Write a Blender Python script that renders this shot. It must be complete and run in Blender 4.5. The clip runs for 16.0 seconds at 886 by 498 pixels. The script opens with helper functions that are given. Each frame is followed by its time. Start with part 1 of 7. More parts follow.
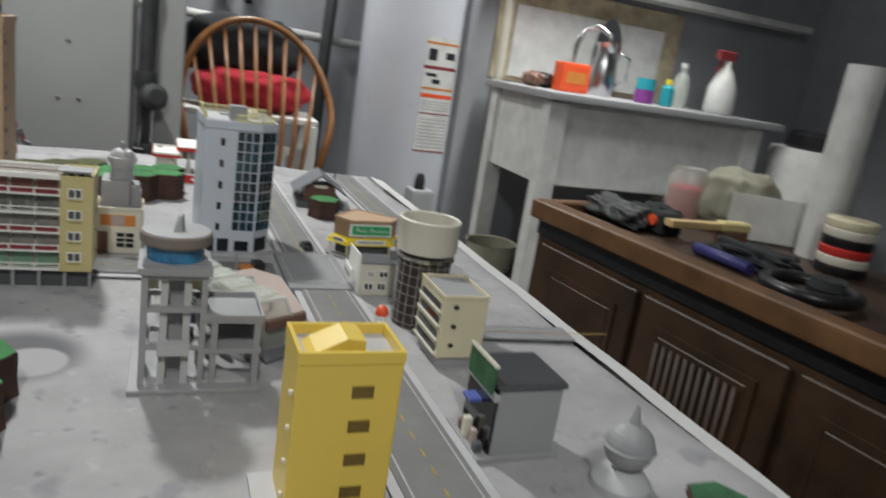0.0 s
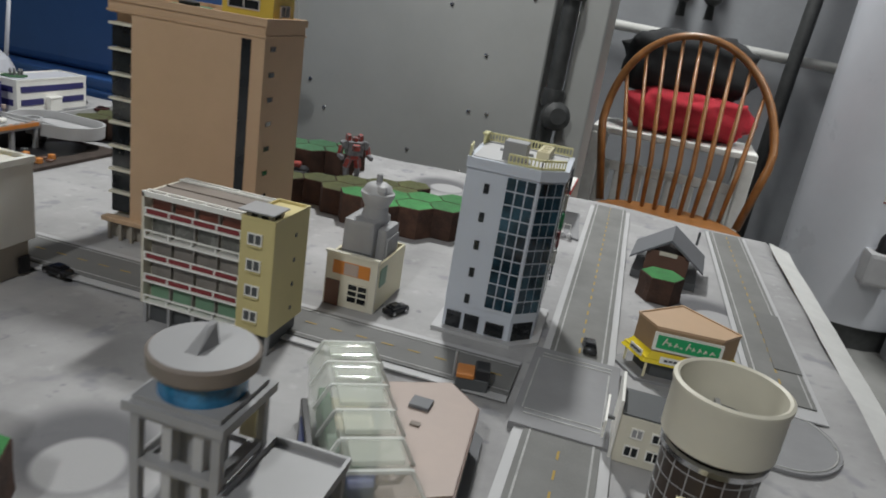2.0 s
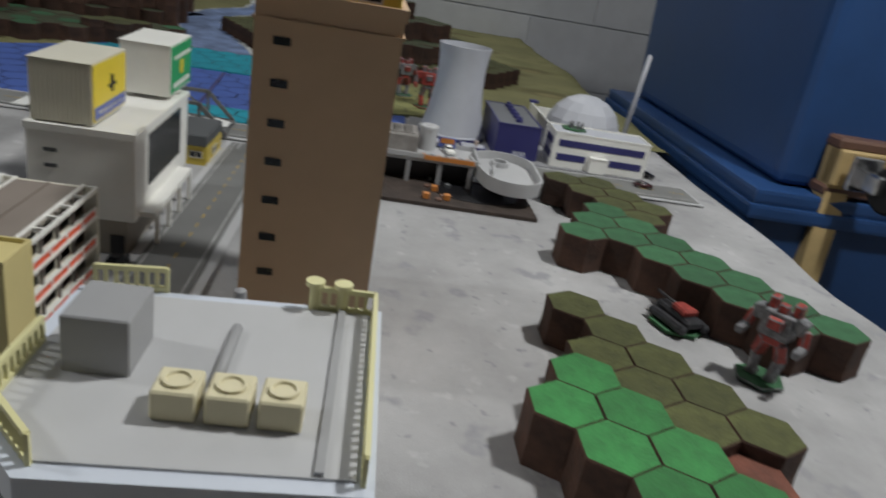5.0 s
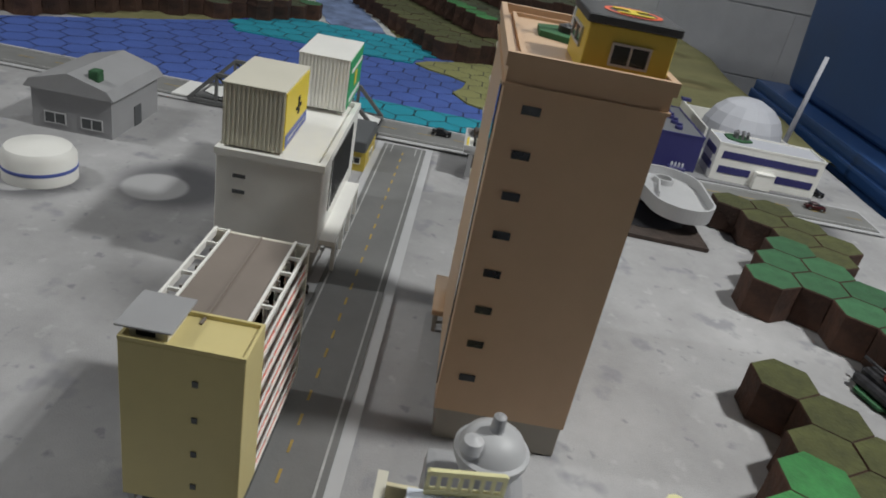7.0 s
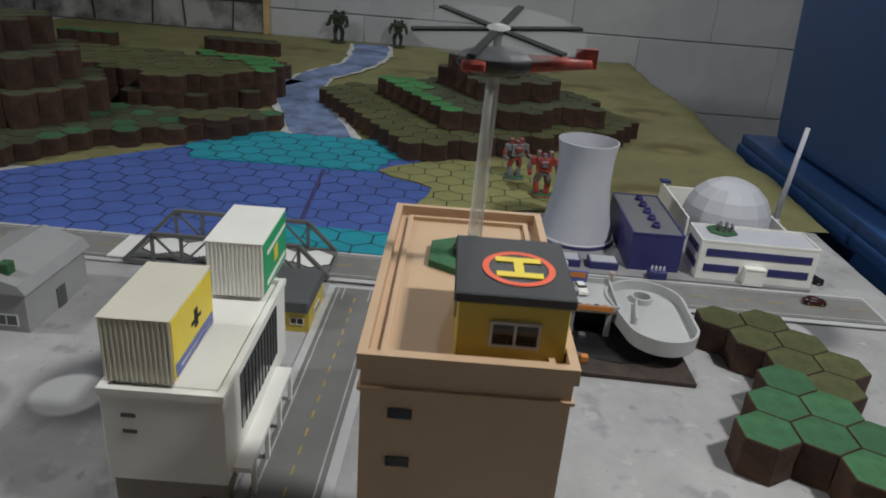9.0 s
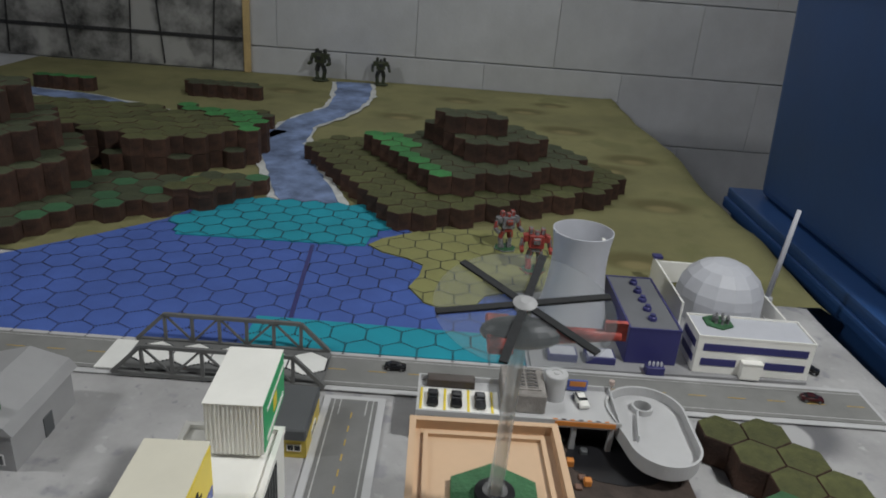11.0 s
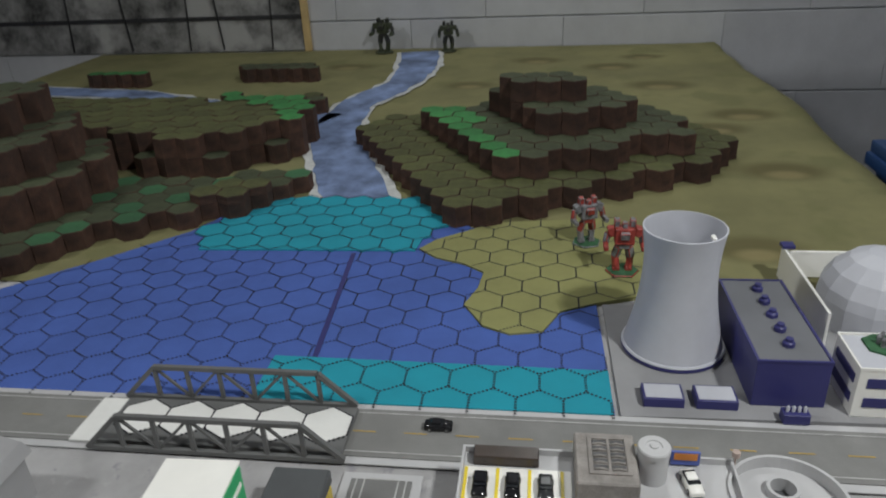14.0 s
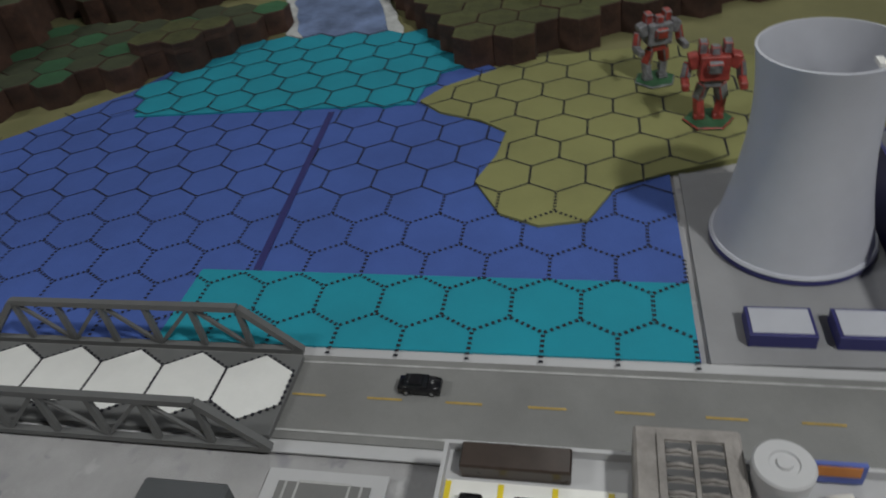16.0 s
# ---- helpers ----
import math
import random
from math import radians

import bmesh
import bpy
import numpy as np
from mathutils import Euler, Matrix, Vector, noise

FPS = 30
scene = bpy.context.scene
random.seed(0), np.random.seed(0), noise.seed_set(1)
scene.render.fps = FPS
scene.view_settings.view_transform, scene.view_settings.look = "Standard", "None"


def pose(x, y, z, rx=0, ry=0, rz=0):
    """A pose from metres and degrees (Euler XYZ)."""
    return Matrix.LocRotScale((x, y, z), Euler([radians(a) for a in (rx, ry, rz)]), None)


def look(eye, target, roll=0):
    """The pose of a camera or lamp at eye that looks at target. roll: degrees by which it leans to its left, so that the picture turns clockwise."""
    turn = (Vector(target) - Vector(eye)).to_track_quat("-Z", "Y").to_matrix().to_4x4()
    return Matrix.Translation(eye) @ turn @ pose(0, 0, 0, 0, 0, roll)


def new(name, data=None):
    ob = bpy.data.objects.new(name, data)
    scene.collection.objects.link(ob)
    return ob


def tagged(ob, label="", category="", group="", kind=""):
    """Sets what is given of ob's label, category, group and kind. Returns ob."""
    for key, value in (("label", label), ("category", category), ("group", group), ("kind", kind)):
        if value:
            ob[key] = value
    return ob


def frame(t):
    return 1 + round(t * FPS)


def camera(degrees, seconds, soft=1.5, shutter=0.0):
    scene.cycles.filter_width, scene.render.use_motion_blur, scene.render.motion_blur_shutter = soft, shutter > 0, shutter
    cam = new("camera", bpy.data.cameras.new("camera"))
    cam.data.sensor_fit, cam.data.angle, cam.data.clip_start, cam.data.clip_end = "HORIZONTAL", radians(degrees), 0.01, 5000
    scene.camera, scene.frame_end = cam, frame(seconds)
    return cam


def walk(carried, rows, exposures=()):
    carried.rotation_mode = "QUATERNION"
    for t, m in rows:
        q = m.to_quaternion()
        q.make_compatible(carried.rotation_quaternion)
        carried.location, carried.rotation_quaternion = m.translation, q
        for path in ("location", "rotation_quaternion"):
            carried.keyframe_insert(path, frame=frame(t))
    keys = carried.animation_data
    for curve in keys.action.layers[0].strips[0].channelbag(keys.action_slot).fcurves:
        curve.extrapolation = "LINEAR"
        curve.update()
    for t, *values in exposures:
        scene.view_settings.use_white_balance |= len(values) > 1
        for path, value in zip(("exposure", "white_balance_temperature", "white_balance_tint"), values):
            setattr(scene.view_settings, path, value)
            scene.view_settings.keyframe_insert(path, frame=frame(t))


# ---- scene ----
cam = camera(63.7, 16.0, soft=1.8, shutter=0.3)
PATH = [
    (0, (0.264, -0.113, 0.252), (1.01, 1.67, -0.26), 8.9),
    (0.2, (0.285, -0.098, 0.259), (0.871, 1.756, -0.211), 10.0),
    (0.5, (0.305, -0.088, 0.261), (0.765, 1.802, -0.207), 11.3),
    (1, (0.355, -0.038, 0.267), (0.45, 1.904, -0.204), 8.4),
    (1.5, (0.41, 0.039, 0.261), (0.152, 1.943, -0.293), 9.6),
    (2, (0.428, 0.152, 0.263), (-0.005, 1.993, -0.386), 9.2),
    (2.5, (0.465, 0.281, 0.255), (0.039, 2.073, -0.524), 7.0),
    (3, (0.528, 0.421, 0.251), (0.007, 2.168, -0.571), 5.4),
    (3.5, (0.552, 0.537, 0.247), (-0.142, 2.233, -0.555), 6.2),
    (3.6, (0.547, 0.563, 0.247), (-0.184, 2.251, -0.535), 7.0),
    (4, (0.528, 0.636, 0.266), (-0.637, 2.1, -0.441), 9.7),
    (4.3, (0.515, 0.682, 0.252), (-0.953, 1.826, -0.481), 8.7),
    (4.5, (0.51, 0.722, 0.244), (-1.133, 1.584, -0.503), 9.2),
    (4.6, (0.509, 0.739, 0.246), (-1.205, 1.439, -0.511), 8.7),
    (5, (0.501, 0.775, 0.258), (-1.333, 1.017, -0.503), 10.3),
    (5.2, (0.496, 0.775, 0.266), (-1.351, 0.895, -0.493), 9.9),
    (7.3, (0.428, 0.678, 0.289), (-1.346, 0.726, -0.633), 12.1),
    (7.5, (0.416, 0.673, 0.29), (-1.353, 0.795, -0.635), 10.9),
    (8, (0.364, 0.704, 0.303), (-1.42, 0.804, -0.595), 9.3),
    (8.5, (0.351, 0.74, 0.341), (-1.471, 0.716, -0.484), 7.2),
    (9, (0.331, 0.74, 0.362), (-1.503, 0.7, -0.436), 4.5),
    (9.5, (0.313, 0.73, 0.382), (-1.523, 0.723, -0.413), 4.9),
    (9.7, (0.306, 0.729, 0.389), (-1.536, 0.733, -0.391), 4.8),
    (11.8, (0.273, 0.706, 0.479), (-1.569, 0.734, -0.301), 3.9),
    (12, (0.271, 0.718, 0.468), (-1.579, 0.722, -0.292), 1.9),
    (12.5, (0.205, 0.719, 0.474), (-1.646, 0.725, -0.283), 0.8),
    (13, (0.167, 0.741, 0.457), (-1.69, 0.659, -0.281), -0.8),
    (13.5, (0.12, 0.745, 0.461), (-1.728, 0.569, -0.284), -3.3),
    (14, (0.066, 0.758, 0.423), (-1.716, 0.496, -0.448), -2.7),
    (14.5, (-0.025, 0.801, 0.393), (-1.72, 0.445, -0.608), -4.6),
    (15, (-0.063, 0.802, 0.366), (-1.708, 0.434, -0.71), -4.3),
    (15.5, (-0.147, 0.783, 0.343), (-1.694, 0.259, -0.811), -4.6),
    (16, (-0.167, 0.772, 0.315), (-1.696, 0.349, -0.903), -8.9),
]
walk(cam, [(t, look(eye, target, roll)) for t, eye, target, roll in PATH],
     exposures=[(0.0, -0.03), (1.0, -0.18), (2.0, -0.30), (3.5, -0.45), (4.5, -0.58), (7.5, -0.47), (9.0, -0.57), (9.7, -0.62), (12.0, -0.45), (13.5, -0.32), (14.5, -0.47), (16.0, -0.80)])

# ---- light ----
world = bpy.data.worlds.new("basement")
scene.world = world
world.use_nodes = True
world.node_tree.nodes["Background"].inputs[0].default_value = (0.75, 0.85, 1.0, 1)
world.node_tree.nodes["Background"].inputs[1].default_value = 0.045


def lamp(name, at, aim, w, d, watts, col, spread=180):
    data = bpy.data.lights.new(name, "AREA")
    data.spread = math.radians(spread)
    data.shape, data.size, data.size_y, data.energy, data.color = "RECTANGLE", w, d, watts, col
    ob = new(name, data)
    ob.matrix_world = look(at, aim)
    return ob


TUBE = (0.985, 1.0, 0.978)
lamp("work_lamp_light", (0.05, 1.45, 1.2), (0.0, 0.7, 0.0), 0.10, 0.10, 18, TUBE)
lamp("ceiling_tube_light", (0.08, -0.95, 1.5), (-0.1, 0.5, 0.0), 0.12, 0.30, 16.5, TUBE)
# Added fill with no known fixture: lifts the wash stand side of the room.
lamp("sink_fill_light", (1.75, 2.1, 1.62), (1.75, 2.3, -0.4), 0.2, 1.0, 18, TUBE, 100)
# Invented fill lamp, brightens the heater and chair corner.
lamp("corner_fill_light", (0.45, 3.0, 1.62), (0.45, 3.05, -0.4), 0.15, 0.8, 18, TUBE, 125)
# Assumed lamp out of view, put in to lift the west wall and hills.
lamp("far_fill_light", (-1.75, 0.95, 1.62), (-1.85, 0.95, 0.0), 0.15, 1.0, 10, TUBE)


# ---- materials ----
def mat(name, col, rough=0.6, metal=0.0, var=0.08, scale=20.0, bump=0.0, bscale=200.0, rnd=0.0, spec=0.5):
    m = bpy.data.materials.new(name)
    m.use_nodes = True
    nt = m.node_tree
    b = nt.nodes["Principled BSDF"]
    b.inputs["Roughness"].default_value = rough
    b.inputs["Metallic"].default_value = metal
    b.inputs["Specular IOR Level"].default_value = spec
    tc = nt.nodes.new("ShaderNodeTexCoord")
    n = nt.nodes.new("ShaderNodeTexNoise")
    n.inputs["Scale"].default_value = scale
    n.inputs["Detail"].default_value = 8
    n.inputs["Roughness"].default_value = 0.65
    nt.links.new(tc.outputs["Object"], n.inputs["Vector"])
    r = nt.nodes.new("ShaderNodeValToRGB")
    r.name = "tone"
    r.color_ramp.elements[0].position, r.color_ramp.elements[1].position = 0.32, 0.68
    lo, hi = [max(0, c * (1 - var)) for c in col], [min(1, c * (1 + var)) for c in col]
    r.color_ramp.elements[0].color, r.color_ramp.elements[1].color = (*lo, 1), (*hi, 1)
    nt.links.new(n.outputs["Fac"], r.inputs["Fac"])
    out = r.outputs["Color"]
    if rnd:
        oi = nt.nodes.new("ShaderNodeObjectInfo")
        mr = nt.nodes.new("ShaderNodeMapRange")
        mr.inputs["To Min"].default_value, mr.inputs["To Max"].default_value = 1 - rnd, 1 + rnd
        nt.links.new(oi.outputs["Random"], mr.inputs["Value"])
        hs = nt.nodes.new("ShaderNodeHueSaturation")
        nt.links.new(mr.outputs["Result"], hs.inputs["Value"])
        nt.links.new(out, hs.inputs["Color"])
        out = hs.outputs["Color"]
    nt.links.new(out, b.inputs["Base Color"])
    mrr = nt.nodes.new("ShaderNodeMapRange")
    mrr.inputs["To Min"].default_value, mrr.inputs["To Max"].default_value = max(0.02, rough - 0.1), min(1, rough + 0.1)
    nt.links.new(n.outputs["Fac"], mrr.inputs["Value"])
    nt.links.new(mrr.outputs["Result"], b.inputs["Roughness"])
    if bump:
        n2 = nt.nodes.new("ShaderNodeTexNoise")
        n2.inputs["Scale"].default_value = bscale
        n2.inputs["Detail"].default_value = 5
        nt.links.new(tc.outputs["Object"], n2.inputs["Vector"])
        bp = nt.nodes.new("ShaderNodeBump")
        bp.inputs["Strength"].default_value = bump
        bp.inputs["Distance"].default_value = 0.002
        nt.links.new(n2.outputs["Fac"], bp.inputs["Height"])
        nt.links.new(bp.outputs["Normal"], b.inputs["Normal"])
    return m


def blend_patch(m, vec_out, at, r0, r1, col, strength, squash=1.0):
    """A soft printed patch round a place: col at the middle, fading out between r0 and r1."""
    nt = m.node_tree
    b = nt.nodes["Principled BSDF"]
    old = b.inputs["Base Color"].links[0].from_socket
    mp = nt.nodes.new("ShaderNodeVectorMath")
    mp.operation = "SUBTRACT"
    mp.inputs[1].default_value = (*at, 0)
    nt.links.new(vec_out, mp.inputs[0])
    sc = nt.nodes.new("ShaderNodeVectorMath")
    sc.operation = "MULTIPLY"
    sc.inputs[1].default_value = (1, squash, 0)
    nt.links.new(mp.outputs[0], sc.inputs[0])
    ln = nt.nodes.new("ShaderNodeVectorMath")
    ln.operation = "LENGTH"
    nt.links.new(sc.outputs[0], ln.inputs[0])
    mr = nt.nodes.new("ShaderNodeMapRange")
    mr.interpolation_type = "SMOOTHSTEP"
    for k, v in zip(("From Min", "From Max", "To Min", "To Max"), (r0, r1, strength, 0)):
        mr.inputs[k].default_value = v
    nt.links.new(ln.outputs["Value"], mr.inputs["Value"])
    mx = nt.nodes.new("ShaderNodeMix")
    mx.data_type = "RGBA"
    mx.inputs["B"].default_value = (*col, 1)
    nt.links.new(mr.outputs["Result"], mx.inputs["Factor"])
    nt.links.new(old, mx.inputs["A"])
    nt.links.new(mx.outputs["Result"], b.inputs["Base Color"])


def position(m):
    return m.node_tree.nodes.new("ShaderNodeNewGeometry").outputs["Position"]


def speckle(m, vec_out, scale, edge, col, strength):
    """Printed blotches: col wherever a noise passes edge."""
    nt = m.node_tree
    b = nt.nodes["Principled BSDF"]
    old = b.inputs["Base Color"].links[0].from_socket
    n = nt.nodes.new("ShaderNodeTexNoise")
    n.inputs["Scale"].default_value, n.inputs["Detail"].default_value = scale, 3
    nt.links.new(vec_out, n.inputs["Vector"])
    mr = nt.nodes.new("ShaderNodeMapRange")
    for k, v in zip(("From Min", "From Max", "To Min", "To Max"), (edge, edge + 0.08, 0, strength)):
        mr.inputs[k].default_value = v
    nt.links.new(n.outputs["Fac"], mr.inputs["Value"])
    mx = nt.nodes.new("ShaderNodeMix")
    mx.data_type = "RGBA"
    mx.inputs["B"].default_value = (*col, 1)
    nt.links.new(mr.outputs["Result"], mx.inputs["Factor"])
    nt.links.new(old, mx.inputs["A"])
    nt.links.new(mx.outputs["Result"], b.inputs["Base Color"])


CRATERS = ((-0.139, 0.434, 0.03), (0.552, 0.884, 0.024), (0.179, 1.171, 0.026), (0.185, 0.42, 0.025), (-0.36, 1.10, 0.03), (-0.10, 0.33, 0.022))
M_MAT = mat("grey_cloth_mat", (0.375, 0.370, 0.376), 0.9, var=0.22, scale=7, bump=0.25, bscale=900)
_p = position(M_MAT)
speckle(M_MAT, _p, 26, 0.60, (0.27, 0.27, 0.29), 0.85)
speckle(M_MAT, _p, 70, 0.64, (0.23, 0.23, 0.25), 0.75)
speckle(M_MAT, _p, 48, 0.63, (0.52, 0.515, 0.52), 0.5)
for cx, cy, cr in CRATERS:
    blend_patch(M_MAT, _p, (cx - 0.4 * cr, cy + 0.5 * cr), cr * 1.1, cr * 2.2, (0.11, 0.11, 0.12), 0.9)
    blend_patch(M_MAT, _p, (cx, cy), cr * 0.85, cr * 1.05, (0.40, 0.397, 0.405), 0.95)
M_GRASS = mat("olive_cloth_mat", (0.20, 0.19, 0.085), 0.95, var=0.22, scale=4, bump=0.3, bscale=700)
_p = position(M_GRASS)
speckle(M_GRASS, _p, 9, 0.56, (0.15, 0.15, 0.06), 0.6)
for cx, cy, cr in ((-1.75, 0.58, 0.045), (-1.95, 0.95, 0.05), (-1.72, 1.05, 0.055), (-1.45, 1.18, 0.05), (-0.80, 1.04, 0.045), (-2.05, 0.75, 0.05), (-1.1, 1.16, 0.05), (-2.0, 0.2, 0.05), (-1.35, 1.10, 0.045), (-2.08, 1.05, 0.04)):
    blend_patch(M_GRASS, _p, (cx - 0.3 * cr, cy), cr * 0.5, cr * 1.2, (0.10, 0.085, 0.03), 0.8, 0.6)
    blend_patch(M_GRASS, _p, (cx + 0.1 * cr, cy), cr * 0.2, cr * 0.55, (0.26, 0.22, 0.10), 0.7, 0.6)
M_ROAD = mat("road_print", (0.20, 0.20, 0.195), 0.85, var=0.16, scale=14, bump=0.15, bscale=600)
M_ROAD2 = mat("road_print_dark", (0.175, 0.175, 0.173), 0.85, var=0.12, scale=18, bump=0.15, bscale=600)
M_LINE = mat("white_line", (0.42, 0.42, 0.415), 0.85, var=0.25, scale=90)
M_YLINE = mat("yellow_line", (0.40, 0.28, 0.08), 0.85, var=0.25, scale=90)
M_PLOT = mat("plot_grey", (0.27, 0.27, 0.28), 0.85, var=0.1, scale=15)
M_EDGE = mat("mat_white_edge", (0.66, 0.66, 0.65), 0.9, var=0.08, scale=20)
M_WALL = mat("wall_paint", (0.52, 0.53, 0.56), 0.55, var=0.08, scale=7, bump=0.35, bscale=90, rnd=0.03)
M_JOINT = mat("mortar_paint", (0.50, 0.51, 0.54), 0.7, var=0.08)
M_WALLG = mat("grey_wall_paint", (0.30, 0.31, 0.33), 0.6, var=0.1, scale=5, bump=0.3, bscale=60)
M_FLOOR = mat("concrete_floor", (0.17, 0.17, 0.165), 0.6, var=0.25, scale=4, bump=0.2, bscale=60)
M_TAN = mat("tan_plastic", (0.55, 0.375, 0.24), 0.5, var=0.04, scale=30)
M_TANBASE = mat("stone_grey_plastic", (0.32, 0.29, 0.25), 0.6, var=0.06)
M_WHITE = mat("white_plastic", (0.86, 0.85, 0.81), 0.38, var=0.04)
M_PALE = mat("pale_blue_grey_plastic", (0.60, 0.64, 0.72), 0.42, var=0.04)
M_CREAM = mat("cream_plastic", (0.70, 0.64, 0.44), 0.45, var=0.05)
M_IVORY = mat("ivory_plastic", (0.68, 0.65, 0.55), 0.45, var=0.04)
M_YELLOW = mat("bright_yellow_plastic", (0.80, 0.58, 0.10), 0.38, var=0.03)
M_YEL2 = mat("mustard_plastic", (0.58, 0.44, 0.07), 0.45, var=0.05)
M_STRAW = mat("straw_plastic", (0.62, 0.53, 0.25), 0.45, var=0.05)
M_RAIL = mat("pale_yellow_plastic", (0.70, 0.66, 0.36), 0.45, var=0.05)
M_GREYP = mat("mid_grey_plastic", (0.33, 0.33, 0.34), 0.5, var=0.06)
M_LGREY = mat("light_grey_plastic", (0.48, 0.48, 0.49), 0.5, var=0.05)
M_DGREY = mat("dark_grey_plastic", (0.085, 0.09, 0.095), 0.5, var=0.1)
M_SLATE = mat("slate_grey_print", (0.145, 0.15, 0.165), 0.6, var=0.08)
M_BLACK = mat("black_plastic", (0.012, 0.012, 0.014), 0.35, var=0.2)
M_RED = mat("red_plastic", (0.55, 0.035, 0.03), 0.4, var=0.06)
M_ORANGE = mat("orange_plastic", (0.80, 0.10, 0.03), 0.4, var=0.05)
M_BROWN = mat("brown_plastic", (0.16, 0.085, 0.06), 0.5, var=0.1)
M_DBROWN = mat("dark_brown_tile", (0.045, 0.032, 0.026), 0.3, var=0.25, scale=60)
M_PINK = mat("pinkish_roof", (0.44, 0.35, 0.31), 0.55, var=0.06)
M_ROOFB = mat("brown_grey_roof", (0.22, 0.185, 0.16), 0.65, var=0.08)
M_MAROON = mat("maroon_panel", (0.24, 0.035, 0.04), 0.5, var=0.1)
M_SEA = mat("green_panel", (0.17, 0.30, 0.20), 0.5, var=0.1)
M_GSIGN = mat("green_sign", (0.02, 0.36, 0.13), 0.45, var=0.05)
M_BSIGN = mat("blue_sign", (0.09, 0.13, 0.42), 0.45, var=0.05)
M_YSIGN = mat("yellow_sign", (0.80, 0.62, 0.03), 0.4, var=0.04)
M_OSIGN = mat("orange_sign", (0.62, 0.23, 0.05), 0.45, var=0.1)
M_NAVY = mat("navy_plastic", (0.035, 0.035, 0.15), 0.45, var=0.08)
M_CTOWER = mat("blue_grey_print", (0.50, 0.51, 0.56), 0.5, var=0.04, scale=40)
M_BRIDGE = mat("grey_print", (0.13, 0.132, 0.132), 0.55, var=0.1)
M_HTOP = mat("hex_green", (0.035, 0.19, 0.05), 0.8, var=0.3, scale=70, bump=0.5, bscale=500, rnd=0.2)
M_HMID = mat("hex_mid_green", (0.035, 0.115, 0.05), 0.85, var=0.3, scale=60, bump=0.5, bscale=500, rnd=0.2)
M_HOLV = mat("hex_olive", (0.075, 0.08, 0.028), 0.9, var=0.35, scale=60, bump=0.6, bscale=400, rnd=0.18)
M_HDARK = mat("hex_dark_olive", (0.05, 0.06, 0.03), 0.9, var=0.35, scale=60, bump=0.6, bscale=400, rnd=0.18)
M_HRED = mat("hex_worn_red", (0.16, 0.055, 0.035), 0.85, var=0.4, scale=60, bump=0.5, bscale=300)
M_HSIDE = mat("hex_brown_side", (0.055, 0.027, 0.018), 0.85, var=0.45, scale=60, bump=0.6, bscale=300, rnd=0.25)
M_BLUEW = mat("blue_felt", (0.056, 0.108, 0.37), 0.95, var=0.14, scale=9, bump=0.2, bscale=900)
M_CYANW = mat("turquoise_felt", (0.010, 0.27, 0.36), 0.95, var=0.1, scale=9, bump=0.2, bscale=900)
M_SANDW = mat("olive_felt", (0.235, 0.235, 0.09), 0.95, var=0.12, scale=9, bump=0.2, bscale=900)
M_INK = mat("black_ink", (0.012, 0.012, 0.02), 0.8, var=0.2)
M_SNOW = mat("white_hex_paper", (0.74, 0.74, 0.72), 0.8, var=0.06, bump=0.3, bscale=120)
M_RIVER = mat("river_print", (0.16, 0.22, 0.38), 0.8, var=0.6, scale=12, bump=0.1)
M_FOAM = mat("river_foam_edge", (0.55, 0.56, 0.55), 0.85, var=0.2, scale=60)
M_TOTE = mat("blue_tote_plastic", (0.024, 0.074, 0.216), 0.38, var=0.12, scale=6, bump=0.1, bscale=60)
M_TOTE2 = mat("bright_blue_plastic", (0.041, 0.149, 0.432), 0.4, var=0.1, scale=6)
M_METAL = mat("painted_sheet_metal", (0.392, 0.399, 0.392), 0.42, var=0.07, scale=3, bump=0.08, bscale=30)
M_STEEL = mat("steel", (0.62, 0.62, 0.63), 0.22, 1.0, var=0.08)
M_PIPE = mat("dark_conduit", (0.045, 0.047, 0.048), 0.5, var=0.3, scale=30)
M_OAK = mat("oak_varnish", (0.25, 0.105, 0.03), 0.33, var=0.3, scale=18, bump=0.1)
M_PINE = mat("pine_wood", (0.55, 0.40, 0.19), 0.55, var=0.2, scale=14, bump=0.15)
M_WALNUT = mat("walnut_veneer", (0.042, 0.022, 0.011), 0.45, var=0.45, scale=10, bump=0.15)
M_WALTOP = mat("walnut_edge", (0.125, 0.06, 0.024), 0.42, var=0.35, scale=12, bump=0.1)
M_ENAMEL = mat("white_enamel", (0.70, 0.72, 0.78), 0.3, var=0.03, scale=5)
M_PAINT = mat("chipped_white_paint", (0.62, 0.62, 0.60), 0.55, var=0.15, scale=12, bump=0.2, bscale=60)
M_RAG = mat("red_cloth", (0.42, 0.02, 0.035), 0.9, var=0.2, scale=30, bump=0.4, bscale=300)
M_CLOTH = mat("black_cloth", (0.015, 0.016, 0.018), 0.9, var=0.3, scale=30, bump=0.4, bscale=300)
M_GUN = mat("gunmetal_paint", (0.045, 0.045, 0.05), 0.45, 0.3, var=0.5, scale=150)
M_MECHR = mat("red_miniature_paint", (0.30, 0.045, 0.035), 0.5, var=0.5, scale=200)
M_MECHG = mat("grey_miniature_paint", (0.17, 0.17, 0.18), 0.5, var=0.6, scale=200)
M_MECHO = mat("olive_miniature_paint", (0.045, 0.055, 0.03), 0.6, var=0.5, scale=200)
M_KHAKI = mat("khaki_bag", (0.26, 0.25, 0.19), 0.8, var=0.2, scale=15)
M_CARBLK = mat("black_car_paint", (0.012, 0.012, 0.014), 0.15, var=0.1)
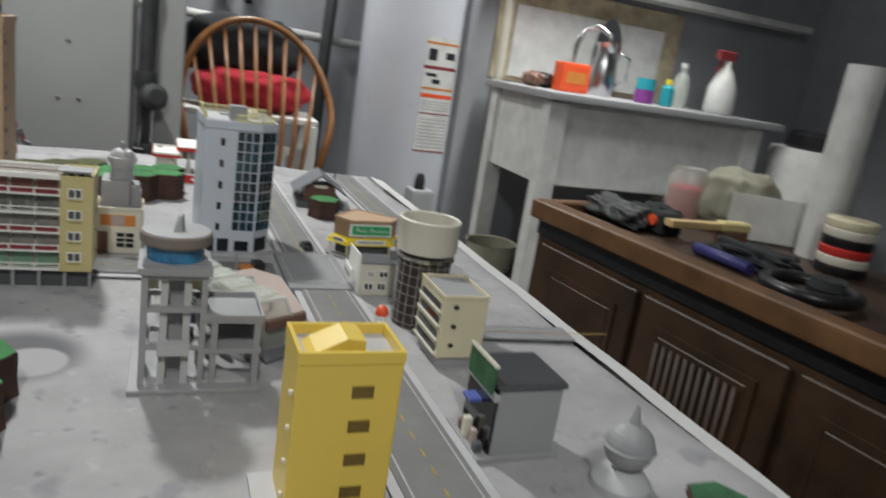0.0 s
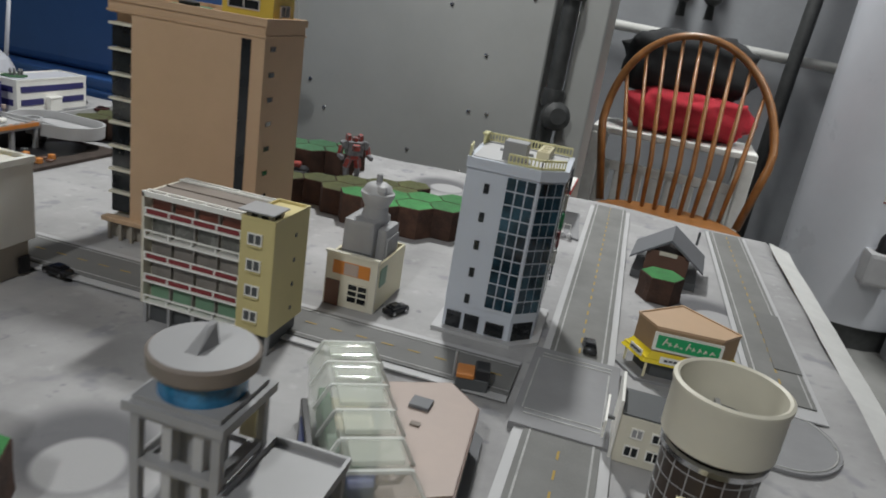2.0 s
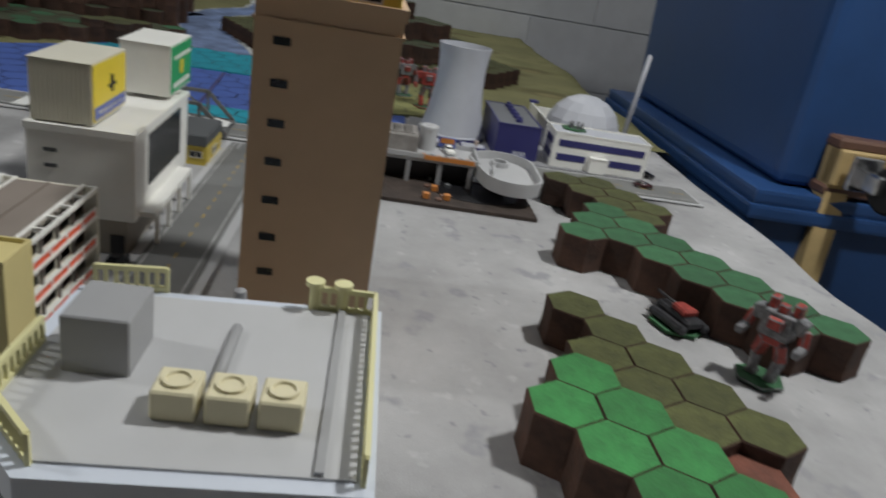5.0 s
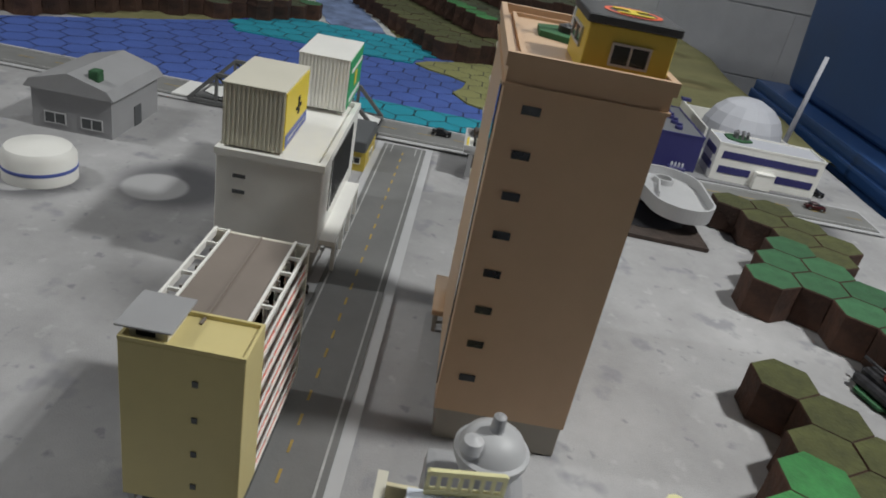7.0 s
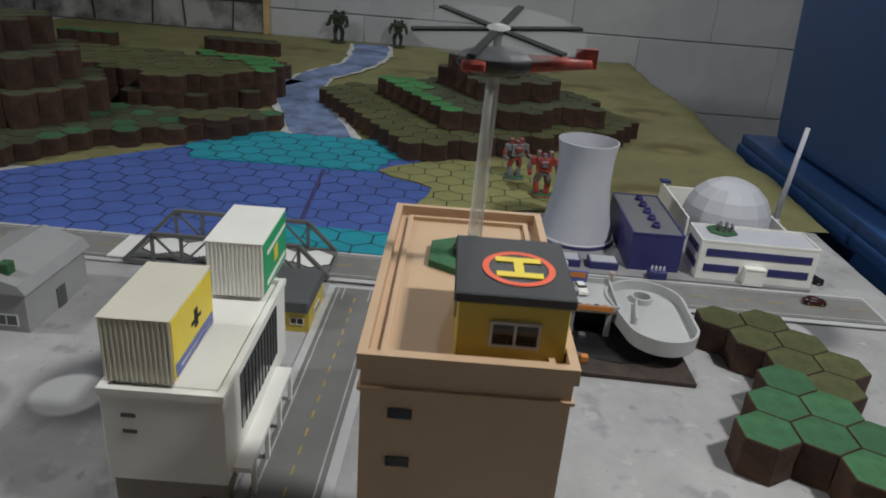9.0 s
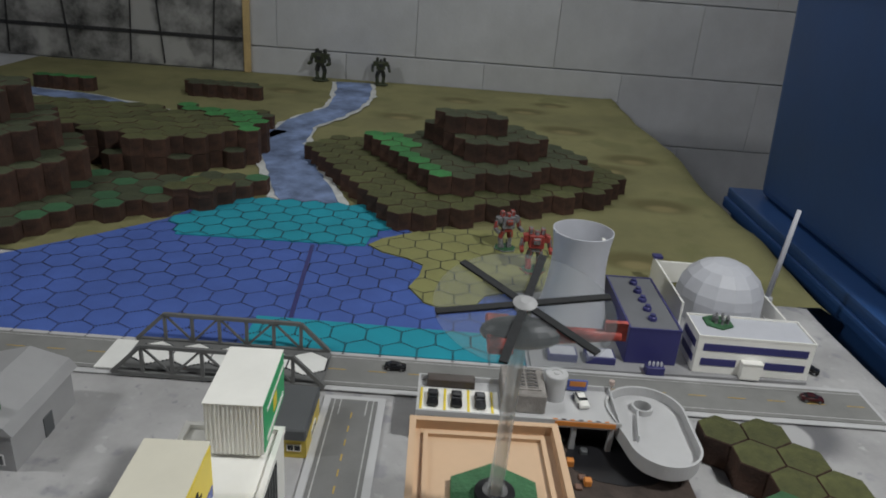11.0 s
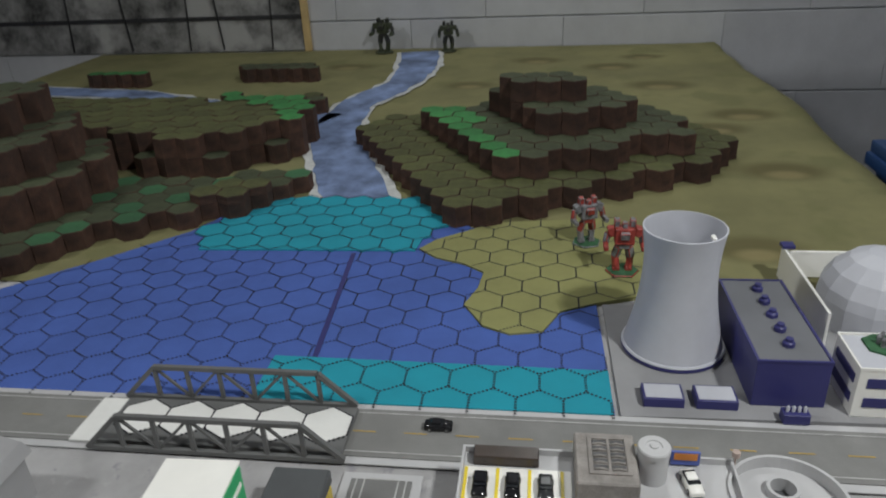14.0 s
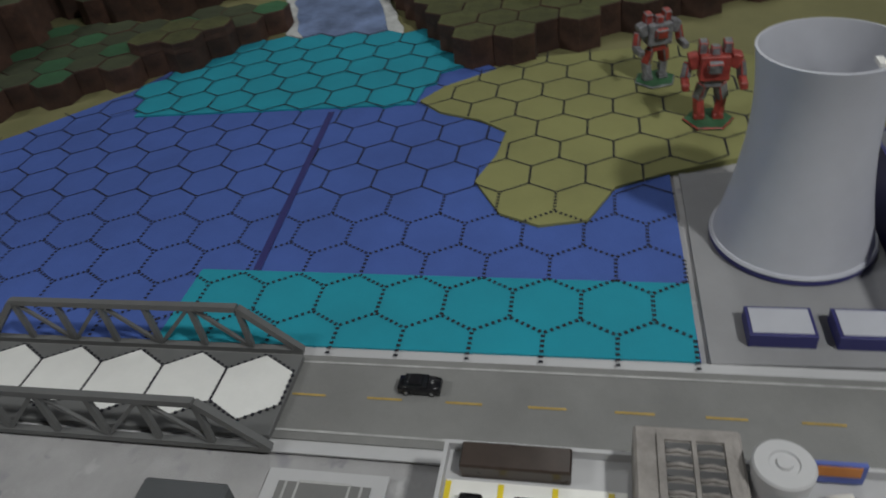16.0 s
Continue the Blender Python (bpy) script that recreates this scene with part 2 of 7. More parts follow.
M_CARRED = mat("dark_red_car_paint", (0.05, 0.008, 0.01), 0.15, var=0.1)
M_CARGREY = mat("grey_car_paint", (0.06, 0.062, 0.065), 0.2, 0.4, var=0.1)
M_TWINE = mat("old_wallpaper", (0.45, 0.38, 0.26), 0.8, var=0.4, scale=9)


def glassy(name, col, alpha, rough=0.08):
    m = bpy.data.materials.new(name)
    m.use_nodes = True
    b = m.node_tree.nodes["Principled BSDF"]
    b.inputs["Base Color"].default_value = (*col, 1)
    b.inputs["Roughness"].default_value = rough
    b.inputs["Alpha"].default_value = alpha
    b.inputs["IOR"].default_value = 1.5
    return m


M_CLEAR = glassy("clear_acrylic", (0.22, 0.24, 0.25), 0.13, 0.35)
M_CLEAR.node_tree.nodes["Principled BSDF"].inputs["Specular IOR Level"].default_value = 0.12
M_POST = glassy("clear_acrylic_post", (0.7, 0.72, 0.72), 0.42)
M_CLEAR2 = glassy("clear_vacuum_formed_plastic", (0.74, 0.78, 0.70), 0.34, 0.05)
# Whitish, denser rib plastic: the ribs' bright glints are put into the colour.
M_RIBC = glassy("rib_painted_glint", (0.86, 0.88, 0.85), 0.62, 0.04)
M_BGLASS = mat("blue_black_glazing", (0.016, 0.042, 0.062), 0.1, var=0.9, scale=45, rnd=0.5)
M_KGLASS = mat("dark_window_glazing", (0.015, 0.017, 0.02), 0.12, var=0.5, scale=40)
M_MIRROR = mat("mirror_glass", (0.85, 0.86, 0.88), 0.03, 1.0, var=0.01)


# ---- mesh helpers ----
def thing(name, label, category, at=(0, 0, 0), turn=0.0, group="", kind=""):
    ob = new(name)
    ob.empty_display_size = 0.01
    ob.matrix_basis = pose(*at, 0, 0, turn)
    return tagged(ob, label, category, group, kind)


def mesh_of(name, bm, mats):
    me = bpy.data.meshes.new(name)
    bm.normal_update()
    bm.to_mesh(me)
    bm.free()
    for m in mats if isinstance(mats, (list, tuple)) else [mats]:
        me.materials.append(m)
    return me


def part(name, bm, mats, parent=None, label=""):
    ob = new(name, mesh_of(name, bm, mats))
    if parent:
        ob.parent = parent
    return tagged(ob, label)


def whole(name, bm, mats, label, category, kind="", group=""):
    return tagged(part(name, bm, mats), label, category, group, kind)


def bx(bm, x0, y0, z0, x1, y1, z1, mi=0):
    v = [bm.verts.new(p) for p in ((x0, y0, z0), (x1, y0, z0), (x1, y1, z0), (x0, y1, z0), (x0, y0, z1), (x1, y0, z1), (x1, y1, z1), (x0, y1, z1))]
    for f in ((0, 3, 2, 1), (4, 5, 6, 7), (0, 1, 5, 4), (1, 2, 6, 5), (2, 3, 7, 6), (3, 0, 4, 7)):
        bm.faces.new([v[i] for i in f]).material_index = mi
    return bm


def bev(bm, w, seg=1):
    bmesh.ops.bevel(bm, geom=list(bm.edges), offset=w, segments=seg, profile=0.7, affect="EDGES", clamp_overlap=True)
    return bm


def box(x0, y0, z0, x1, y1, z1, b=0.0):
    bm = bx(bmesh.new(), x0, y0, z0, x1, y1, z1)
    return bev(bm, b) if b else bm


def prism(pts, z0, z1, bm=None, mi=0, side=None):
    """An upright prism on a plan given anticlockwise; its sides may take another material."""
    bm = bm or bmesh.new()
    lo, hi = [bm.verts.new((x, y, z0)) for x, y in pts], [bm.verts.new((x, y, z1)) for x, y in pts]
    bm.faces.new(list(reversed(lo))).material_index = mi
    bm.faces.new(hi).material_index = mi
    for i in range(len(pts)):
        j = (i + 1) % len(pts)
        bm.faces.new((lo[i], lo[j], hi[j], hi[i])).material_index = mi if side is None else side
    return bm


def lathe(prof, seg=32, bm=None, at=(0, 0, 0), mi=0, smooth=True):
    bm = bm or bmesh.new()
    rings = []
    for r, z in prof:
        rings.append([bm.verts.new((at[0] + r * math.cos(2 * math.pi * k / seg), at[1] + r * math.sin(2 * math.pi * k / seg), at[2] + z)) for k in range(seg)])
    for a, b in zip(rings, rings[1:]):
        for k in range(seg):
            f = bm.faces.new((a[k], a[(k + 1) % seg], b[(k + 1) % seg], b[k]))
            f.smooth, f.material_index = smooth, mi
    for ring, flip in ((rings[0], True), (rings[-1], False)):
        f = bm.faces.new(list(reversed(ring)) if flip else ring)
        f.material_index = mi
    for i, ring in enumerate(rings):
        if 0 < i < len(prof) - 1:
            (r0, z0), (r1, z1), (r2, z2) = prof[i - 1], prof[i], prof[i + 1]
            a, b = Vector((r1 - r0, z1 - z0)), Vector((r2 - r1, z2 - z1))
            keep = a.length > 0 and b.length > 0 and a.angle(b) < 0.6
        else:
            keep = False
        if not keep:
            for k in range(seg):
                e = bm.edges.get((ring[k], ring[(k + 1) % seg]))
                if e:
                    e.smooth = False
    return bm


def tube(pts, r, seg=8, bm=None, mi=0):
    bm = bm or bmesh.new()
    pts = [Vector(p) for p in pts]
    rings = []
    for i, p in enumerate(pts):
        d = (pts[min(i + 1, len(pts) - 1)] - pts[max(i - 1, 0)]).normalized()
        q = d.to_track_quat("Z", "Y")
        rr = r[i] if isinstance(r, (list, tuple)) else r
        rings.append([bm.verts.new(p + q @ Vector((rr * math.cos(2 * math.pi * k / seg), rr * math.sin(2 * math.pi * k / seg), 0))) for k in range(seg)])
    for a, b in zip(rings, rings[1:]):
        for k in range(seg):
            f = bm.faces.new((a[k], a[(k + 1) % seg], b[(k + 1) % seg], b[k]))
            f.smooth, f.material_index = True, mi
    bm.faces.new(list(reversed(rings[0]))).material_index = mi
    bm.faces.new(rings[-1]).material_index = mi
    return bm


def bar(bm, a, b, w, h, mi=0):
    """A square bar from a to b."""
    a, b = Vector(a), Vector(b)
    q = (b - a).to_track_quat("Y", "Z")
    n = (b - a).length
    v = [bm.verts.new(a + q @ Vector(p)) for p in ((-w / 2, 0, -h / 2), (w / 2, 0, -h / 2), (w / 2, n, -h / 2), (-w / 2, n, -h / 2), (-w / 2, 0, h / 2), (w / 2, 0, h / 2), (w / 2, n, h / 2), (-w / 2, n, h / 2))]
    for f in ((0, 3, 2, 1), (4, 5, 6, 7), (0, 1, 5, 4), (1, 2, 6, 5), (2, 3, 7, 6), (3, 0, 4, 7)):
        bm.faces.new([v[i] for i in f]).material_index = mi
    return bm


def inside(p, poly):
    x, y, c = p[0], p[1], False
    for i in range(len(poly)):
        (x0, y0), (x1, y1) = poly[i - 1], poly[i]
        if (y0 > y) != (y1 > y) and x < (x1 - x0) * (y - y0) / (y1 - y0) + x0:
            c = not c
    return c


# ---- the room ----
FLOOR = -0.735
whole("floor", box(-2.7, -2.2, FLOOR - 0.1, 3.6, 3.9, FLOOR), M_FLOOR, "stained grey concrete basement floor", "floor", "structure")
whole("ceiling", box(-2.7, -2.2, 1.7, 3.6, 3.9, 1.8), M_WALL, "plain off-white basement ceiling", "ceiling", "structure")
whole("wall_south", box(-2.7, -2.3, FLOOR, 3.6, -2.2, 1.7), M_WALLG, "plain grey painted basement wall", "wall", "structure")
whole("wall_east", box(3.5, -2.2, FLOOR, 3.6, 3.8, 1.7), M_WALLG, "plain grey painted basement wall", "wall", "structure")
whole("wall_north", box(-2.7, 3.7, FLOOR, 3.6, 3.8, 1.7), M_WALLG, "grey painted basement wall behind the chair", "wall", "structure")
wall_west = whole("wall_west", box(-2.45, -2.2, FLOOR, -2.306, 3.7, 1.7), M_JOINT, "white painted concrete block wall", "wall", "structure")

# ---- the table and its cloths ----
def sheet(name, x0, x1, y0, y1, nx, ny, mats, label, seed, z=0.0, rough=0.0012):
    bm = bmesh.new()
    grid = []
    for i in range(nx + 1):
        row = []
        for j in range(ny + 1):
            x, y = x0 + (x1 - x0) * i / nx, y0 + (y1 - y0) * j / ny
            dz = rough * noise.noise(Vector((x * 5, y * 5, seed)))
            e = min(y1 - y, x1 - x if name == "city_cloth" else 9)
            if e < 0.06:
                dz += 0.010 * (1 - e / 0.06) * (0.4 + noise.noise(Vector((x * 7, y * 7, seed + 3)))) - 0.012 * max(0, 1 - e / 0.012)
            wob = 0.012 * noise.noise(Vector((x * 3, seed, 1))) if j == ny else 0
            row.append(bm.verts.new((x, y + wob, z + min(dz, 0.02))))
        grid.append(row)
    for i in range(nx):
        for j in range(ny):
            f = bm.faces.new((grid[i][j], grid[i + 1][j], grid[i + 1][j + 1], grid[i][j + 1]))
            f.smooth = True
    return whole(name, bm, mats, label, "play mat", "structure")


table = thing("gaming_table", "long plywood gaming table under printed cloth mats", "table")
part("tabletop", box(-2.28, -0.75, -0.045, 0.674, 1.275, -0.014, 0.004), M_PINE, table)
for lx in (-2.1, -0.8, 0.5):
    for ly in (-0.6, 1.15):
        part("leg", box(lx - 0.04, ly - 0.04, FLOOR, lx + 0.04, ly + 0.04, -0.045, 0.004), M_PINE, table)
part("apron", box(0.64, -0.70, -0.12, 0.66, 1.24, -0.045, 0.002), M_PINE, table)
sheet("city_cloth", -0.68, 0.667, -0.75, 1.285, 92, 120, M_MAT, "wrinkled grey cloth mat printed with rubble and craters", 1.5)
sheet("grass_cloth", -2.29, -0.682, -0.75, 1.31, 80, 100, M_GRASS, "olive green cloth mat printed with grass and craters", 7.5)
bm = bmesh.new()
for i in range(60):
    ya, yb = -0.75 + 2.0 * i / 60, -0.75 + 2.0 * (i + 1) / 60
    wa, wb = 0.004 * noise.noise(Vector((ya * 9, 0, 0))), 0.004 * noise.noise(Vector((yb * 9, 0, 0)))
    v = [bm.verts.new(p) for p in ((0.652 + wa, ya, 0.0042), (0.682 + wa, ya, -0.004), (0.682 + wb, yb, -0.004), (0.652 + wb, yb, 0.0042), (0.682 + wa, ya, -0.03), (0.682 + wb, yb, -0.03))]
    bm.faces.new((v[0], v[1], v[2], v[3]))
    bm.faces.new((v[1], v[4], v[5], v[2]))
whole("mat_edge_trim", bm, M_EDGE, "white frayed edge strip of the cloth mat", "mat edge", "structure")


# ---- roads ----
def ribbon(name, pts, w, z, m, label, th=0.0012, kind="structure", cat="road"):
    """A strip of card along a line on the mat, with a real edge."""
    bm = bmesh.new()
    pts = [Vector((*p, 0)) for p in pts]
    L, R, L2, R2 = [], [], [], []
    for i, p in enumerate(pts):
        d = (pts[min(i + 1, len(pts) - 1)] - pts[max(i - 1, 0)]).normalized()
        s = Vector((-d.y, d.x, 0)) * w / 2
        L.append(bm.verts.new(p + s + Vector((0, 0, z))))
        R.append(bm.verts.new(p - s + Vector((0, 0, z))))
        L2.append(bm.verts.new(p + s + Vector((0, 0, z - th))))
        R2.append(bm.verts.new(p - s + Vector((0, 0, z - th))))
    for i in range(len(pts) - 1):
        bm.faces.new((L[i], R[i], R[i + 1], L[i + 1]))
        bm.faces.new((L2[i], L[i], L[i + 1], L2[i + 1]))
        bm.faces.new((R[i], R2[i], R2[i + 1], R[i + 1]))
    bm.faces.new((L[0], L2[0], R2[0], R[0]))
    bm.faces.new((L[-1], R[-1], R2[-1], L2[-1]))
    return whole(name, bm, m, label, cat, kind)


def lerp(a, b, n):
    return [(a[0] + (b[0] - a[0]) * k / n, a[1] + (b[1] - a[1]) * k / n) for k in range(n + 1)]


def marked_road(a, b, w, z, m, label, dash=0.022, edges=True):
    road = ribbon("road", lerp(a, b, 12), w, z, m, label)
    d = (Vector((*b, 0)) - Vector((*a, 0)))
    n = d.length
    d.normalize()
    s = Vector((-d.y, d.x, 0))
    bm = bmesh.new()
    if edges:
        for off in (-w * 0.41, w * 0.41):
            p, q = Vector((*a, z)) + s * off, Vector((*b, z)) + s * off
            e = s * 0.0007
            bm.faces.new([bm.verts.new(v + Vector((0, 0, 0.0004))) for v in (p - e, q - e, q + e, p + e)])
        part("edge_lines", bm, M_LINE, road)
    else:
        bm.free()
    bm = bmesh.new()
    k = 0.01
    while k < n - 0.015:
        p, q = Vector((*a, z + 0.0004)) + d * k, Vector((*a, z + 0.0004)) + d * (k + 0.45 * dash)
        e = s * 0.0008
        bm.faces.new([bm.verts.new(v) for v in (p - e, q - e, q + e, p + e)])
        k += dash
    part("centre_dashes", bm, M_YLINE, road)
    return road


ribbon("pavement", lerp((0.427, 0.70), (0.4205, 1.268), 14), 0.060, 0.0032, M_LGREY, "pale grey printed kerb strip", cat="pavement")
marked_road((0.427, 0.70), (0.4205, 1.262), 0.048, 0.0044, M_ROAD, "grey printed two-lane road strip")
ribbon("pavement", lerp((0.433, -0.1), (0.429, 0.62), 10), 0.066, 0.0032, M_LGREY, "pale grey printed kerb strip", cat="pavement")
marked_road((0.433, -0.1), (0.429, 0.575), 0.052, 0.0044, M_ROAD, "grey printed two-lane road strip")
ribbon("pavement", lerp((0.594, 0.70), (0.590, 1.243), 10), 0.056, 0.0032, M_LGREY, "pale grey painted kerb strip", cat="pavement")
marked_road((0.594, 0.72), (0.590, 1.240), 0.046, 0.0044, M_ROAD, "grey printed two-lane road strip")
_ang = [2 * math.pi * k / 32 for k in range(33)]
whole("turning_circle", prism([(0.577 + 0.046 * math.cos(a), 0.665 + 0.048 * math.sin(a)) for a in _ang[:-1]], 0.0, 0.0026), M_PLOT, "grey card turning circle with a white line", "road", "structure")
whole("turning_circle_line", tube([(0.577 + 0.043 * math.cos(a), 0.665 + 0.045 * math.sin(a), 0.0028) for a in _ang], 0.0007, 4), M_LINE, "thin white line round the turning circle", "road line", "structure")
whole("road_patch", box(0.593, 0.782, 0.0, 0.6165, 0.923, 0.0054), M_ROAD2, "darker grey card patch on the road", "road", "structure")
ribbon("pavement", lerp((0.385, 0.636), (-0.37, 0.636), 16), 0.066, 0.0030, M_LGREY, "pale grey printed kerb strip", cat="pavement")
marked_road((0.385, 0.636), (-0.362, 0.636), 0.050, 0.0042, M_ROAD2, "dark grey printed two-lane road strip")
ribbon("pavement", lerp((-0.419, -0.7), (-0.419, 1.23), 20), 0.078, 0.0030, M_LGREY, "pale grey printed kerb strip", cat="pavement")
marked_road((-0.419, -0.7), (-0.419, 1.225), 0.062, 0.0042, M_ROAD, "grey printed riverside road strip", 0.046)
marked_road((0.51, 0.472), (0.655, 0.462), 0.034, 0.0042, M_PLOT, "plain grey side road strip", 0.4)
whole("crossroads", box(0.392, 0.575, 0.0, 0.462, 0.70, 0.0058), M_PLOT, "grey printed crossroads card with pale crossing lines", "road", "structure")
bm = bmesh.new()
for yy in (0.590, 0.684):
    for o in (0, 0.006):
        bx(bm, 0.399, yy + o, 0.0058, 0.455, yy + o + 0.0012, 0.0063)
for xx in (0.397, 0.453):
    bx(bm, xx, 0.597, 0.0058, xx + 0.0012, 0.68, 0.0063)
whole("crossing_lines", bm, M_LINE, "white crossing lines on the crossroads card", "road line", "structure")
bm = bmesh.new()
for o in (-0.014, 0.014):
    bx(bm, -0.362, 0.636 + o - 0.0006, 0.0042, -0.335, 0.636 + o + 0.0006, 0.0046)
bx(bm, -0.363, 0.622, 0.0042, -0.3615, 0.650, 0.0046)
whole("stop_lines", bm, M_LINE, "white stop lines at the road's end", "road line", "structure")

# ---- water, sand and river sheets ----
HP = 0.0437
HX = HP * math.sqrt(3) / 2


def hex_centres(poly, ox, oy, p=HP):
    hx = p * math.sqrt(3) / 2
    xs, ys = [q[0] for q in poly], [q[1] for q in poly]
    out = []
    for i in range(int((min(xs) - ox) / hx) - 1, int((max(xs) - ox) / hx) + 2):
        for j in range(int((min(ys) - oy) / p) - 2, int((max(ys) - oy) / p) + 2):
            c = (ox + i * hx, oy + (j + 0.5 * (i % 2)) * p)
            if inside(c, poly):
                out.append(c)
    return out


def hexagon(c, r):
    return [(c[0] + r * math.cos(math.pi / 3 * k), c[1] + r * math.sin(math.pi / 3 * k)) for k in range(6)]


WX, WY = -0.4635, 0.675
BLUE = [(-0.458, -0.3), (-0.458, 0.83), (-0.655, 0.826), (-0.70, 0.83), (-0.93, 0.60), (-0.95, 0.30), (-0.84, 0.25), (-0.75, 0.17), (-0.68, 0.10), (-0.56, -0.02), (-0.50, -0.3)]
whole("deep_water_sheet", prism(BLUE, 0.0, 0.0028), M_BLUEW, "blue felt water sheet marked with hexes", "water", "structure")
CY1 = [(-0.458, 0.487), (-0.458, 0.829), (-0.525, 0.829), (-0.53, 0.487)]
whole("shallow_water_sheet", prism(CY1, 0.0, 0.0044), M_CYANW, "turquoise felt shallow water sheet marked with hexes", "water", "structure")
R6 = HP / math.sqrt(3)


def scalloped(poly, z0, z1):
    bm = bmesh.new()
    for c in hex_centres(poly, WX, WY):
        prism(hexagon(c, R6 * 1.002), z0, z1, bm)
    return bm


CY2 = [(-0.775, 0.27), (-0.775, 0.60), (-0.90, 0.64), (-0.975, 0.53), (-0.975, 0.40), (-0.93, 0.30), (-0.83, 0.25)]
bm = scalloped([(x - 0.008, y) for x, y in CY2], 0.0, 0.0046)
prism([(-0.777, 0.29), (-0.785, 0.595), (-0.83, 0.60), (-0.83, 0.29)], 0.0, 0.0047, bm)
whole("shallow_water_sheet", bm, M_CYANW, "turquoise felt shallow water sheet with a stepped edge", "water", "structure")
SAND = [(-0.60, 0.70), (-0.585, 0.73), (-0.592, 0.765), (-0.635, 0.785), (-0.655, 0.826), (-0.70, 0.95), (-0.82, 0.98), (-0.90, 0.86), (-0.88, 0.70), (-0.82, 0.62), (-0.79, 0.60), (-0.765, 0.625), (-0.748, 0.665), (-0.725, 0.692), (-0.685, 0.688), (-0.645, 0.675)]
whole("sand_sheet", prism(SAND, 0.0, 0.0052), M_SANDW, "olive yellow felt sand sheet marked with hexes", "sand sheet", "structure")
bm = bmesh.new()
seen = set()
for c in hex_centres([(-0.45, -0.3), (-0.45, 0.85), (-0.7, 0.97), (-0.92, 0.85), (-0.98, 0.5), (-0.97, 0.3), (-0.7, 0.08), (-0.5, -0.3)], WX, WY):
    pts = hexagon(c, R6)
    for k in range(6):
        a, b = pts[k], pts[(k + 1) % 6]
        key = (round((a[0] + b[0]) * 500), round((a[1] + b[1]) * 500))
        if key in seen:
            continue
        seen.add(key)
        mid = ((a[0] + b[0]) / 2, (a[1] + b[1]) / 2)
        on = inside(mid, BLUE) or inside(mid, CY2) or inside(mid, SAND)
        if not on:
            continue
        z = 0.0056 if inside(mid, SAND) or inside(mid, CY2) else 0.0049
        z = z if inside(mid, SAND) or inside(mid, CY2) or inside(mid, CY1) else 0.0032
        far = mid[0] < -0.62
        d = Vector((b[0] - a[0], b[1] - a[1], 0))
        n = 9 if far else 6
        w = 0.0009 if far else 0.0013
        s = Vector((-d.y, d.x, 0)).normalized() * w
        for q in range(n):
            p0, p1 = Vector((*a, z)) + d * ((q + 0.12) / n), Vector((*a, z)) + d * ((q + (0.92 if far else 0.62)) / n)
            bm.faces.new([bm.verts.new(v) for v in (p0 - s, p1 - s, p1 + s, p0 + s)])
whole("hex_grid_lines", bm, M_INK, "dotted black hex grid lines on the felt sheets", "grid lines", "stuff")
bm = bmesh.new()
prism([(-0.53, 0.527), (-0.53, 0.533), (-0.775, 0.515), (-0.775, 0.509)], 0.003, 0.0036, bm)
whole("sheet_seam", bm, M_NAVY, "dark blue seam across the felt sheet", "seam", "structure")


def river(pts, ws, label):
    for k, (m, g, z) in enumerate(((M_FOAM, 1.0, 0.003), (M_RIVER, 0.80, 0.0042))):
        bm = bmesh.new()
        fine = []
        for i in range(len(pts) - 1):
            for q in range(8):
                t = q / 8
                fine.append((pts[i][0] * (1 - t) + pts[i + 1][0] * t, pts[i][1] * (1 - t) + pts[i + 1][1] * t, ws[i] * (1 - t) + ws[i + 1] * t))
        L, R = [], []
        for i, (x, y, w) in enumerate(fine):
            a, b = fine[max(i - 1, 0)], fine[min(i + 1, len(fine) - 1)]
            d = Vector((b[0] - a[0], b[1] - a[1], 0)).normalized()
            s = Vector((-d.y, d.x, 0))
            j1, j2 = (0.013 * noise.noise(Vector((x * 26, y * 26, o + k))) for o in (0, 5))
            L.append(bm.verts.new(Vector((x, y, z)) + s * (w / 2 * g + j1)))
            R.append(bm.verts.new(Vector((x, y, z)) - s * (w / 2 * g + j2)))
        for i in range(len(fine) - 1):
            bm.faces.new((L[i], R[i], R[i + 1], L[i + 1]))
        whole("river_bank" if k == 0 else "river", bm, m, label if k else "pale frayed bank of the printed river", "river", "structure")


river([(-0.94, 0.483), (-1.15, 0.40), (-1.37, 0.325), (-1.56, 0.325), (-1.80, 0.405), (-2.0, 0.41), (-2.25, 0.375)], [0.14, 0.135, 0.13, 0.115, 0.115, 0.14, 0.15], "printed blue river strip with white ripples")
river([(-1.44, 0.30), (-1.50, 0.15), (-1.57, -0.03), (-1.69, -0.30), (-1.76, -0.70)], [0.10, 0.09, 0.09, 0.10, 0.11], "printed blue side stream strip")


# ---- hex hills ----
HEXES = {}


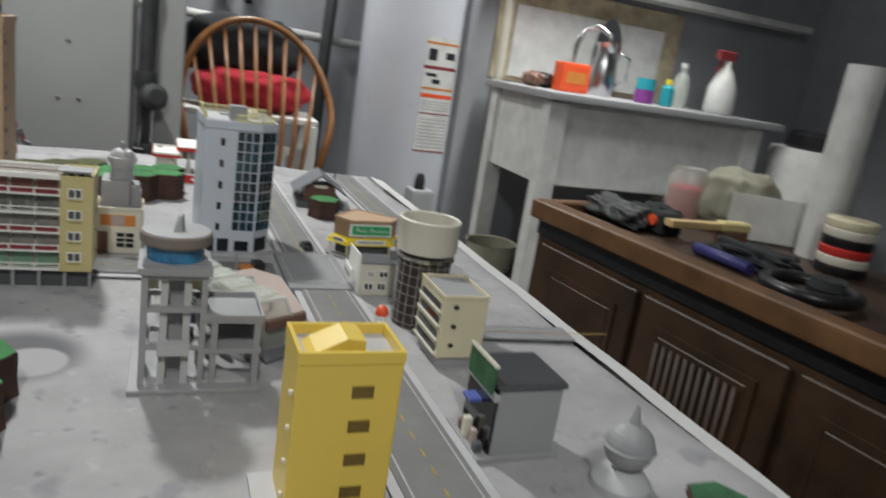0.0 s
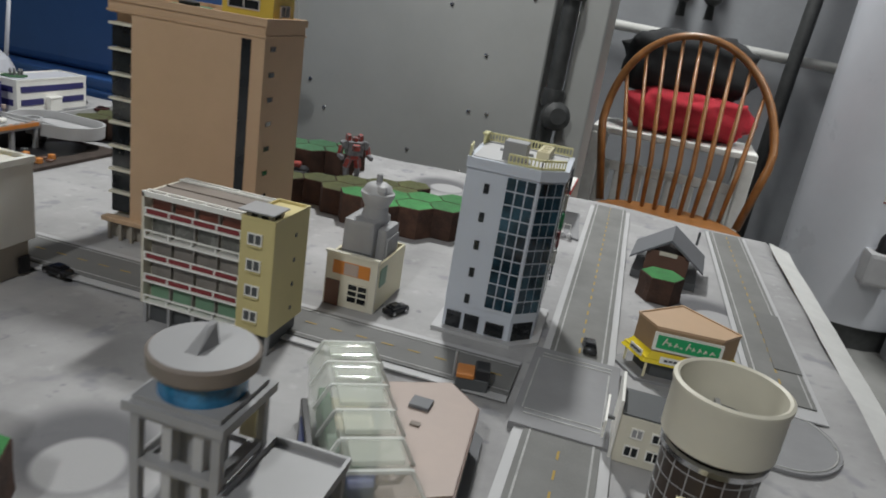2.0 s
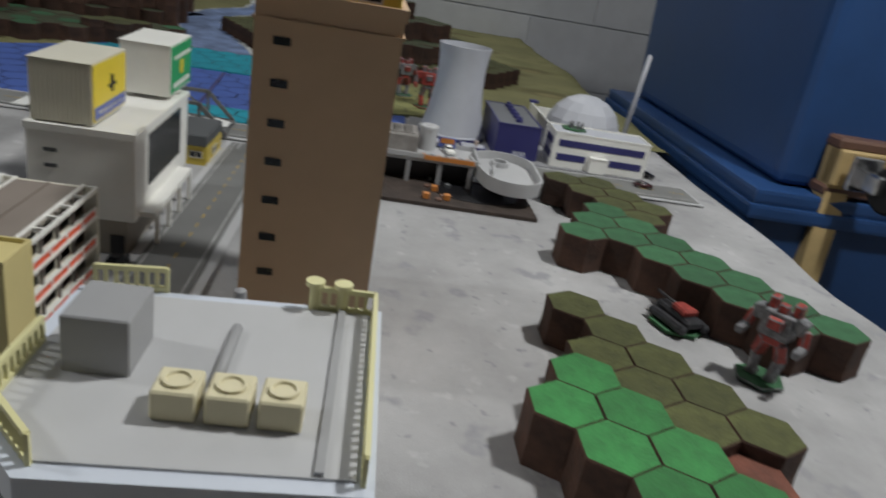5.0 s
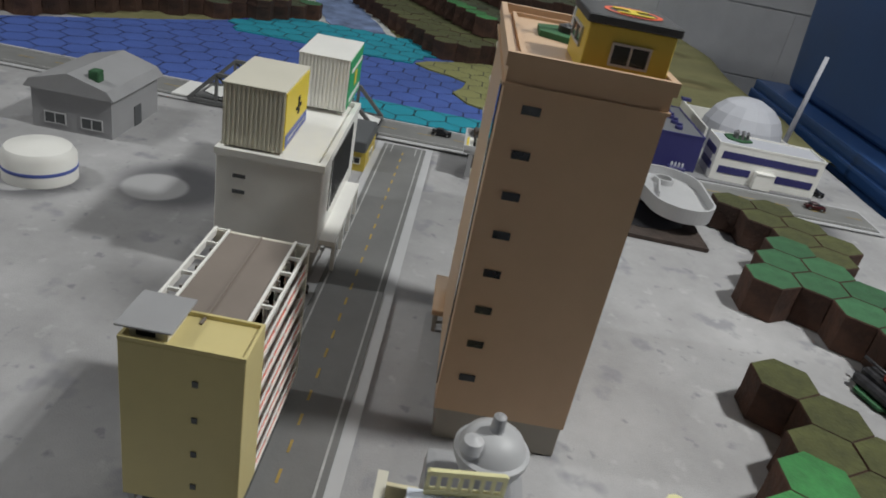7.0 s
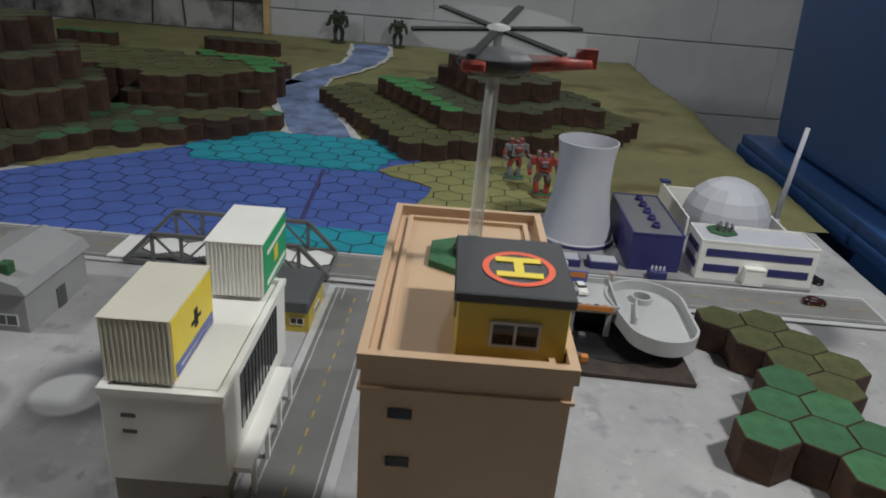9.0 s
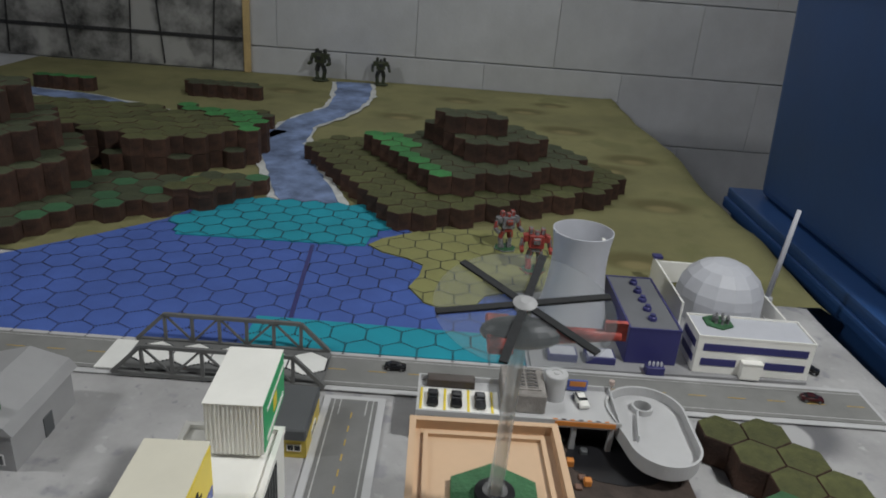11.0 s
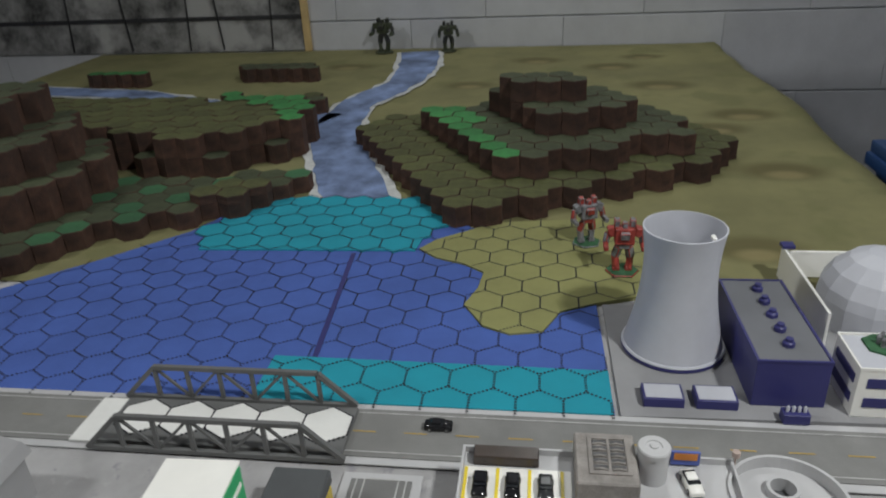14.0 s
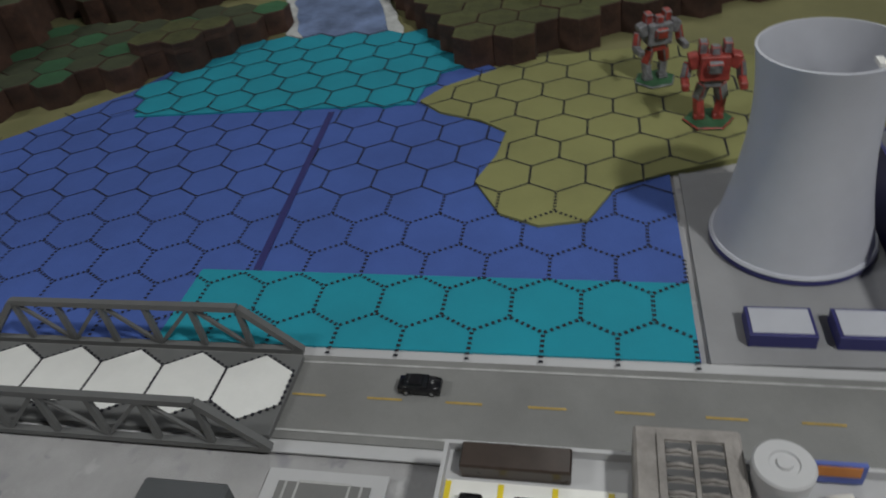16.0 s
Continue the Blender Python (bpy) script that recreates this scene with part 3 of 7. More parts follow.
def hex_mesh(h, top, p=HP):
    """A shared hex column mesh: worn top over a rough brown side."""
    key = (round(h, 3), top.name, p)
    if key not in HEXES:
        r = p / math.sqrt(3) * 0.985
        bm = bmesh.new()
        rings = []
        for rr, z in ((r * 1.02, 0.0), (r * 0.985, h * 0.4), (r, h - 0.0012), (r * 0.965, h)):
            rings.append([bm.verts.new((x + 0.0006 * noise.noise(Vector((x * 90, z * 300, h))), y, z)) for x, y in hexagon((0, 0), rr)])
        for a, b in zip(rings, rings[1:]):
            for k in range(6):
                bm.faces.new((a[k], a[(k + 1) % 6], b[(k + 1) % 6], b[k])).material_index = 1
        bm.faces.new(rings[-1]).material_index = 0
        HEXES[key] = mesh_of("hex_column", bm, [top, M_HSIDE])
    return HEXES[key]


def hill(label, cells, p=HP, name="hex_hill"):
    """cells: (x, y, base, height, top material)"""
    h = thing(name, label, "terrain hill", group="hex terrain hills")
    for x, y, z, t, m in cells:
        ob = new("hex_column", hex_mesh(t, m, p))
        ob.parent = h
        ob.location = (x, y, z)
    return h


def near(i, k, ox=0.134, oy=0.924, p=0.0415):
    return ox + 0.0352 * i, oy + p * (k - 0.5 * (i % 2))


hill("bright green hex hill block with brown sides", [(*near(i, k), 0.0005, 0.036, M_HTOP) for i, k in ((0, 0), (1, 0), (1, 1), (2, 0), (2, 1), (3, 1), (3, 2), (4, 1), (4, 2))], 0.0415)
hill("dark olive hex hill block with brown sides", [(*near(i, k), 0.0005, 0.031, M_HOLV) for i, k in ((-3, 1), (-2, 1), (-1, 1), (-1, 2), (0, 1), (0, 2), (1, 2), (1, 3))] + [(*near(2, 2), 0.0005, 0.0225, M_HRED)], 0.0415)
O2 = (-0.13, 0.990)
ucell = lambda i, k: (O2[0] + HX * i, O2[1] + HP * (k + 0.5 * (i % 2)))  # noqa: E731
hill("long mid green hex hill block with brown sides", [(*ucell(i, k), 0.0005, 0.034, M_HMID) for i, k in ((0, 0), (0, 1), (-1, 0), (-1, 1), (1, 1), (1, 2), (2, 2), (2, 3), (3, 2), (3, 3), (4, 4), (4, 3), (0, 2), (-2, 1))])
hill("low olive hex hill block with brown sides", [(*ucell(i, k), 0.0005, 0.031, M_HOLV) for i, k in ((-5, 0), (-5, 1), (-4, 1), (-4, 2), (-3, 1), (-2, 2), (-3, 2))])
hill("bright green hex hill block beside a printed crater", [(x - 0.010, y - 0.012, 0.0005, 0.031, M_HTOP) for x, y in ((0.10, 0.383), (0.10, 0.34), (0.135, 0.402), (0.135, 0.36), (0.171, 0.381), (0.171, 0.339), (0.135, 0.317), (0.10, 0.297), (0.171, 0.297))], 0.0425)
hill("single green topped hex column", [(0.492, 0.907, 0.0005, 0.027, M_HTOP)], 0.041, "hex_pillar")


def levels(name, label, tiers, ox=-0.85, oy=0.62, jitter=0.0015):
    cells = []
    for poly, base, h, m, rim in tiers:
        for n, c in enumerate(hex_centres(poly, ox, oy)):
            mm = rim if rim and (n % 7 in (2, 5)) else m
            cells.append((*c, base, h + jitter * (n % 3) * 0.3, mm))
    return hill(label, cells, HP, name)


levels("terraced_hill", "large terraced olive hex hill with brown sides", (
    ([(-1.33, 0.43), (-1.26, 0.42), (-1.05, 0.53), (-0.86, 0.635), (-0.89, 0.72), (-0.98, 0.84), (-1.03, 0.97), (-1.13, 1.08), (-1.21, 1.09), (-1.34, 1.0), (-1.42, 0.8), (-1.38, 0.55)], 0.0, 0.034, M_HOLV, None),
    ([(-1.20, 0.62), (-1.04, 0.70), (-0.985, 0.75), (-1.02, 0.84), (-1.07, 0.90), (-1.12, 1.01), (-1.22, 1.02), (-1.30, 0.93), (-1.35, 0.8), (-1.33, 0.66)], 0.035, 0.034, M_HDARK, None),
    ([(-1.30, 0.54), (-1.24, 0.555), (-1.02, 0.66), (-0.99, 0.715), (-1.06, 0.71), (-1.22, 0.63), (-1.30, 0.60)], 0.036, 0.034, M_HTOP, None),
    ([(-1.26, 0.65), (-1.12, 0.735), (-1.09, 0.79), (-1.13, 0.90), (-1.20, 0.92), (-1.28, 0.86), (-1.30, 0.70)], 0.070, 0.036, M_HDARK, None),
    ([(-1.24, 0.67), (-1.18, 0.70), (-1.17, 0.83), (-1.24, 0.84)], 0.107, 0.034, M_HDARK, None)))
levels("plateau_hill", "olive hex plateau with dark hollows in its brown side", (
    ([(-1.38, -0.40), (-1.36, 0.05), (-1.34, 0.20), (-1.21, 0.31), (-1.10, 0.22), (-1.06, 0.10), (-1.14, -0.08), (-1.12, -0.40)], 0.0, 0.036, M_HDARK, None),
    ([(-1.38, -0.40), (-1.36, 0.05), (-1.34, 0.20), (-1.21, 0.30), (-1.11, 0.22), (-1.08, 0.10), (-1.15, -0.08), (-1.13, -0.40)], 0.037, 0.034, M_HOLV, None),
    ([(-1.41, 0.10), (-1.36, 0.26), (-1.20, 0.335), (-1.18, 0.29), (-1.30, 0.20), (-1.36, 0.08)], 0.0, 0.073, M_HTOP, None)), -0.83, 0.60)
levels("shore_bank", "low dark green hex bank along the water", (
    ([(-0.50, -0.34), (-0.56, -0.10), (-0.66, 0.06), (-0.79, 0.13), (-0.85, 0.20), (-0.88, 0.28), (-0.96, 0.36), (-1.02, 0.37), (-1.03, 0.32), (-1.0, 0.18), (-1.0, -0.34)], 0.0, 0.028, M_HDARK, M_HMID),
    ([(-0.83, 0.24), (-0.93, 0.32), (-0.98, 0.34), (-0.96, 0.25)], 0.028, 0.012, M_HOLV, None)), -0.83, 0.60)
levels("rocky_hill", "tall dark brown stepped hex hill", (
    ([(-0.68, -0.40), (-0.72, -0.06), (-0.82, 0.05), (-0.95, 0.07), (-1.05, 0.02), (-1.06, -0.40)], 0.028, 0.055, M_HDARK, None),
    ([(-0.72, -0.40), (-0.76, -0.08), (-0.84, 0.01), (-0.97, 0.03), (-1.04, 0.0), (-1.05, -0.40)], 0.083, 0.05, M_HDARK, None),
    ([(-0.76, -0.40), (-0.80, -0.13), (-0.87, -0.05), (-0.99, -0.05), (-1.03, -0.07), (-1.04, -0.40)], 0.133, 0.05, M_HDARK, None)), -0.83, 0.60)
hill("small dark brown hex knoll by the river fork", [(-1.50, 0.21, 0.0, 0.036, M_HDARK), (-1.50, 0.2537, 0.0, 0.036, M_HDARK), (-1.538, 0.232, 0.0, 0.036, M_HOLV)])
hill("long low brown hex mesa", [(-1.88 + HX * (k % 2), -0.06 + HP * 0.5 * k, 0.0, 0.038, M_HDARK) for k in range(10)])
hill("small green topped hex mesa", [(-1.80, -0.47 + HP * k, 0.0, 0.038, M_HTOP) for k in range(4)])


# ---- towers and houses of the city ----
def rings_box(x0, y0, x1, y1, z0, z1, t):
    """A rim of four walls round a roof."""
    bm = bmesh.new()
    for a in ((x0, y0, x1, y0 + t), (x0, y1 - t, x1, y1), (x0, y0 + t, x0 + t, y1 - t), (x1 - t, y0 + t, x1, y1 - t)):
        bx(bm, a[0], a[1], z0, a[2], a[3], z1)
    return bm


def window(parent, x0, y0, z0, x1, y1, z1, glass=M_KGLASS, frame_m=None, t=0.0008):
    """A small pane; a frame of four bars where it has one. One of the plan sides is thin."""
    w = part("window", box(x0, y0, z0, x1, y1, z1), glass, parent)
    if frame_m:
        bm = bmesh.new()
        g = 0.0009
        if abs(x1 - x0) < abs(y1 - y0):
            for a in ((y0 - g, y0), (y1, y1 + g), ((y0 + y1) / 2 - g / 2, (y0 + y1) / 2 + g / 2)):
                bx(bm, x0 - 0.0003, a[0], z0 - g, x1 + 0.0005, a[1], z1 + g)
            for a in ((z0 - g, z0), (z1, z1 + g)):
                bx(bm, x0 - 0.0003, y0, a[0], x1 + 0.0004, y1, a[1])
        else:
            for a in ((x0 - g, x0), (x1, x1 + g), ((x0 + x1) / 2 - g / 2, (x0 + x1) / 2 + g / 2)):
                bx(bm, a[0], y0 - 0.0005, z0 - g, a[1], y1 + 0.0003, z1 + g)
            for a in ((z0 - g, z0), (z1, z1 + g)):
                bx(bm, x0, y0 - 0.0004, a[0], x1, y1 + 0.0003, a[1])
        part("frame", bm, frame_m, w)
    return w


# tan tower: local axes, x along the road, y to the north
tan = thing("tan_tower", "tall tan plastic office tower with a grey base", "tower", (0.117, 0.7095, 0), 1.2)
W, D, Ht = 0.153, 0.076, 0.2205
part("base", box(-W + 0.002, 0.002, 0, -0.001, D - 0.001, 0.022, 0.0006), M_TANBASE, tan, "grey stone-coloured lower storey")
bm = bx(bmesh.new(), -W + 0.024, 0, 0.022, 0, D, Ht)
bx(bm, -W, 0.012, 0.022, -W + 0.024, D, Ht)
bx(bm, -W, 0.0, Ht - 0.010, -W + 0.024, 0.012, Ht)
part("wall", bm, M_TAN, tan)
part("ledge", rings_box(-W - 0.0012, -0.0012, 0.0012, D + 0.0012, Ht - 0.009, Ht - 0.0075, 0.003), M_TAN, tan)
part("parapet", rings_box(-W - 0.0015, -0.0015, 0.0015, D + 0.0015, Ht, Ht + 0.0065, 0.0035), M_TAN, tan)
part("roof_curb", rings_box(-W + 0.006, 0.006, -0.006, D - 0.006, Ht, Ht + 0.003, 0.0025), M_TAN, tan)
part("roof", box(-W + 0.002, 0.002, Ht - 0.001, -0.002, D - 0.002, Ht + 0.0008), M_TAN, tan)
for k, z in enumerate((0.202, 0.180, 0.1585, 0.137, 0.1145, 0.092, 0.070, 0.047)):
    window(tan, -0.0005, 0.0102, z - 0.0021, 0.0006, 0.0192, z + 0.0021)
part("window_slit", box(-0.0215, -0.0006, 0.030, -0.0125, 0.001, Ht - 0.012), M_KGLASS, tan, "tall dark strip window")
for k in range(8):
    z = 0.026 + k * 0.0222
    part("window_band", box(-W + 0.0015, 0.0035, z, -W + 0.023, 0.0055, z + 0.0185), M_KGLASS, tan, "dark glazed corner bay")
    part("floor_ledge", box(-W, 0.0005, z + 0.0185, -W + 0.024, 0.012, z + 0.0208), M_IVORY, tan)
for k in range(4):
    part("pillar", box(-W + 0.004 + k * 0.012, -0.006, 0, -W + 0.007 + k * 0.012, -0.003, 0.018), M_TANBASE, tan)
part("porch", box(-W - 0.002, -0.008, 0.018, -W + 0.05, 0.002, 0.0225, 0.0005), M_TAN, tan)

M_PADROOF = mat("helipad_grey", (0.055, 0.057, 0.062), 0.6, var=0.15, scale=60)
pad = thing("rooftop_hut", "mustard yellow rooftop hut with a dark helipad roof", "hut", (0.0545, 0.7410, Ht + 0.0006), 1.2)
part("wall", box(0, 0, 0, 0.0415, 0.037, 0.0205, 0.0004), M_YEL2, pad)
part("roof", box(-0.0015, -0.0015, 0.0205, 0.0425, 0.0385, 0.0242, 0.0005), M_PADROOF, pad, "dark grey flat roof")
window(pad, 0.0412, 0.012, 0.006, 0.0420, 0.027, 0.0135, M_KGLASS, M_LGREY)
window(pad, 0.006, -0.0005, 0.009, 0.030, 0.0004, 0.0155, M_KGLASS, M_LGREY)
bm = bmesh.new()
for k in range(36):
    a, b = 2 * math.pi * k / 36, 2 * math.pi * (k + 1) / 36
    bm.faces.new([bm.verts.new((0.0235 + r * math.cos(t), 0.0205 + r * math.sin(t), 0.0246)) for r, t in ((0.0105, a), (0.0128, a), (0.0128, b), (0.0105, b))])
pad.scale = (1.21, 1.10, 1.12)
part("helipad_ring", bm, M_ORANGE, pad, "orange-red helipad ring")
part("helipad_disc", lathe([(0.0104, 0.02425), (0.0104, 0.02445)], 32, at=(0.0235, 0.0205, 0)), M_BLACK, pad)
bm = bmesh.new()
for xx in (0.0160, 0.0270):
    bx(bm, xx, 0.0125, 0.0244, xx + 0.0036, 0.0285, 0.0249)
bx(bm, 0.0196, 0.0188, 0.0244, 0.0270, 0.0222, 0.0249)
part("helipad_letter", bm, M_YSIGN, pad, "yellow letter H")

# helicopter on its clear post
heli = thing("helicopter_model", "red and grey toy helicopter on a clear post", "helicopter", (0.0170, 0.7475, Ht + 0.0008))
part("hex_base", prism(hexagon((0, 0), 0.0235), 0, 0.0032), M_HMID, heli, "green hex base")
part("base_hub", lathe([(0.0095, 0.003), (0.0095, 0.0065), (0.006, 0.0075)], 20), M_BLACK, heli)
part("post", tube([(0.001, 0, 0.007), (0.0070, 0.0015, 0.094)], [0.0036, 0.0030], 12), M_POST, heli, "clear acrylic post")
C = Vector((0.0080, 0.0015, 0.095))
bm = bmesh.new()
bmesh.ops.create_uvsphere(bm, u_segments=16, v_segments=10, radius=0.0085, matrix=Matrix.Translation(C) @ Matrix.Diagonal((1.0, 2.0, 0.75, 1)))
part("fuselage", bm, M_GUN, heli)
part("tail_boom", tube([C + Vector((0, 0.012, 0)), C + Vector((0, 0.04, 0.002))], [0.004, 0.0022], 8), M_MECHR, heli)
part("wing", box(C.x - 0.014, C.y - 0.014, C.z - 0.003, C.x + 0.014, C.y - 0.004, C.z + 0.001, 0.0008), M_MECHR, heli, "red stub wing")
part("tail_fin", box(C.x - 0.0012, C.y + 0.033, C.z, C.x + 0.0012, C.y + 0.042, C.z + 0.008), M_MECHR, heli)
TILT = Matrix.Rotation(math.radians(11), 3, "Y")
part("mast", tube([C + Vector((0, 0, 0.004)), C + Vector((0, 0, 0.0126))], 0.0018, 8), M_GUN, heli)
HB = C + Vector((0, 0, 0.0120))
disc = part("rotor_disc", lathe([(0.0365, 0), (0.0365, 0.0005)], 48), M_CLEAR, heli, "clear plastic rotor disc")
disc.matrix_local = Matrix.Translation(HB) @ TILT.to_4x4()
part("rotor_hub", lathe([(0.0050, 0), (0.0050, 0.0018), (0.002, 0.0030)], 16), M_GREYP, disc)
for k in range(6):
    a = math.radians(44 + 60 * k)
    bm = bar(bmesh.new(), Vector((0.004 * math.cos(a), 0.004 * math.sin(a), 0.0012)), Vector((0.0362 * math.cos(a), 0.0362 * math.sin(a), 0.0012)), 0.0034, 0.0010)
    part("rotor_blade", bm, M_CLOTH, disc)

# glass tower
gt = thing("glass_tower", "pale grey plastic tower with blue-black glazing", "tower", (-0.0104, -0.0330, 0))
gt.scale = (1.052, 1.055, 1.105)
GP = [(0.303, 0.6935), (0.359, 0.6925), (0.3765, 0.7095), (0.374, 0.775), (0.298, 0.775)]
part("wall", prism(GP, 0.023, 0.1345), M_PALE, gt)
part("ground_floor", prism([(x * 0.985 + 0.0048, y * 0.985 + 0.0110) for x, y in GP], 0.0, 0.023), M_PALE, gt)
part("entrance_base", prism([(0.296, 0.687), (0.362, 0.686), (0.382, 0.706), (0.380, 0.78), (0.294, 0.78)], 0.0, 0.0032), M_LGREY, gt)


def glazed(a, b, n, rows, z0, z1, off=0.0006):
    a, b = Vector((*a, 0)), Vector((*b, 0))
    d = b - a
    nrm = Vector((d.y, -d.x, 0)).normalized() * off
    for i in range(n):
        for j in range(rows):
            p, q = a + d * ((i + 0.07) / n) + nrm, a + d * ((i + 0.93) / n) + nrm
            za, zb = z0 + (z1 - z0) * (j + 0.06) / rows, z0 + (z1 - z0) * (j + 0.94) / rows
            bm = bmesh.new()
            lo = [bm.verts.new(v) for v in (p + Vector((0, 0, za)), q + Vector((0, 0, za)), q + Vector((0, 0, zb)), p + Vector((0, 0, zb)))]
            hi = [bm.verts.new(v.co - nrm * 0.7) for v in lo]
            bm.faces.new(lo)
            for k in range(4):
                bm.faces.new((lo[k], hi[k], hi[(k + 1) % 4], lo[(k + 1) % 4]))
            part("pane", bm, M_BGLASS, gt)


glazed((0.335, 0.6929), (0.358, 0.6925), 3, 10, 0.026, 0.1285)
glazed((0.360, 0.6935), (0.3757, 0.7085), 3, 10, 0.026, 0.1285)
glazed((0.3765, 0.711), (0.3742, 0.768), 7, 10, 0.026, 0.1285)
for k in range(5):
    z = 0.0262 + k * 0.0217
    window(gt, 0.3185, 0.6922, z, 0.3225, 0.6936, z + 0.007, M_KGLASS)
part("fascia", prism([(0.3022, 0.6922), (0.3594, 0.6912), (0.3778, 0.7090), (0.3752, 0.776), (0.297, 0.776)], 0.1295, 0.1372), M_PALE, gt)
part("roof", prism([(0.306, 0.696), (0.358, 0.6955), (0.3735, 0.7105), (0.3712, 0.772), (0.301, 0.772)], 0.1370, 0.1378), M_LGREY, gt, "light grey flat roof")
for a, b in (((0.333, 0.6955), (0.3585, 0.6955)), ((0.3585, 0.6955), (0.3740, 0.7105)), ((0.300, 0.7735), (0.372, 0.7735)), ((0.3030, 0.6965), (0.3005, 0.715)), ((0.3005, 0.755), (0.3005, 0.7735))):
    bm = bmesh.new()
    a3, b3 = Vector((*a, 0.137)), Vector((*b, 0.137))
    for z in (0.0012, 0.0068):
        bar(bm, a3 + Vector((0, 0, z)), b3 + Vector((0, 0, z)), 0.0012, 0.0014)
    n = int((b3 - a3).length / 0.0026)
    for k in range(n + 1):
        p = a3.lerp(b3, k / n)
        bx(bm, p.x - 0.0005, p.y - 0.0005, 0.137, p.x + 0.0005, p.y + 0.0005, 0.1442)
    part("railing", bm, M_RAIL, gt, "pale yellow roof railing")
part("stair_hut", box(0.326, 0.704, 0.1375, 0.344, 0.719, 0.1515, 0.0004), M_GREYP, gt)
for k in range(3):
    bm = box(0.3485, 0.7275 + k * 0.0112, 0.1378, 0.3585, 0.7370 + k * 0.0112, 0.1448, 0.0005)
    lathe([(0.0034, 0.1448), (0.0034, 0.1455), (0.0026, 0.1455), (0.0024, 0.1449), (0.0002, 0.1449)], 16, bm, (0.3535, 0.73225 + k * 0.0112, 0))
    part("air_unit", bm, M_CREAM, gt, "cream rooftop air conditioning unit")
part("roof_pipe", tube([(0.345, 0.738, 0.1385), (0.318, 0.738, 0.1385)], 0.0015, 6), M_GREYP, gt)
part("roof_gutter", box(0.302, 0.7635, 0.1376, 0.371, 0.7655, 0.1388), M_GREYP, gt)
for y in (0.756, 0.764):
    part("roof_lamp", lathe([(0.0014, 0.1376), (0.0014, 0.1445), (0.0028, 0.1448), (0.0028, 0.1462)], 10, at=(0.3005, y, 0)), M_RAIL, gt)
for k, xx in enumerate((0.306, 0.321)):
    part("shop_window", box(xx, 0.6925, 0.004, xx + 0.012, 0.6945, 0.017), M_KGLASS, gt, "dark ground floor shop window")
part("doorway", box(0.339, 0.6915, 0.005, 0.354, 0.6938, 0.015), M_KGLASS, gt)
part("corner_door", prism([(0.3610, 0.6945), (0.3745, 0.7078), (0.3735, 0.7090), (0.360, 0.6957)], 0.0035, 0.018), M_KGLASS, gt)
for z in range(5):
    part("side_sign", box(0.3745, 0.7735, 0.045 + z * 0.016, 0.3765, 0.781, 0.058 + z * 0.016, 0.0003), (M_WHITE, M_MAROON, M_GSIGN, M_IVORY, M_DGREY)[z], gt, "small hanging sign board")
part("side_sign_rail", box(0.3745, 0.7785, 0.03, 0.376, 0.7815, 0.128), M_DGREY, gt)

# apartment block
ap = thing("apartment_block", "cream and white apartment block with maroon balconies", "apartment block", (0.0, 0.0, 0.0), 0)
X0, X1, XT, Y0, Y1 = 0.103, 0.184, 0.2105, 0.5745, 0.6265
part("ground_floor", box(X0 + 0.004, Y0 + 0.006, 0, XT - 0.004, Y1 - 0.002, 0.0165), M_DGREY, ap, "dark glazed shop floor")
for k in range(6):
    part("pillar", box(X0 + 0.002 + k * 0.0205, Y0 + 0.001, 0, X0 + 0.0045 + k * 0.0205, Y0 + 0.004, 0.0165), M_GREYP, ap)
part("back_wall", box(X0 + 0.0022, Y0 + 0.0088, 0.0165, X1, Y1 - 0.007, 0.101), M_IVORY, ap)
part("end_wall", box(X0, Y0, 0.0165, X0 + 0.002, Y1, 0.1025), M_IVORY, ap)
part("stair_tower", box(X1, Y0 - 0.0012, 0.0165, XT, Y1, 0.1025, 0.0003), M_STRAW, ap, "straw yellow stair tower")
part("roof", box(X0 + 0.002, Y0 + 0.007, 0.101, XT - 0.0015, Y1 - 0.007, 0.1024), M_ROOFB, ap, "flat brown roof")
part("roof_ridge", box(X0 + 0.002, 0.5995, 0.1024, XT - 0.02, 0.6008, 0.1034), M_ROOFB, ap)
part("stair_parapet", rings_box(X1, Y0 - 0.0012, XT, Y1, 0.1025, 0.1046, 0.0014), M_STRAW, ap)
fl = (0.1025 - 0.0165) / 5
M_BRICKGL = mat("reddish_glazing", (0.20, 0.075, 0.055), 0.35, var=0.25, scale=60)
M_DIMGL = mat("dim_grey_glazing", (0.13, 0.13, 0.12), 0.25, var=0.5, scale=80)
M_TAUPE = mat("taupe_glazing", (0.27, 0.25, 0.23), 0.4, var=0.2, scale=60)
BAYS = (X1 - X0 - 0.004) / 4
PANES = (M_SEA, M_TAUPE, M_TAUPE, M_DIMGL, M_BRICKGL)
PANELS = (None, M_MAROON, M_MAROON, None, M_MAROON)
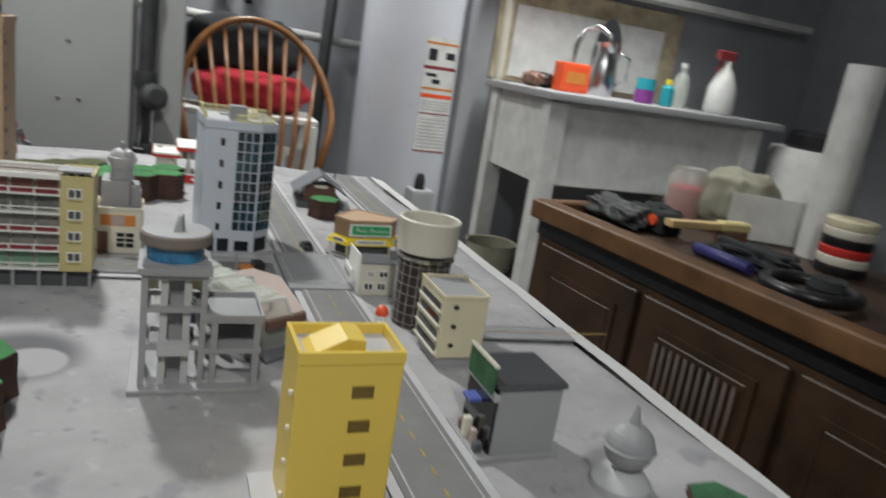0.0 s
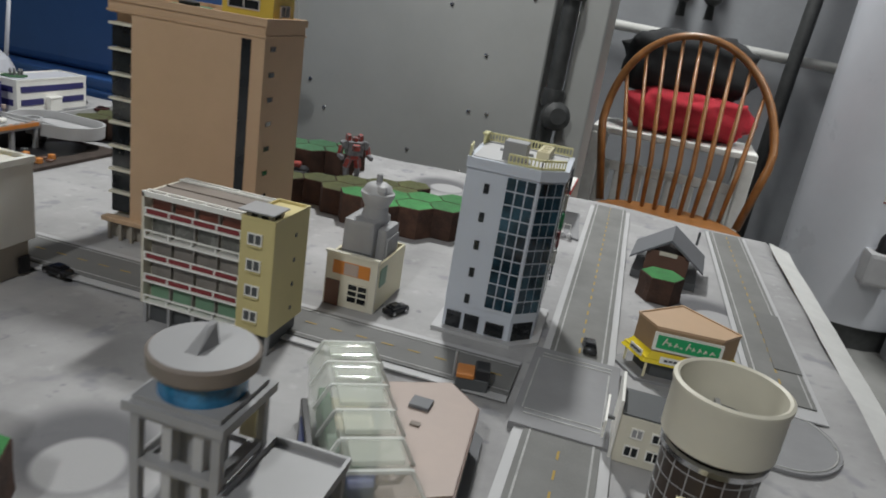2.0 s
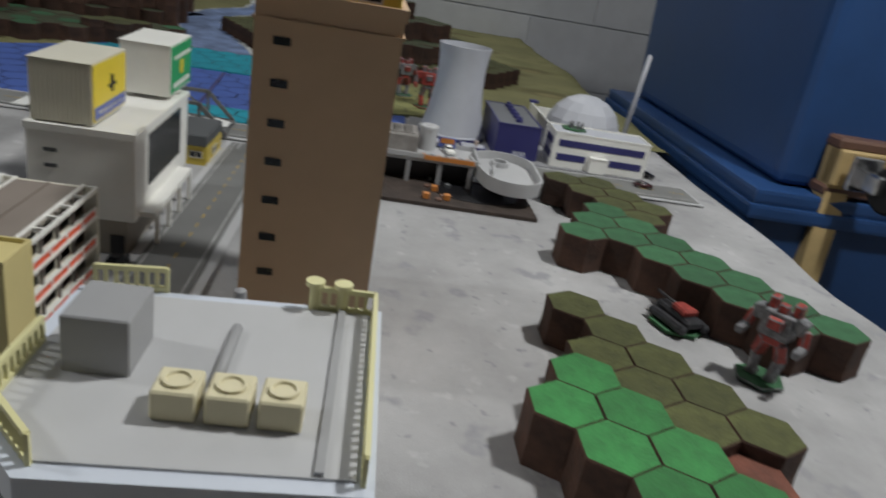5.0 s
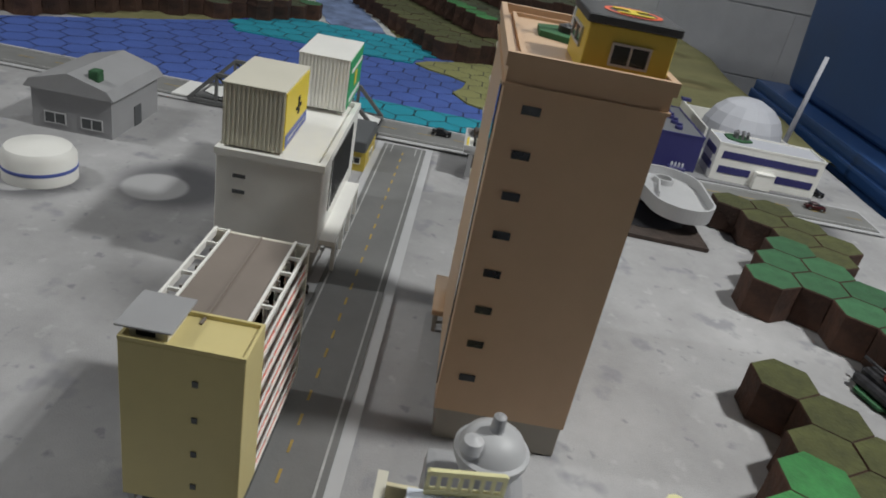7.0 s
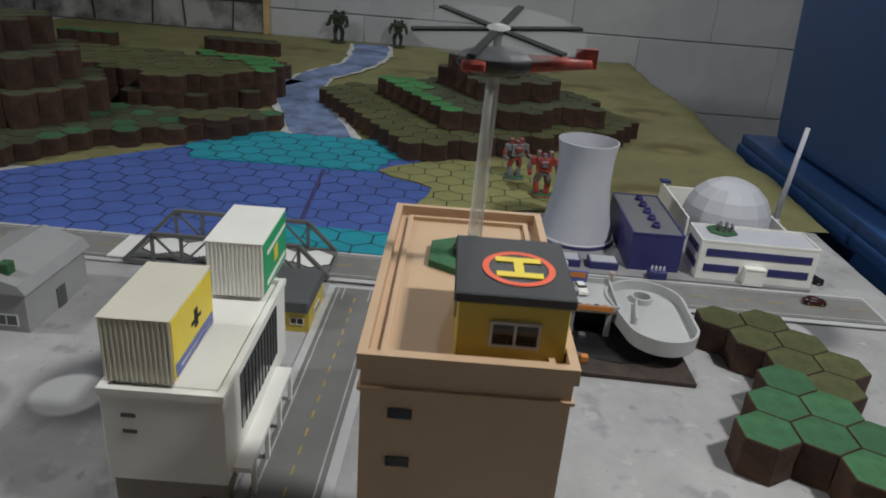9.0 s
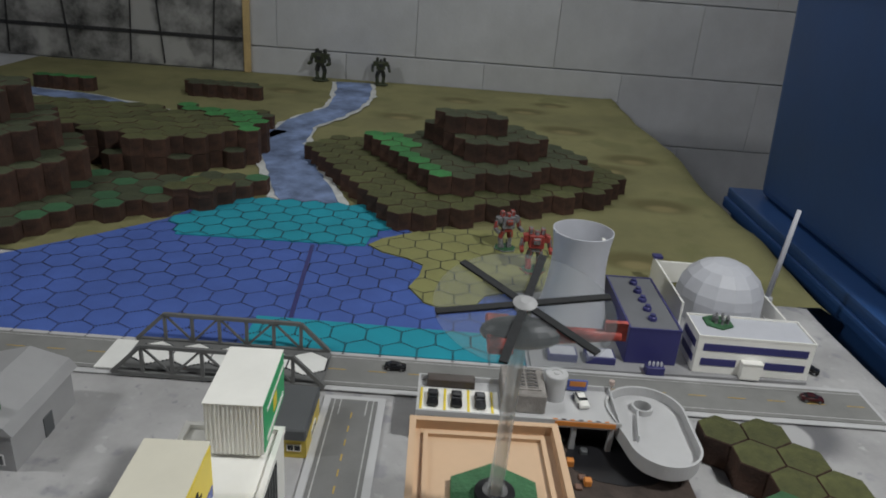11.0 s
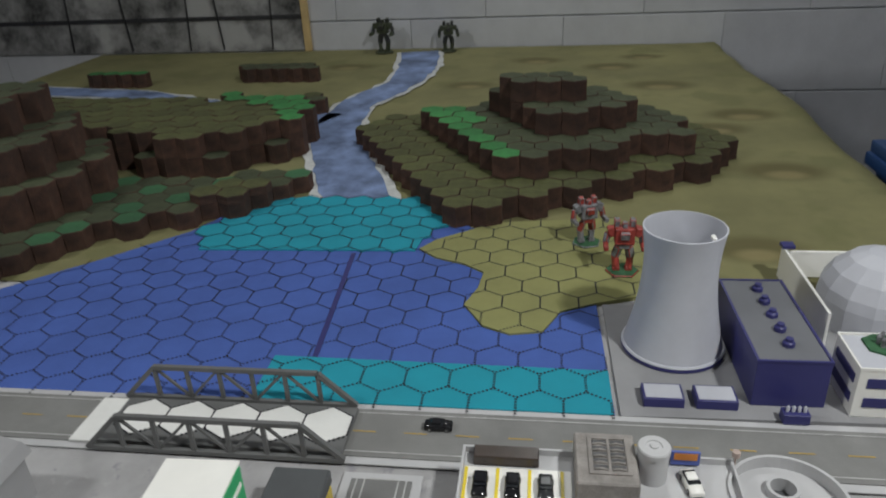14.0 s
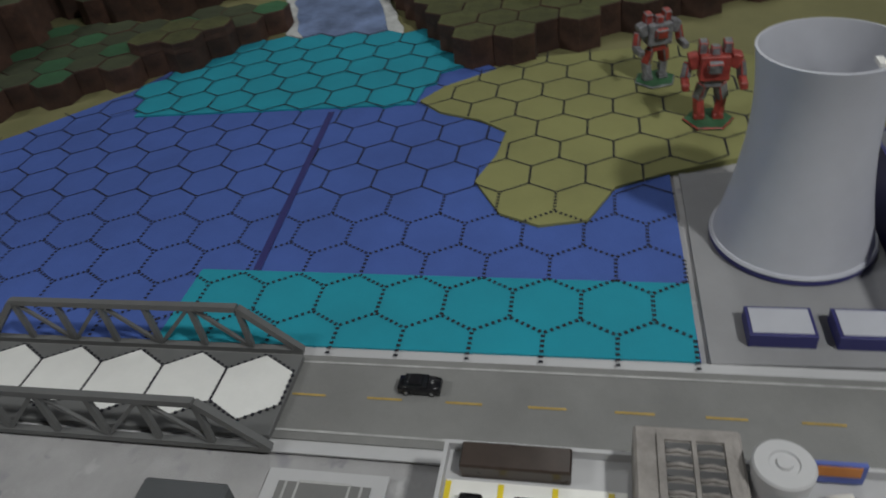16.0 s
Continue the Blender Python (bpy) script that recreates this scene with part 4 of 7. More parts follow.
for side, yb, s in (("south", Y0, 1), ("north", Y1, -1)):
    for k in range(5):
        z = 0.0165 + k * fl
        ya, yc = sorted((yb, yb + s * 0.0088))
        part("balcony_slab", box(X0 + 0.002, ya, z, X1, yc, z + 0.0016), M_WHITE, ap)
        yr = sorted((yb + s * 0.0003, yb + s * 0.0012))
        bm = bx(bmesh.new(), X0 + 0.002, yr[0], z + 0.0058, X1, yr[1], z + 0.0068)
        for q in range(5):
            xx = X0 + 0.002 + q * (X1 - X0 - 0.0032) / 4
            bx(bm, xx, yr[0], z + 0.0016, xx + 0.0012, yr[1], z + 0.0058)
        part("balcony_rail", bm, M_WHITE, ap)
        for q in range(4):
            xa = X0 + 0.003 + q * BAYS
            pm = PANELS[k] if side == "south" else M_ORANGE
            yp = sorted((yb + s * 0.0008, yb + s * 0.0015))
            if pm:
                part("balcony_panel", box(xa + 0.0008, yp[0], z + 0.0020, xa + BAYS - 0.0012, yp[1], z + 0.0055), pm, ap)
            yw = sorted((yb + s * 0.0070, yb + s * 0.0089))
            part("window", box(xa + 0.001, yw[0], z + 0.0030, xa + BAYS - 0.0012, yw[1], z + 0.0152), PANES[k], ap)
            yn = sorted((yb + s * 0.0050, yb + s * 0.0092))
            part("party_wall", box(xa + BAYS - 0.0014, yn[0], z + 0.0016, xa + BAYS - 0.0004, yn[1], z + fl), M_TAUPE, ap)
    bm = bmesh.new()
    ya, yc = sorted((yb, yb + s * 0.0085))
    bx(bm, X0, ya, 0.1000, X1, ya + 0.0014, 0.1040)
    bx(bm, X0, yc - 0.0012, 0.1012, X1, yc, 0.1035)
    for q in range(6):
        xx = X0 + q * (X1 - X0 - 0.0012) / 5
        bx(bm, xx, ya + 0.0014, 0.1014, xx + 0.0012, yc - 0.0012, 0.1033)
    part("roof_trellis", bm, M_WHITE, ap, "white open roof trellis")
for k in range(4):
    z = 0.027 + k * 0.0195
    window(ap, X1 + 0.007, Y0 - 0.0019, z, X1 + 0.0165, Y0 - 0.0011, z + 0.007, M_DGREY, M_WHITE)
    part("sill", box(X1 + 0.006, Y0 - 0.0032, z - 0.0022, X1 + 0.0175, Y0 - 0.0011, z - 0.0012), M_STRAW, ap)
    window(ap, XT - 0.0003, Y0 + 0.030, z, XT + 0.0005, Y0 + 0.0325, z + 0.003, M_DGREY)
bm = bx(bmesh.new(), X1 + 0.002, Y0 + 0.002, 0.1025, XT - 0.004, Y0 + 0.018, 0.1082)
part("roof_house", bm, M_IVORY, ap)
for xx in (X1 + 0.006, X1 + 0.014):
    part("vent_slot", box(xx, Y0 + 0.0014, 0.104, xx + 0.005, Y0 + 0.0024, 0.1062), M_BLACK, ap)
part("vent_slot", box(XT - 0.0043, Y0 + 0.005, 0.104, XT - 0.0035, Y0 + 0.013, 0.1062), M_BLACK, ap)
part("roof_plate", box(X1 - 0.002, Y0 - 0.003, 0.1082, XT - 0.001, Y0 + 0.021, 0.1094, 0.0003), M_GREYP, ap, "flat grey roof plate")

# warehouse with signs
wh = thing("white_shop_block", "white plastic shop block on a grey lower storey", "shop building", (-0.0205, 0.5300, 0), 1.5)
LW, DW = 0.163, 0.076
part("lower_storey", box(-LW + 0.002, 0.002, 0, -0.002, DW - 0.006, 0.0285, 0.0004), M_TANBASE, wh, "greyish lower storey")
part("wall", box(-LW, 0, 0.0285, 0, DW, 0.0935, 0.0008), M_WHITE, wh)
part("parapet", rings_box(-LW - 0.001, -0.001, 0.001, DW + 0.001, 0.0935, 0.0985, 0.0045), M_WHITE, wh)
part("roof", box(-LW + 0.004, 0.004, 0.0930, -0.004, DW - 0.004, 0.0948), M_WHITE, wh)
part("roof_hatch", box(-LW + 0.07, DW - 0.034, 0.0948, -0.01, DW - 0.006, 0.0958), M_WHITE, wh)
for z in (0.066, 0.078):
    window(wh, -0.0003, 0.0125, z, 0.0006, 0.0215, z + 0.0028, M_DGREY)
part("window_wall", box(-LW + 0.03, DW - 0.0004, 0.048, -0.035, DW + 0.0007, 0.090), M_KGLASS, wh, "large dark glazed front")
for q in range(11):
    part("mullion", box(-LW + 0.033 + q * 0.0085, DW + 0.0005, 0.048, -LW + 0.0334 + q * 0.0085, DW + 0.0012, 0.090), M_DGREY, wh)
part("doorway", box(-0.0015, DW - 0.018, 0.002, 0.0007, DW - 0.008, 0.0165), M_BLACK, wh)
bm = bx(bmesh.new(), -LW + 0.03, DW, 0.030, -0.012, DW + 0.012, 0.034)
for q in range(4):
    bx(bm, -LW + 0.03 + q * 0.036, DW + 0.009, 0, -LW + 0.034 + q * 0.036, DW + 0.012, 0.03)
part("arcade", bm, M_WHITE, wh, "white pillared arcade")


def container(at, m, face_m, accents, label, turn=2.0):
    c = thing("sign_container", label, "rooftop sign", at, turn, "rooftop signs")
    w, d, h = 0.078, 0.043, 0.0450
    bm = bmesh.new()
    n = 13
    prof = []
    for k in range(n):
        y = 0.001 + (d - 0.002) * k / n
        s = (d - 0.002) / n
        prof += [(y, 0.0), (y + s * 0.35, 0.0), (y + s * 0.5, 0.0012), (y + s * 0.85, 0.0012)]
    prof.append((d - 0.001, 0.0))
    for sgn, x in ((1, 0.0), (-1, -w)):
        lo = [bm.verts.new((x - sgn * o, y, 0.0)) for y, o in prof]
        hi = [bm.verts.new((x - sgn * o, y, h - 0.001)) for y, o in prof]
        for i in range(len(prof) - 1):
            bm.faces.new((lo[i], lo[i + 1], hi[i + 1], hi[i]) if sgn > 0 else (lo[i + 1], lo[i], hi[i], hi[i + 1]))
    bx(bm, -w + 0.0015, 0.0, 0.0, -0.0015, d, h - 0.0005)
    part("body", bm, m, c, "corrugated plastic box")
    part("lid", box(-w - 0.0004, -0.0004, h - 0.0010, 0.0004, d + 0.0004, h, 0.0002), m, c)
    part("sign_board", box(-w + 0.002, d - 0.0002, 0.002, -0.002, d + 0.0007, h - 0.002), face_m, c, "printed sign board")
    for x0, z0, x1, z1, am, nm in accents:
        part(nm, box(x0, d + 0.0005, z0, x1, d + 0.0011, z1), am, c)
    return c


container((-0.027, 0.5310, 0.0987), M_IVORY, M_YSIGN, ((-0.074, 0.003, -0.004, 0.012, M_BSIGN, "sign_band"), (-0.068, 0.006, -0.012, 0.0085, M_WHITE, "sign_bars"), (-0.046, 0.018, -0.040, 0.031, M_INK, "sign_mark"), (-0.052, 0.022, -0.034, 0.0245, M_INK, "sign_mark")), "ivory corrugated sign box with a yellow and blue board")
container((-0.148, 0.5520, 0.0987), M_WHITE, M_GSIGN, ((-0.070, 0.006, -0.010, 0.010, M_WHITE, "sign_bars"), (-0.045, 0.016, -0.033, 0.028, M_YSIGN, "sign_mark"), (-0.073, 0.031, -0.012, 0.034, M_WHITE, "sign_bars")), "white corrugated sign box with a green board")

# small yellow house by the bridge
yh = thing("small_yellow_house", "small mustard house with a dark flat roof", "house")
part("wall", box(-0.335, 0.562, 0, -0.268, 0.603, 0.022, 0.0004), M_YEL2, yh)
part("roof", box(-0.339, 0.558, 0.022, -0.264, 0.603, 0.035, 0.0015), M_DGREY, yh, "dark grey boxy roof")
window(yh, -0.2685, 0.585, 0.009, -0.2675, 0.597, 0.015, M_KGLASS, M_IVORY)
window(yh, -0.31, 0.6028, 0.008, -0.29, 0.6038, 0.015, M_KGLASS, M_IVORY)

# grey house by the shore road
gh = thing("grey_house", "grey printed house with a slate roof", "house", (0, 0.012, 0))
bm = bx(bmesh.new(), -0.327, 0.262, 0, -0.222, 0.342, 0.042)
part("wall", bm, M_GREYP, gh)
bm = bmesh.new()
pr = [(0.257, 0.042), (0.347, 0.042), (0.340, 0.051), (0.302, 0.062), (0.264, 0.051)]
lo, hi = [bm.verts.new((-0.332, y, z)) for y, z in pr], [bm.verts.new((-0.217, y, z)) for y, z in pr]
bm.faces.new(lo)
bm.faces.new(list(reversed(hi)))
for k in range(5):
    bm.faces.new((lo[k], hi[k], hi[(k + 1) % 5], lo[(k + 1) % 5]))
part("roof", bm, M_GREYP, gh)
for yy in (0.275, 0.312):
    window(gh, -0.2225, yy, 0.008, -0.2213, yy + 0.02, 0.018, M_DGREY, M_LGREY)
part("roof_vent", box(-0.24, 0.317, 0.053, -0.228, 0.327, 0.066, 0.001), M_HMID, gh)
part("doorway", box(-0.285, 0.3415, 0, -0.27, 0.343, 0.022), M_DGREY, gh)

# white storage tank
tk = thing("storage_tank", "white round storage tank with a blue stripe", "tank", (-0.118, 0.342, 0))
part("shell", lathe([(0.03, 0), (0.03, 0.022), (0.026, 0.028), (0.012, 0.032), (0.0, 0.033)], 32), M_WHITE, tk)
part("stripe", lathe([(0.0302, 0.010), (0.0304, 0.0105), (0.0304, 0.0125), (0.0302, 0.013)], 32), M_BSIGN, tk, "blue stripe")

# shrine-front shop and the grey monument behind it
sh = thing("cream_temple_shop", "cream plastic shop front with an orange sign", "shop building", (0.0115, -0.0105, 0))
sh.scale = (1, 1, 1.12)
part("front_wall", box(0.190, 0.6985, 0, 0.2375, 0.7015, 0.044, 0.0003), M_IVORY, sh)
part("side_wall", box(0.2350, 0.7015, 0, 0.2375, 0.770, 0.040, 0.0003), M_CREAM, sh)
part("side_wall", box(0.190, 0.7015, 0, 0.1925, 0.770, 0.040, 0.0003), M_CREAM, sh)
part("back_wall", box(0.1925, 0.7675, 0, 0.2350, 0.770, 0.040), M_CREAM, sh)
part("floor", box(0.1925, 0.7015, 0.012, 0.2350, 0.7675, 0.022), M_BROWN, sh, "reddish brown sunken roof")
part("coping", box(0.1890, 0.6972, 0.0425, 0.2385, 0.7020, 0.0445), M_IVORY, sh)
part("sign", box(0.197, 0.6978, 0.027, 0.231, 0.6990, 0.0375), M_OSIGN, sh, "orange printed sign")
part("sign_disc", box(0.2075, 0.6974, 0.0275, 0.2205, 0.6982, 0.0370), M_PINK, sh)
window(sh, 0.213, 0.6976, 0.006, 0.230, 0.6986, 0.0205, M_KGLASS, M_IVORY)
for z in (0.0105, 0.0153):
    part("glazing_bar", box(0.213, 0.6972, z, 0.230, 0.6980, z + 0.001), M_IVORY, sh)
part("doorway", box(0.1915, 0.6976, 0, 0.2045, 0.6988, 0.021), M_BROWN, sh)
part("side_poster", box(0.2372, 0.706, 0.020, 0.2380, 0.722, 0.035), M_SEA, sh, "faded green poster")

mo = thing("grey_monument", "grey plastic domed monument with a spike on its cap", "monument", (0.226, 0.7295, 0.0246))
part("body", bev(bx(bmesh.new(), -0.0195, -0.024, 0, 0.0095, 0.018, 0.0505), 0.004, 2), M_GREYP, mo)
part("shoulder", bev(bx(bmesh.new(), 0.0085, -0.016, 0, 0.0185, 0.018, 0.0445), 0.0045, 2), M_GREYP, mo)
part("seam", box(-0.0185, -0.0246, 0.021, 0.0085, -0.0238, 0.0218), M_DGREY, mo)
for k in range(5):
    part("rib", box(0.0175, -0.014 + k * 0.006, 0, 0.0200, -0.0105 + k * 0.006, 0.036), M_GREYP, mo)
part("neck", lathe([(0.013, 0.049), (0.011, 0.056), (0.0105, 0.062)], 24), M_GREYP, mo)
part("head", lathe([(0.0105, 0.060), (0.0125, 0.064), (0.0150, 0.070), (0.0152, 0.0725), (0.0135, 0.0735), (0.0115, 0.078), (0.007, 0.081), (0.001, 0.082)], 24), M_LGREY, mo)
part("spike", lathe([(0.0030, 0.079), (0.0026, 0.0885), (0.0010, 0.0895)], 10), M_GREYP, mo)
part("cap_ball", lathe([(0.0005, 0.0715), (0.0040, 0.0730), (0.0052, 0.0765), (0.0040, 0.0805), (0.0005, 0.0820)], 14, at=(0.0065, -0.0085, 0)), M_LGREY, mo)


# ---- southern blocks ----
# grey observation tower
ob_t = thing("observation_tower", "grey plastic lookout tower with a round brown cabin", "tower", (-0.007, 0.012, 0))
ob_t.scale = (1, 1, 1.03)
part("base_plate", box(0.2565, 0.352, 0, 0.345, 0.425, 0.0035, 0.0004), M_GREYP, ob_t)
for x in (0.263, 0.3015):
    for y in (0.358, 0.394):
        part("corner_post", box(x, y, 0.0035, x + 0.0042, y + 0.0042, 0.0836), M_GREYP, ob_t)
for z in (0.030, 0.057, 0.080):
    part("floor_slab", rings_box(0.2635, 0.3585, 0.3052, 0.3978, z, z + 0.0035, 0.006), M_GREYP, ob_t)
for x in (0.2755, 0.2905):
    part("inner_column", box(x, 0.362, 0.0035, x + 0.0048, 0.368, 0.084), M_LGREY, ob_t)
part("lift_shaft", box(0.2775, 0.372, 0.0035, 0.2925, 0.388, 0.086), M_GREYP, ob_t)
part("brace_bracket", prism([(0.2745, 0.3555), (0.2955, 0.3555), (0.2925, 0.362), (0.2775, 0.362)], 0.027, 0.036), M_LGREY, ob_t)
for x in (0.266, 0.295):
    window(ob_t, x, 0.3915, 0.062, x + 0.008, 0.3925, 0.079, M_CREAM)
part("crown", prism([(0.2605, 0.3555), (0.3080, 0.3555), (0.3080, 0.4005), (0.2605, 0.4005)], 0.0835, 0.0880), M_GREYP, ob_t)
part("crown_step", box(0.2635, 0.3585, 0.0880, 0.305, 0.3975, 0.0902), M_GREYP, ob_t)
cx, cy = 0.284, 0.378
part("cabin_glass", lathe([(0.0190, 0.090), (0.0190, 0.1015)], 32, at=(cx, cy, 0)), mat("sky_blue_glazing", (0.03, 0.16, 0.32), 0.15, var=0.6, scale=80), ob_t, "blue cabin windows")
part("cabin_rim", lathe([(0.0190, 0.1005), (0.0222, 0.1005), (0.0235, 0.1020), (0.0238, 0.1080), (0.0226, 0.1090)], 40, at=(cx, cy, 0)), M_ROOFB, ob_t, "brown round cabin rim")
part("cabin_roof", lathe([(0.0222, 0.1078), (0.0222, 0.1092), (0.004, 0.1100)], 40, at=(cx, cy, 0)), M_GREYP, ob_t)
bm = bmesh.new()
lo = [bm.verts.new((cx + x, cy + y, 0.1090)) for x, y in ((-0.0030, -0.0115), (0.0030, -0.0110), (0.0052, 0.0030), (-0.0005, 0.0045))]
hi = [bm.verts.new((cx + x, cy + y, z)) for x, y, z in ((0.0000, 0.0000, 0.1185), (0.0022, -0.0010, 0.1185), (0.0040, 0.0020, 0.1200), (0.0008, 0.0030, 0.1200))]
bm.faces.new(hi)
for k in range(4):
    bm.faces.new((lo[k], lo[(k + 1) % 4], hi[(k + 1) % 4], hi[k]))
bmesh.ops.recalc_face_normals(bm, faces=bm.faces)
part("roof_fin", bm, M_GREYP, ob_t)
for x in (0.3095, 0.339):
    for y in (0.3585, 0.402):
        part("wing_post", box(x, y, 0.0035, x + 0.0045, y + 0.0045, 0.051), M_GREYP, ob_t)
part("wing_floor", box(0.3055, 0.3575, 0.0275, 0.3445, 0.407, 0.031), M_GREYP, ob_t)
part("wing_roof", box(0.3055, 0.3575, 0.0500, 0.3445, 0.407, 0.0525), M_GREYP, ob_t)
part("wing_parapet", rings_box(0.3050, 0.3570, 0.3450, 0.4075, 0.0525, 0.0560, 0.0018), M_GREYP, ob_t)
part("wing_back_wall", box(0.312, 0.4035, 0.031, 0.339, 0.4055, 0.050), M_DGREY, ob_t)
part("ramp_wedge", prism([(0.306, 0.362), (0.336, 0.362), (0.306, 0.402)], 0.0035, 0.006), M_LGREY, ob_t)

M_UMBER = mat("umber_glazing", (0.16, 0.10, 0.02), 0.3, var=0.3)
# bright yellow block
yb = thing("yellow_block", "bright yellow plastic flat-roofed block with small windows", "building", (0.333, 0.2145, 0), 0)
part("wall", box(0, 0, 0, 0.0565, 0.036, 0.0835, 0.0006), M_YELLOW, yb)
part("parapet", rings_box(-0.0004, -0.0004, 0.0569, 0.0364, 0.0835, 0.0895, 0.0022), M_YELLOW, yb)
part("roof", box(0.002, 0.002, 0.0832, 0.0545, 0.034, 0.0843), M_LGREY, yb)
bm = bmesh.new()
pr = [(0.006, 0.0843), (0.036, 0.0843), (0.036, 0.0925), (0.026, 0.0935), (0.010, 0.0868)]
lo, hi = [bm.verts.new((x, 0.006, z)) for x, z in pr], [bm.verts.new((x, 0.026, z)) for x, z in pr]
bm.faces.new(lo)
bm.faces.new(list(reversed(hi)))
for k in range(5):
    bm.faces.new((lo[k], hi[k], hi[(k + 1) % 5], lo[(k + 1) % 5]))
part("stair_hood", bm, M_YELLOW, yb)
for z in (0.012, 0.030, 0.048, 0.066):
    part("window", box(0.0295, -0.0004, z, 0.0415, 0.001, z + 0.0062), M_UMBER, yb)
    part("wall_lamp", lathe([(0.0012, 0), (0.0012, 0.002)], 8, at=(-0.0012, 0.006, z)), M_IVORY, yb)
part("plinth", box(-0.014, -0.01, 0, 0.062, 0.04, 0.0032), M_LGREY, yb)
yb.scale = (1.0, 1.12, 1.12)

# grey shop with ribbed roof
gs = thing("grey_shop", "grey plastic shop with a dark ribbed roof", "shop building", (0.025, -0.002, 0))
part("wall", box(0.4515, 0.262, 0, 0.4985, 0.310, 0.0515, 0.0004), M_GREYP, gs)
part("roof", box(0.4490, 0.2600, 0.0515, 0.5005, 0.312, 0.0550, 0.0004), M_DGREY, gs, "dark ribbed roof")
for k in range(20):
    part("roof_rib", box(0.4500, 0.2615 + k * 0.0025, 0.0550, 0.4995, 0.2627 + k * 0.0025, 0.0559), M_DGREY, gs)
part("plot", box(0.4395, 0.2585, 0, 0.5025, 0.3135, 0.0030), M_GREYP, gs)
part("shop_front", box(0.4495, 0.264, 0.003, 0.4515, 0.308, 0.050), M_KGLASS, gs)
part("sign_board", box(0.4465, 0.266, 0.046, 0.4485, 0.306, 0.0655), M_HMID, gs, "green picture sign board")
part("sign_frame", rings_box(0.4460, 0.265, 0.4490, 0.307, 0.0650, 0.0668, 0.0012), M_IVORY, gs)
part("awning", box(0.4405, 0.283, 0.0315, 0.4515, 0.296, 0.0345, 0.0005), M_BSIGN, gs, "blue awning")
for k in range(4):
    part("shop_clutter", box(0.4415 + 0.002 * (k % 2), 0.266 + k * 0.010, 0.003, 0.4475, 0.272 + k * 0.010, 0.010 + 0.004 * (k % 3), 0.0008), (M_DGREY, M_PINK, M_IVORY, M_BROWN)[k], gs)
part("fascia", box(0.4478, 0.262, 0.0425, 0.4515, 0.310, 0.0475), M_LGREY, gs)

# cream office in front of the drum tower
co = thing("cream_office", "cream plastic office block with strip windows", "office building", (-0.1144, -0.1234, 0))
co.scale = (1.27, 1.30, 1.0)
part("wall", box(0.4725, 0.400, 0.010, 0.5045, 0.4435, 0.0630, 0.0003), M_CREAM, co)
part("ground_floor", box(0.4745, 0.402, 0, 0.5025, 0.4415, 0.010), M_GREYP, co)
part("parapet", rings_box(0.4720, 0.3995, 0.5050, 0.444, 0.0630, 0.0660, 0.0012), M_CREAM, co)
part("roof", box(0.4735, 0.401, 0.0628, 0.5035, 0.4425, 0.0636), M_GREYP, co)
for k in range(4):
    part("strip_window", box(0.4719, 0.404, 0.014 + k * 0.0125, 0.4729, 0.440, 0.0195 + k * 0.0125), M_KGLASS, co)
    part("sill", box(0.4705, 0.402, 0.0120 + k * 0.0125, 0.4727, 0.442, 0.0135 + k * 0.0125), M_IVORY, co)
    if k < 3:
        part("porthole", lathe([(0.0018, 0), (0.0018, 0.0008)], 12), M_BLACK, co).matrix_local = pose(0.4815, 0.3996, 0.022 + k * 0.017, 90, 0, 0)

# drum tower
dt = thing("drum_tower", "dark tiled round tower under a cream open drum", "tower", (0.505, 0.503, 0))
dt.scale = (1.07, 1.07, 1.0)
part("shaft", lathe([(0.0235, 0), (0.0235, 0.066)], 40), M_DBROWN, dt, "dark brown tiled shaft")
for k in range(7):
    part("tile_joint", lathe([(0.0236, 0), (0.0239, 0.0003), (0.0236, 0.0006)], 40, at=(0, 0, 0.004 + k * 0.0095)), M_GREYP, dt)
for k in range(18):
    a = 2 * math.pi * k / 18
    part("tile_seam", box(-0.0003, -0.0003, 0, 0.0003, 0.0003, 0.066), M_GREYP, dt).location = (0.0236 * math.cos(a), 0.0236 * math.sin(a), 0)
part("chrome_ring", lathe([(0.0240, 0.0655), (0.0258, 0.0665), (0.0258, 0.0695), (0.0240, 0.0705)], 40), M_STEEL, dt, "shiny ring")
part("neck", lathe([(0.0225, 0.070), (0.0225, 0.0735)], 40), M_BLACK, dt)
part("drum", lathe([(0.0262, 0.0735), (0.0270, 0.0745), (0.0270, 0.1000), (0.0278, 0.1020), (0.0278, 0.1045), (0.0262, 0.1055), (0.0248, 0.1045), (0.0248, 0.0800), (0.0010, 0.0795)], 48), M_IVORY, dt, "cream open-topped drum")
part("drum_floor", lathe([(0.0245, 0.0797), (0.0245, 0.0805), (0.0010, 0.0806)], 40), M_DGREY, dt)
for k in range(5):
    a = math.radians(20 + k * 72)
    part("drum_rib", bar(bmesh.new(), (0, 0, 0.082), (0.0235 * math.cos(a), 0.0235 * math.sin(a), 0.082), 0.0025, 0.004), M_LGREY, dt)
part("drum_cap", lathe([(0.006, 0.080), (0.006, 0.086), (0.004, 0.088)], 16), M_LGREY, dt)

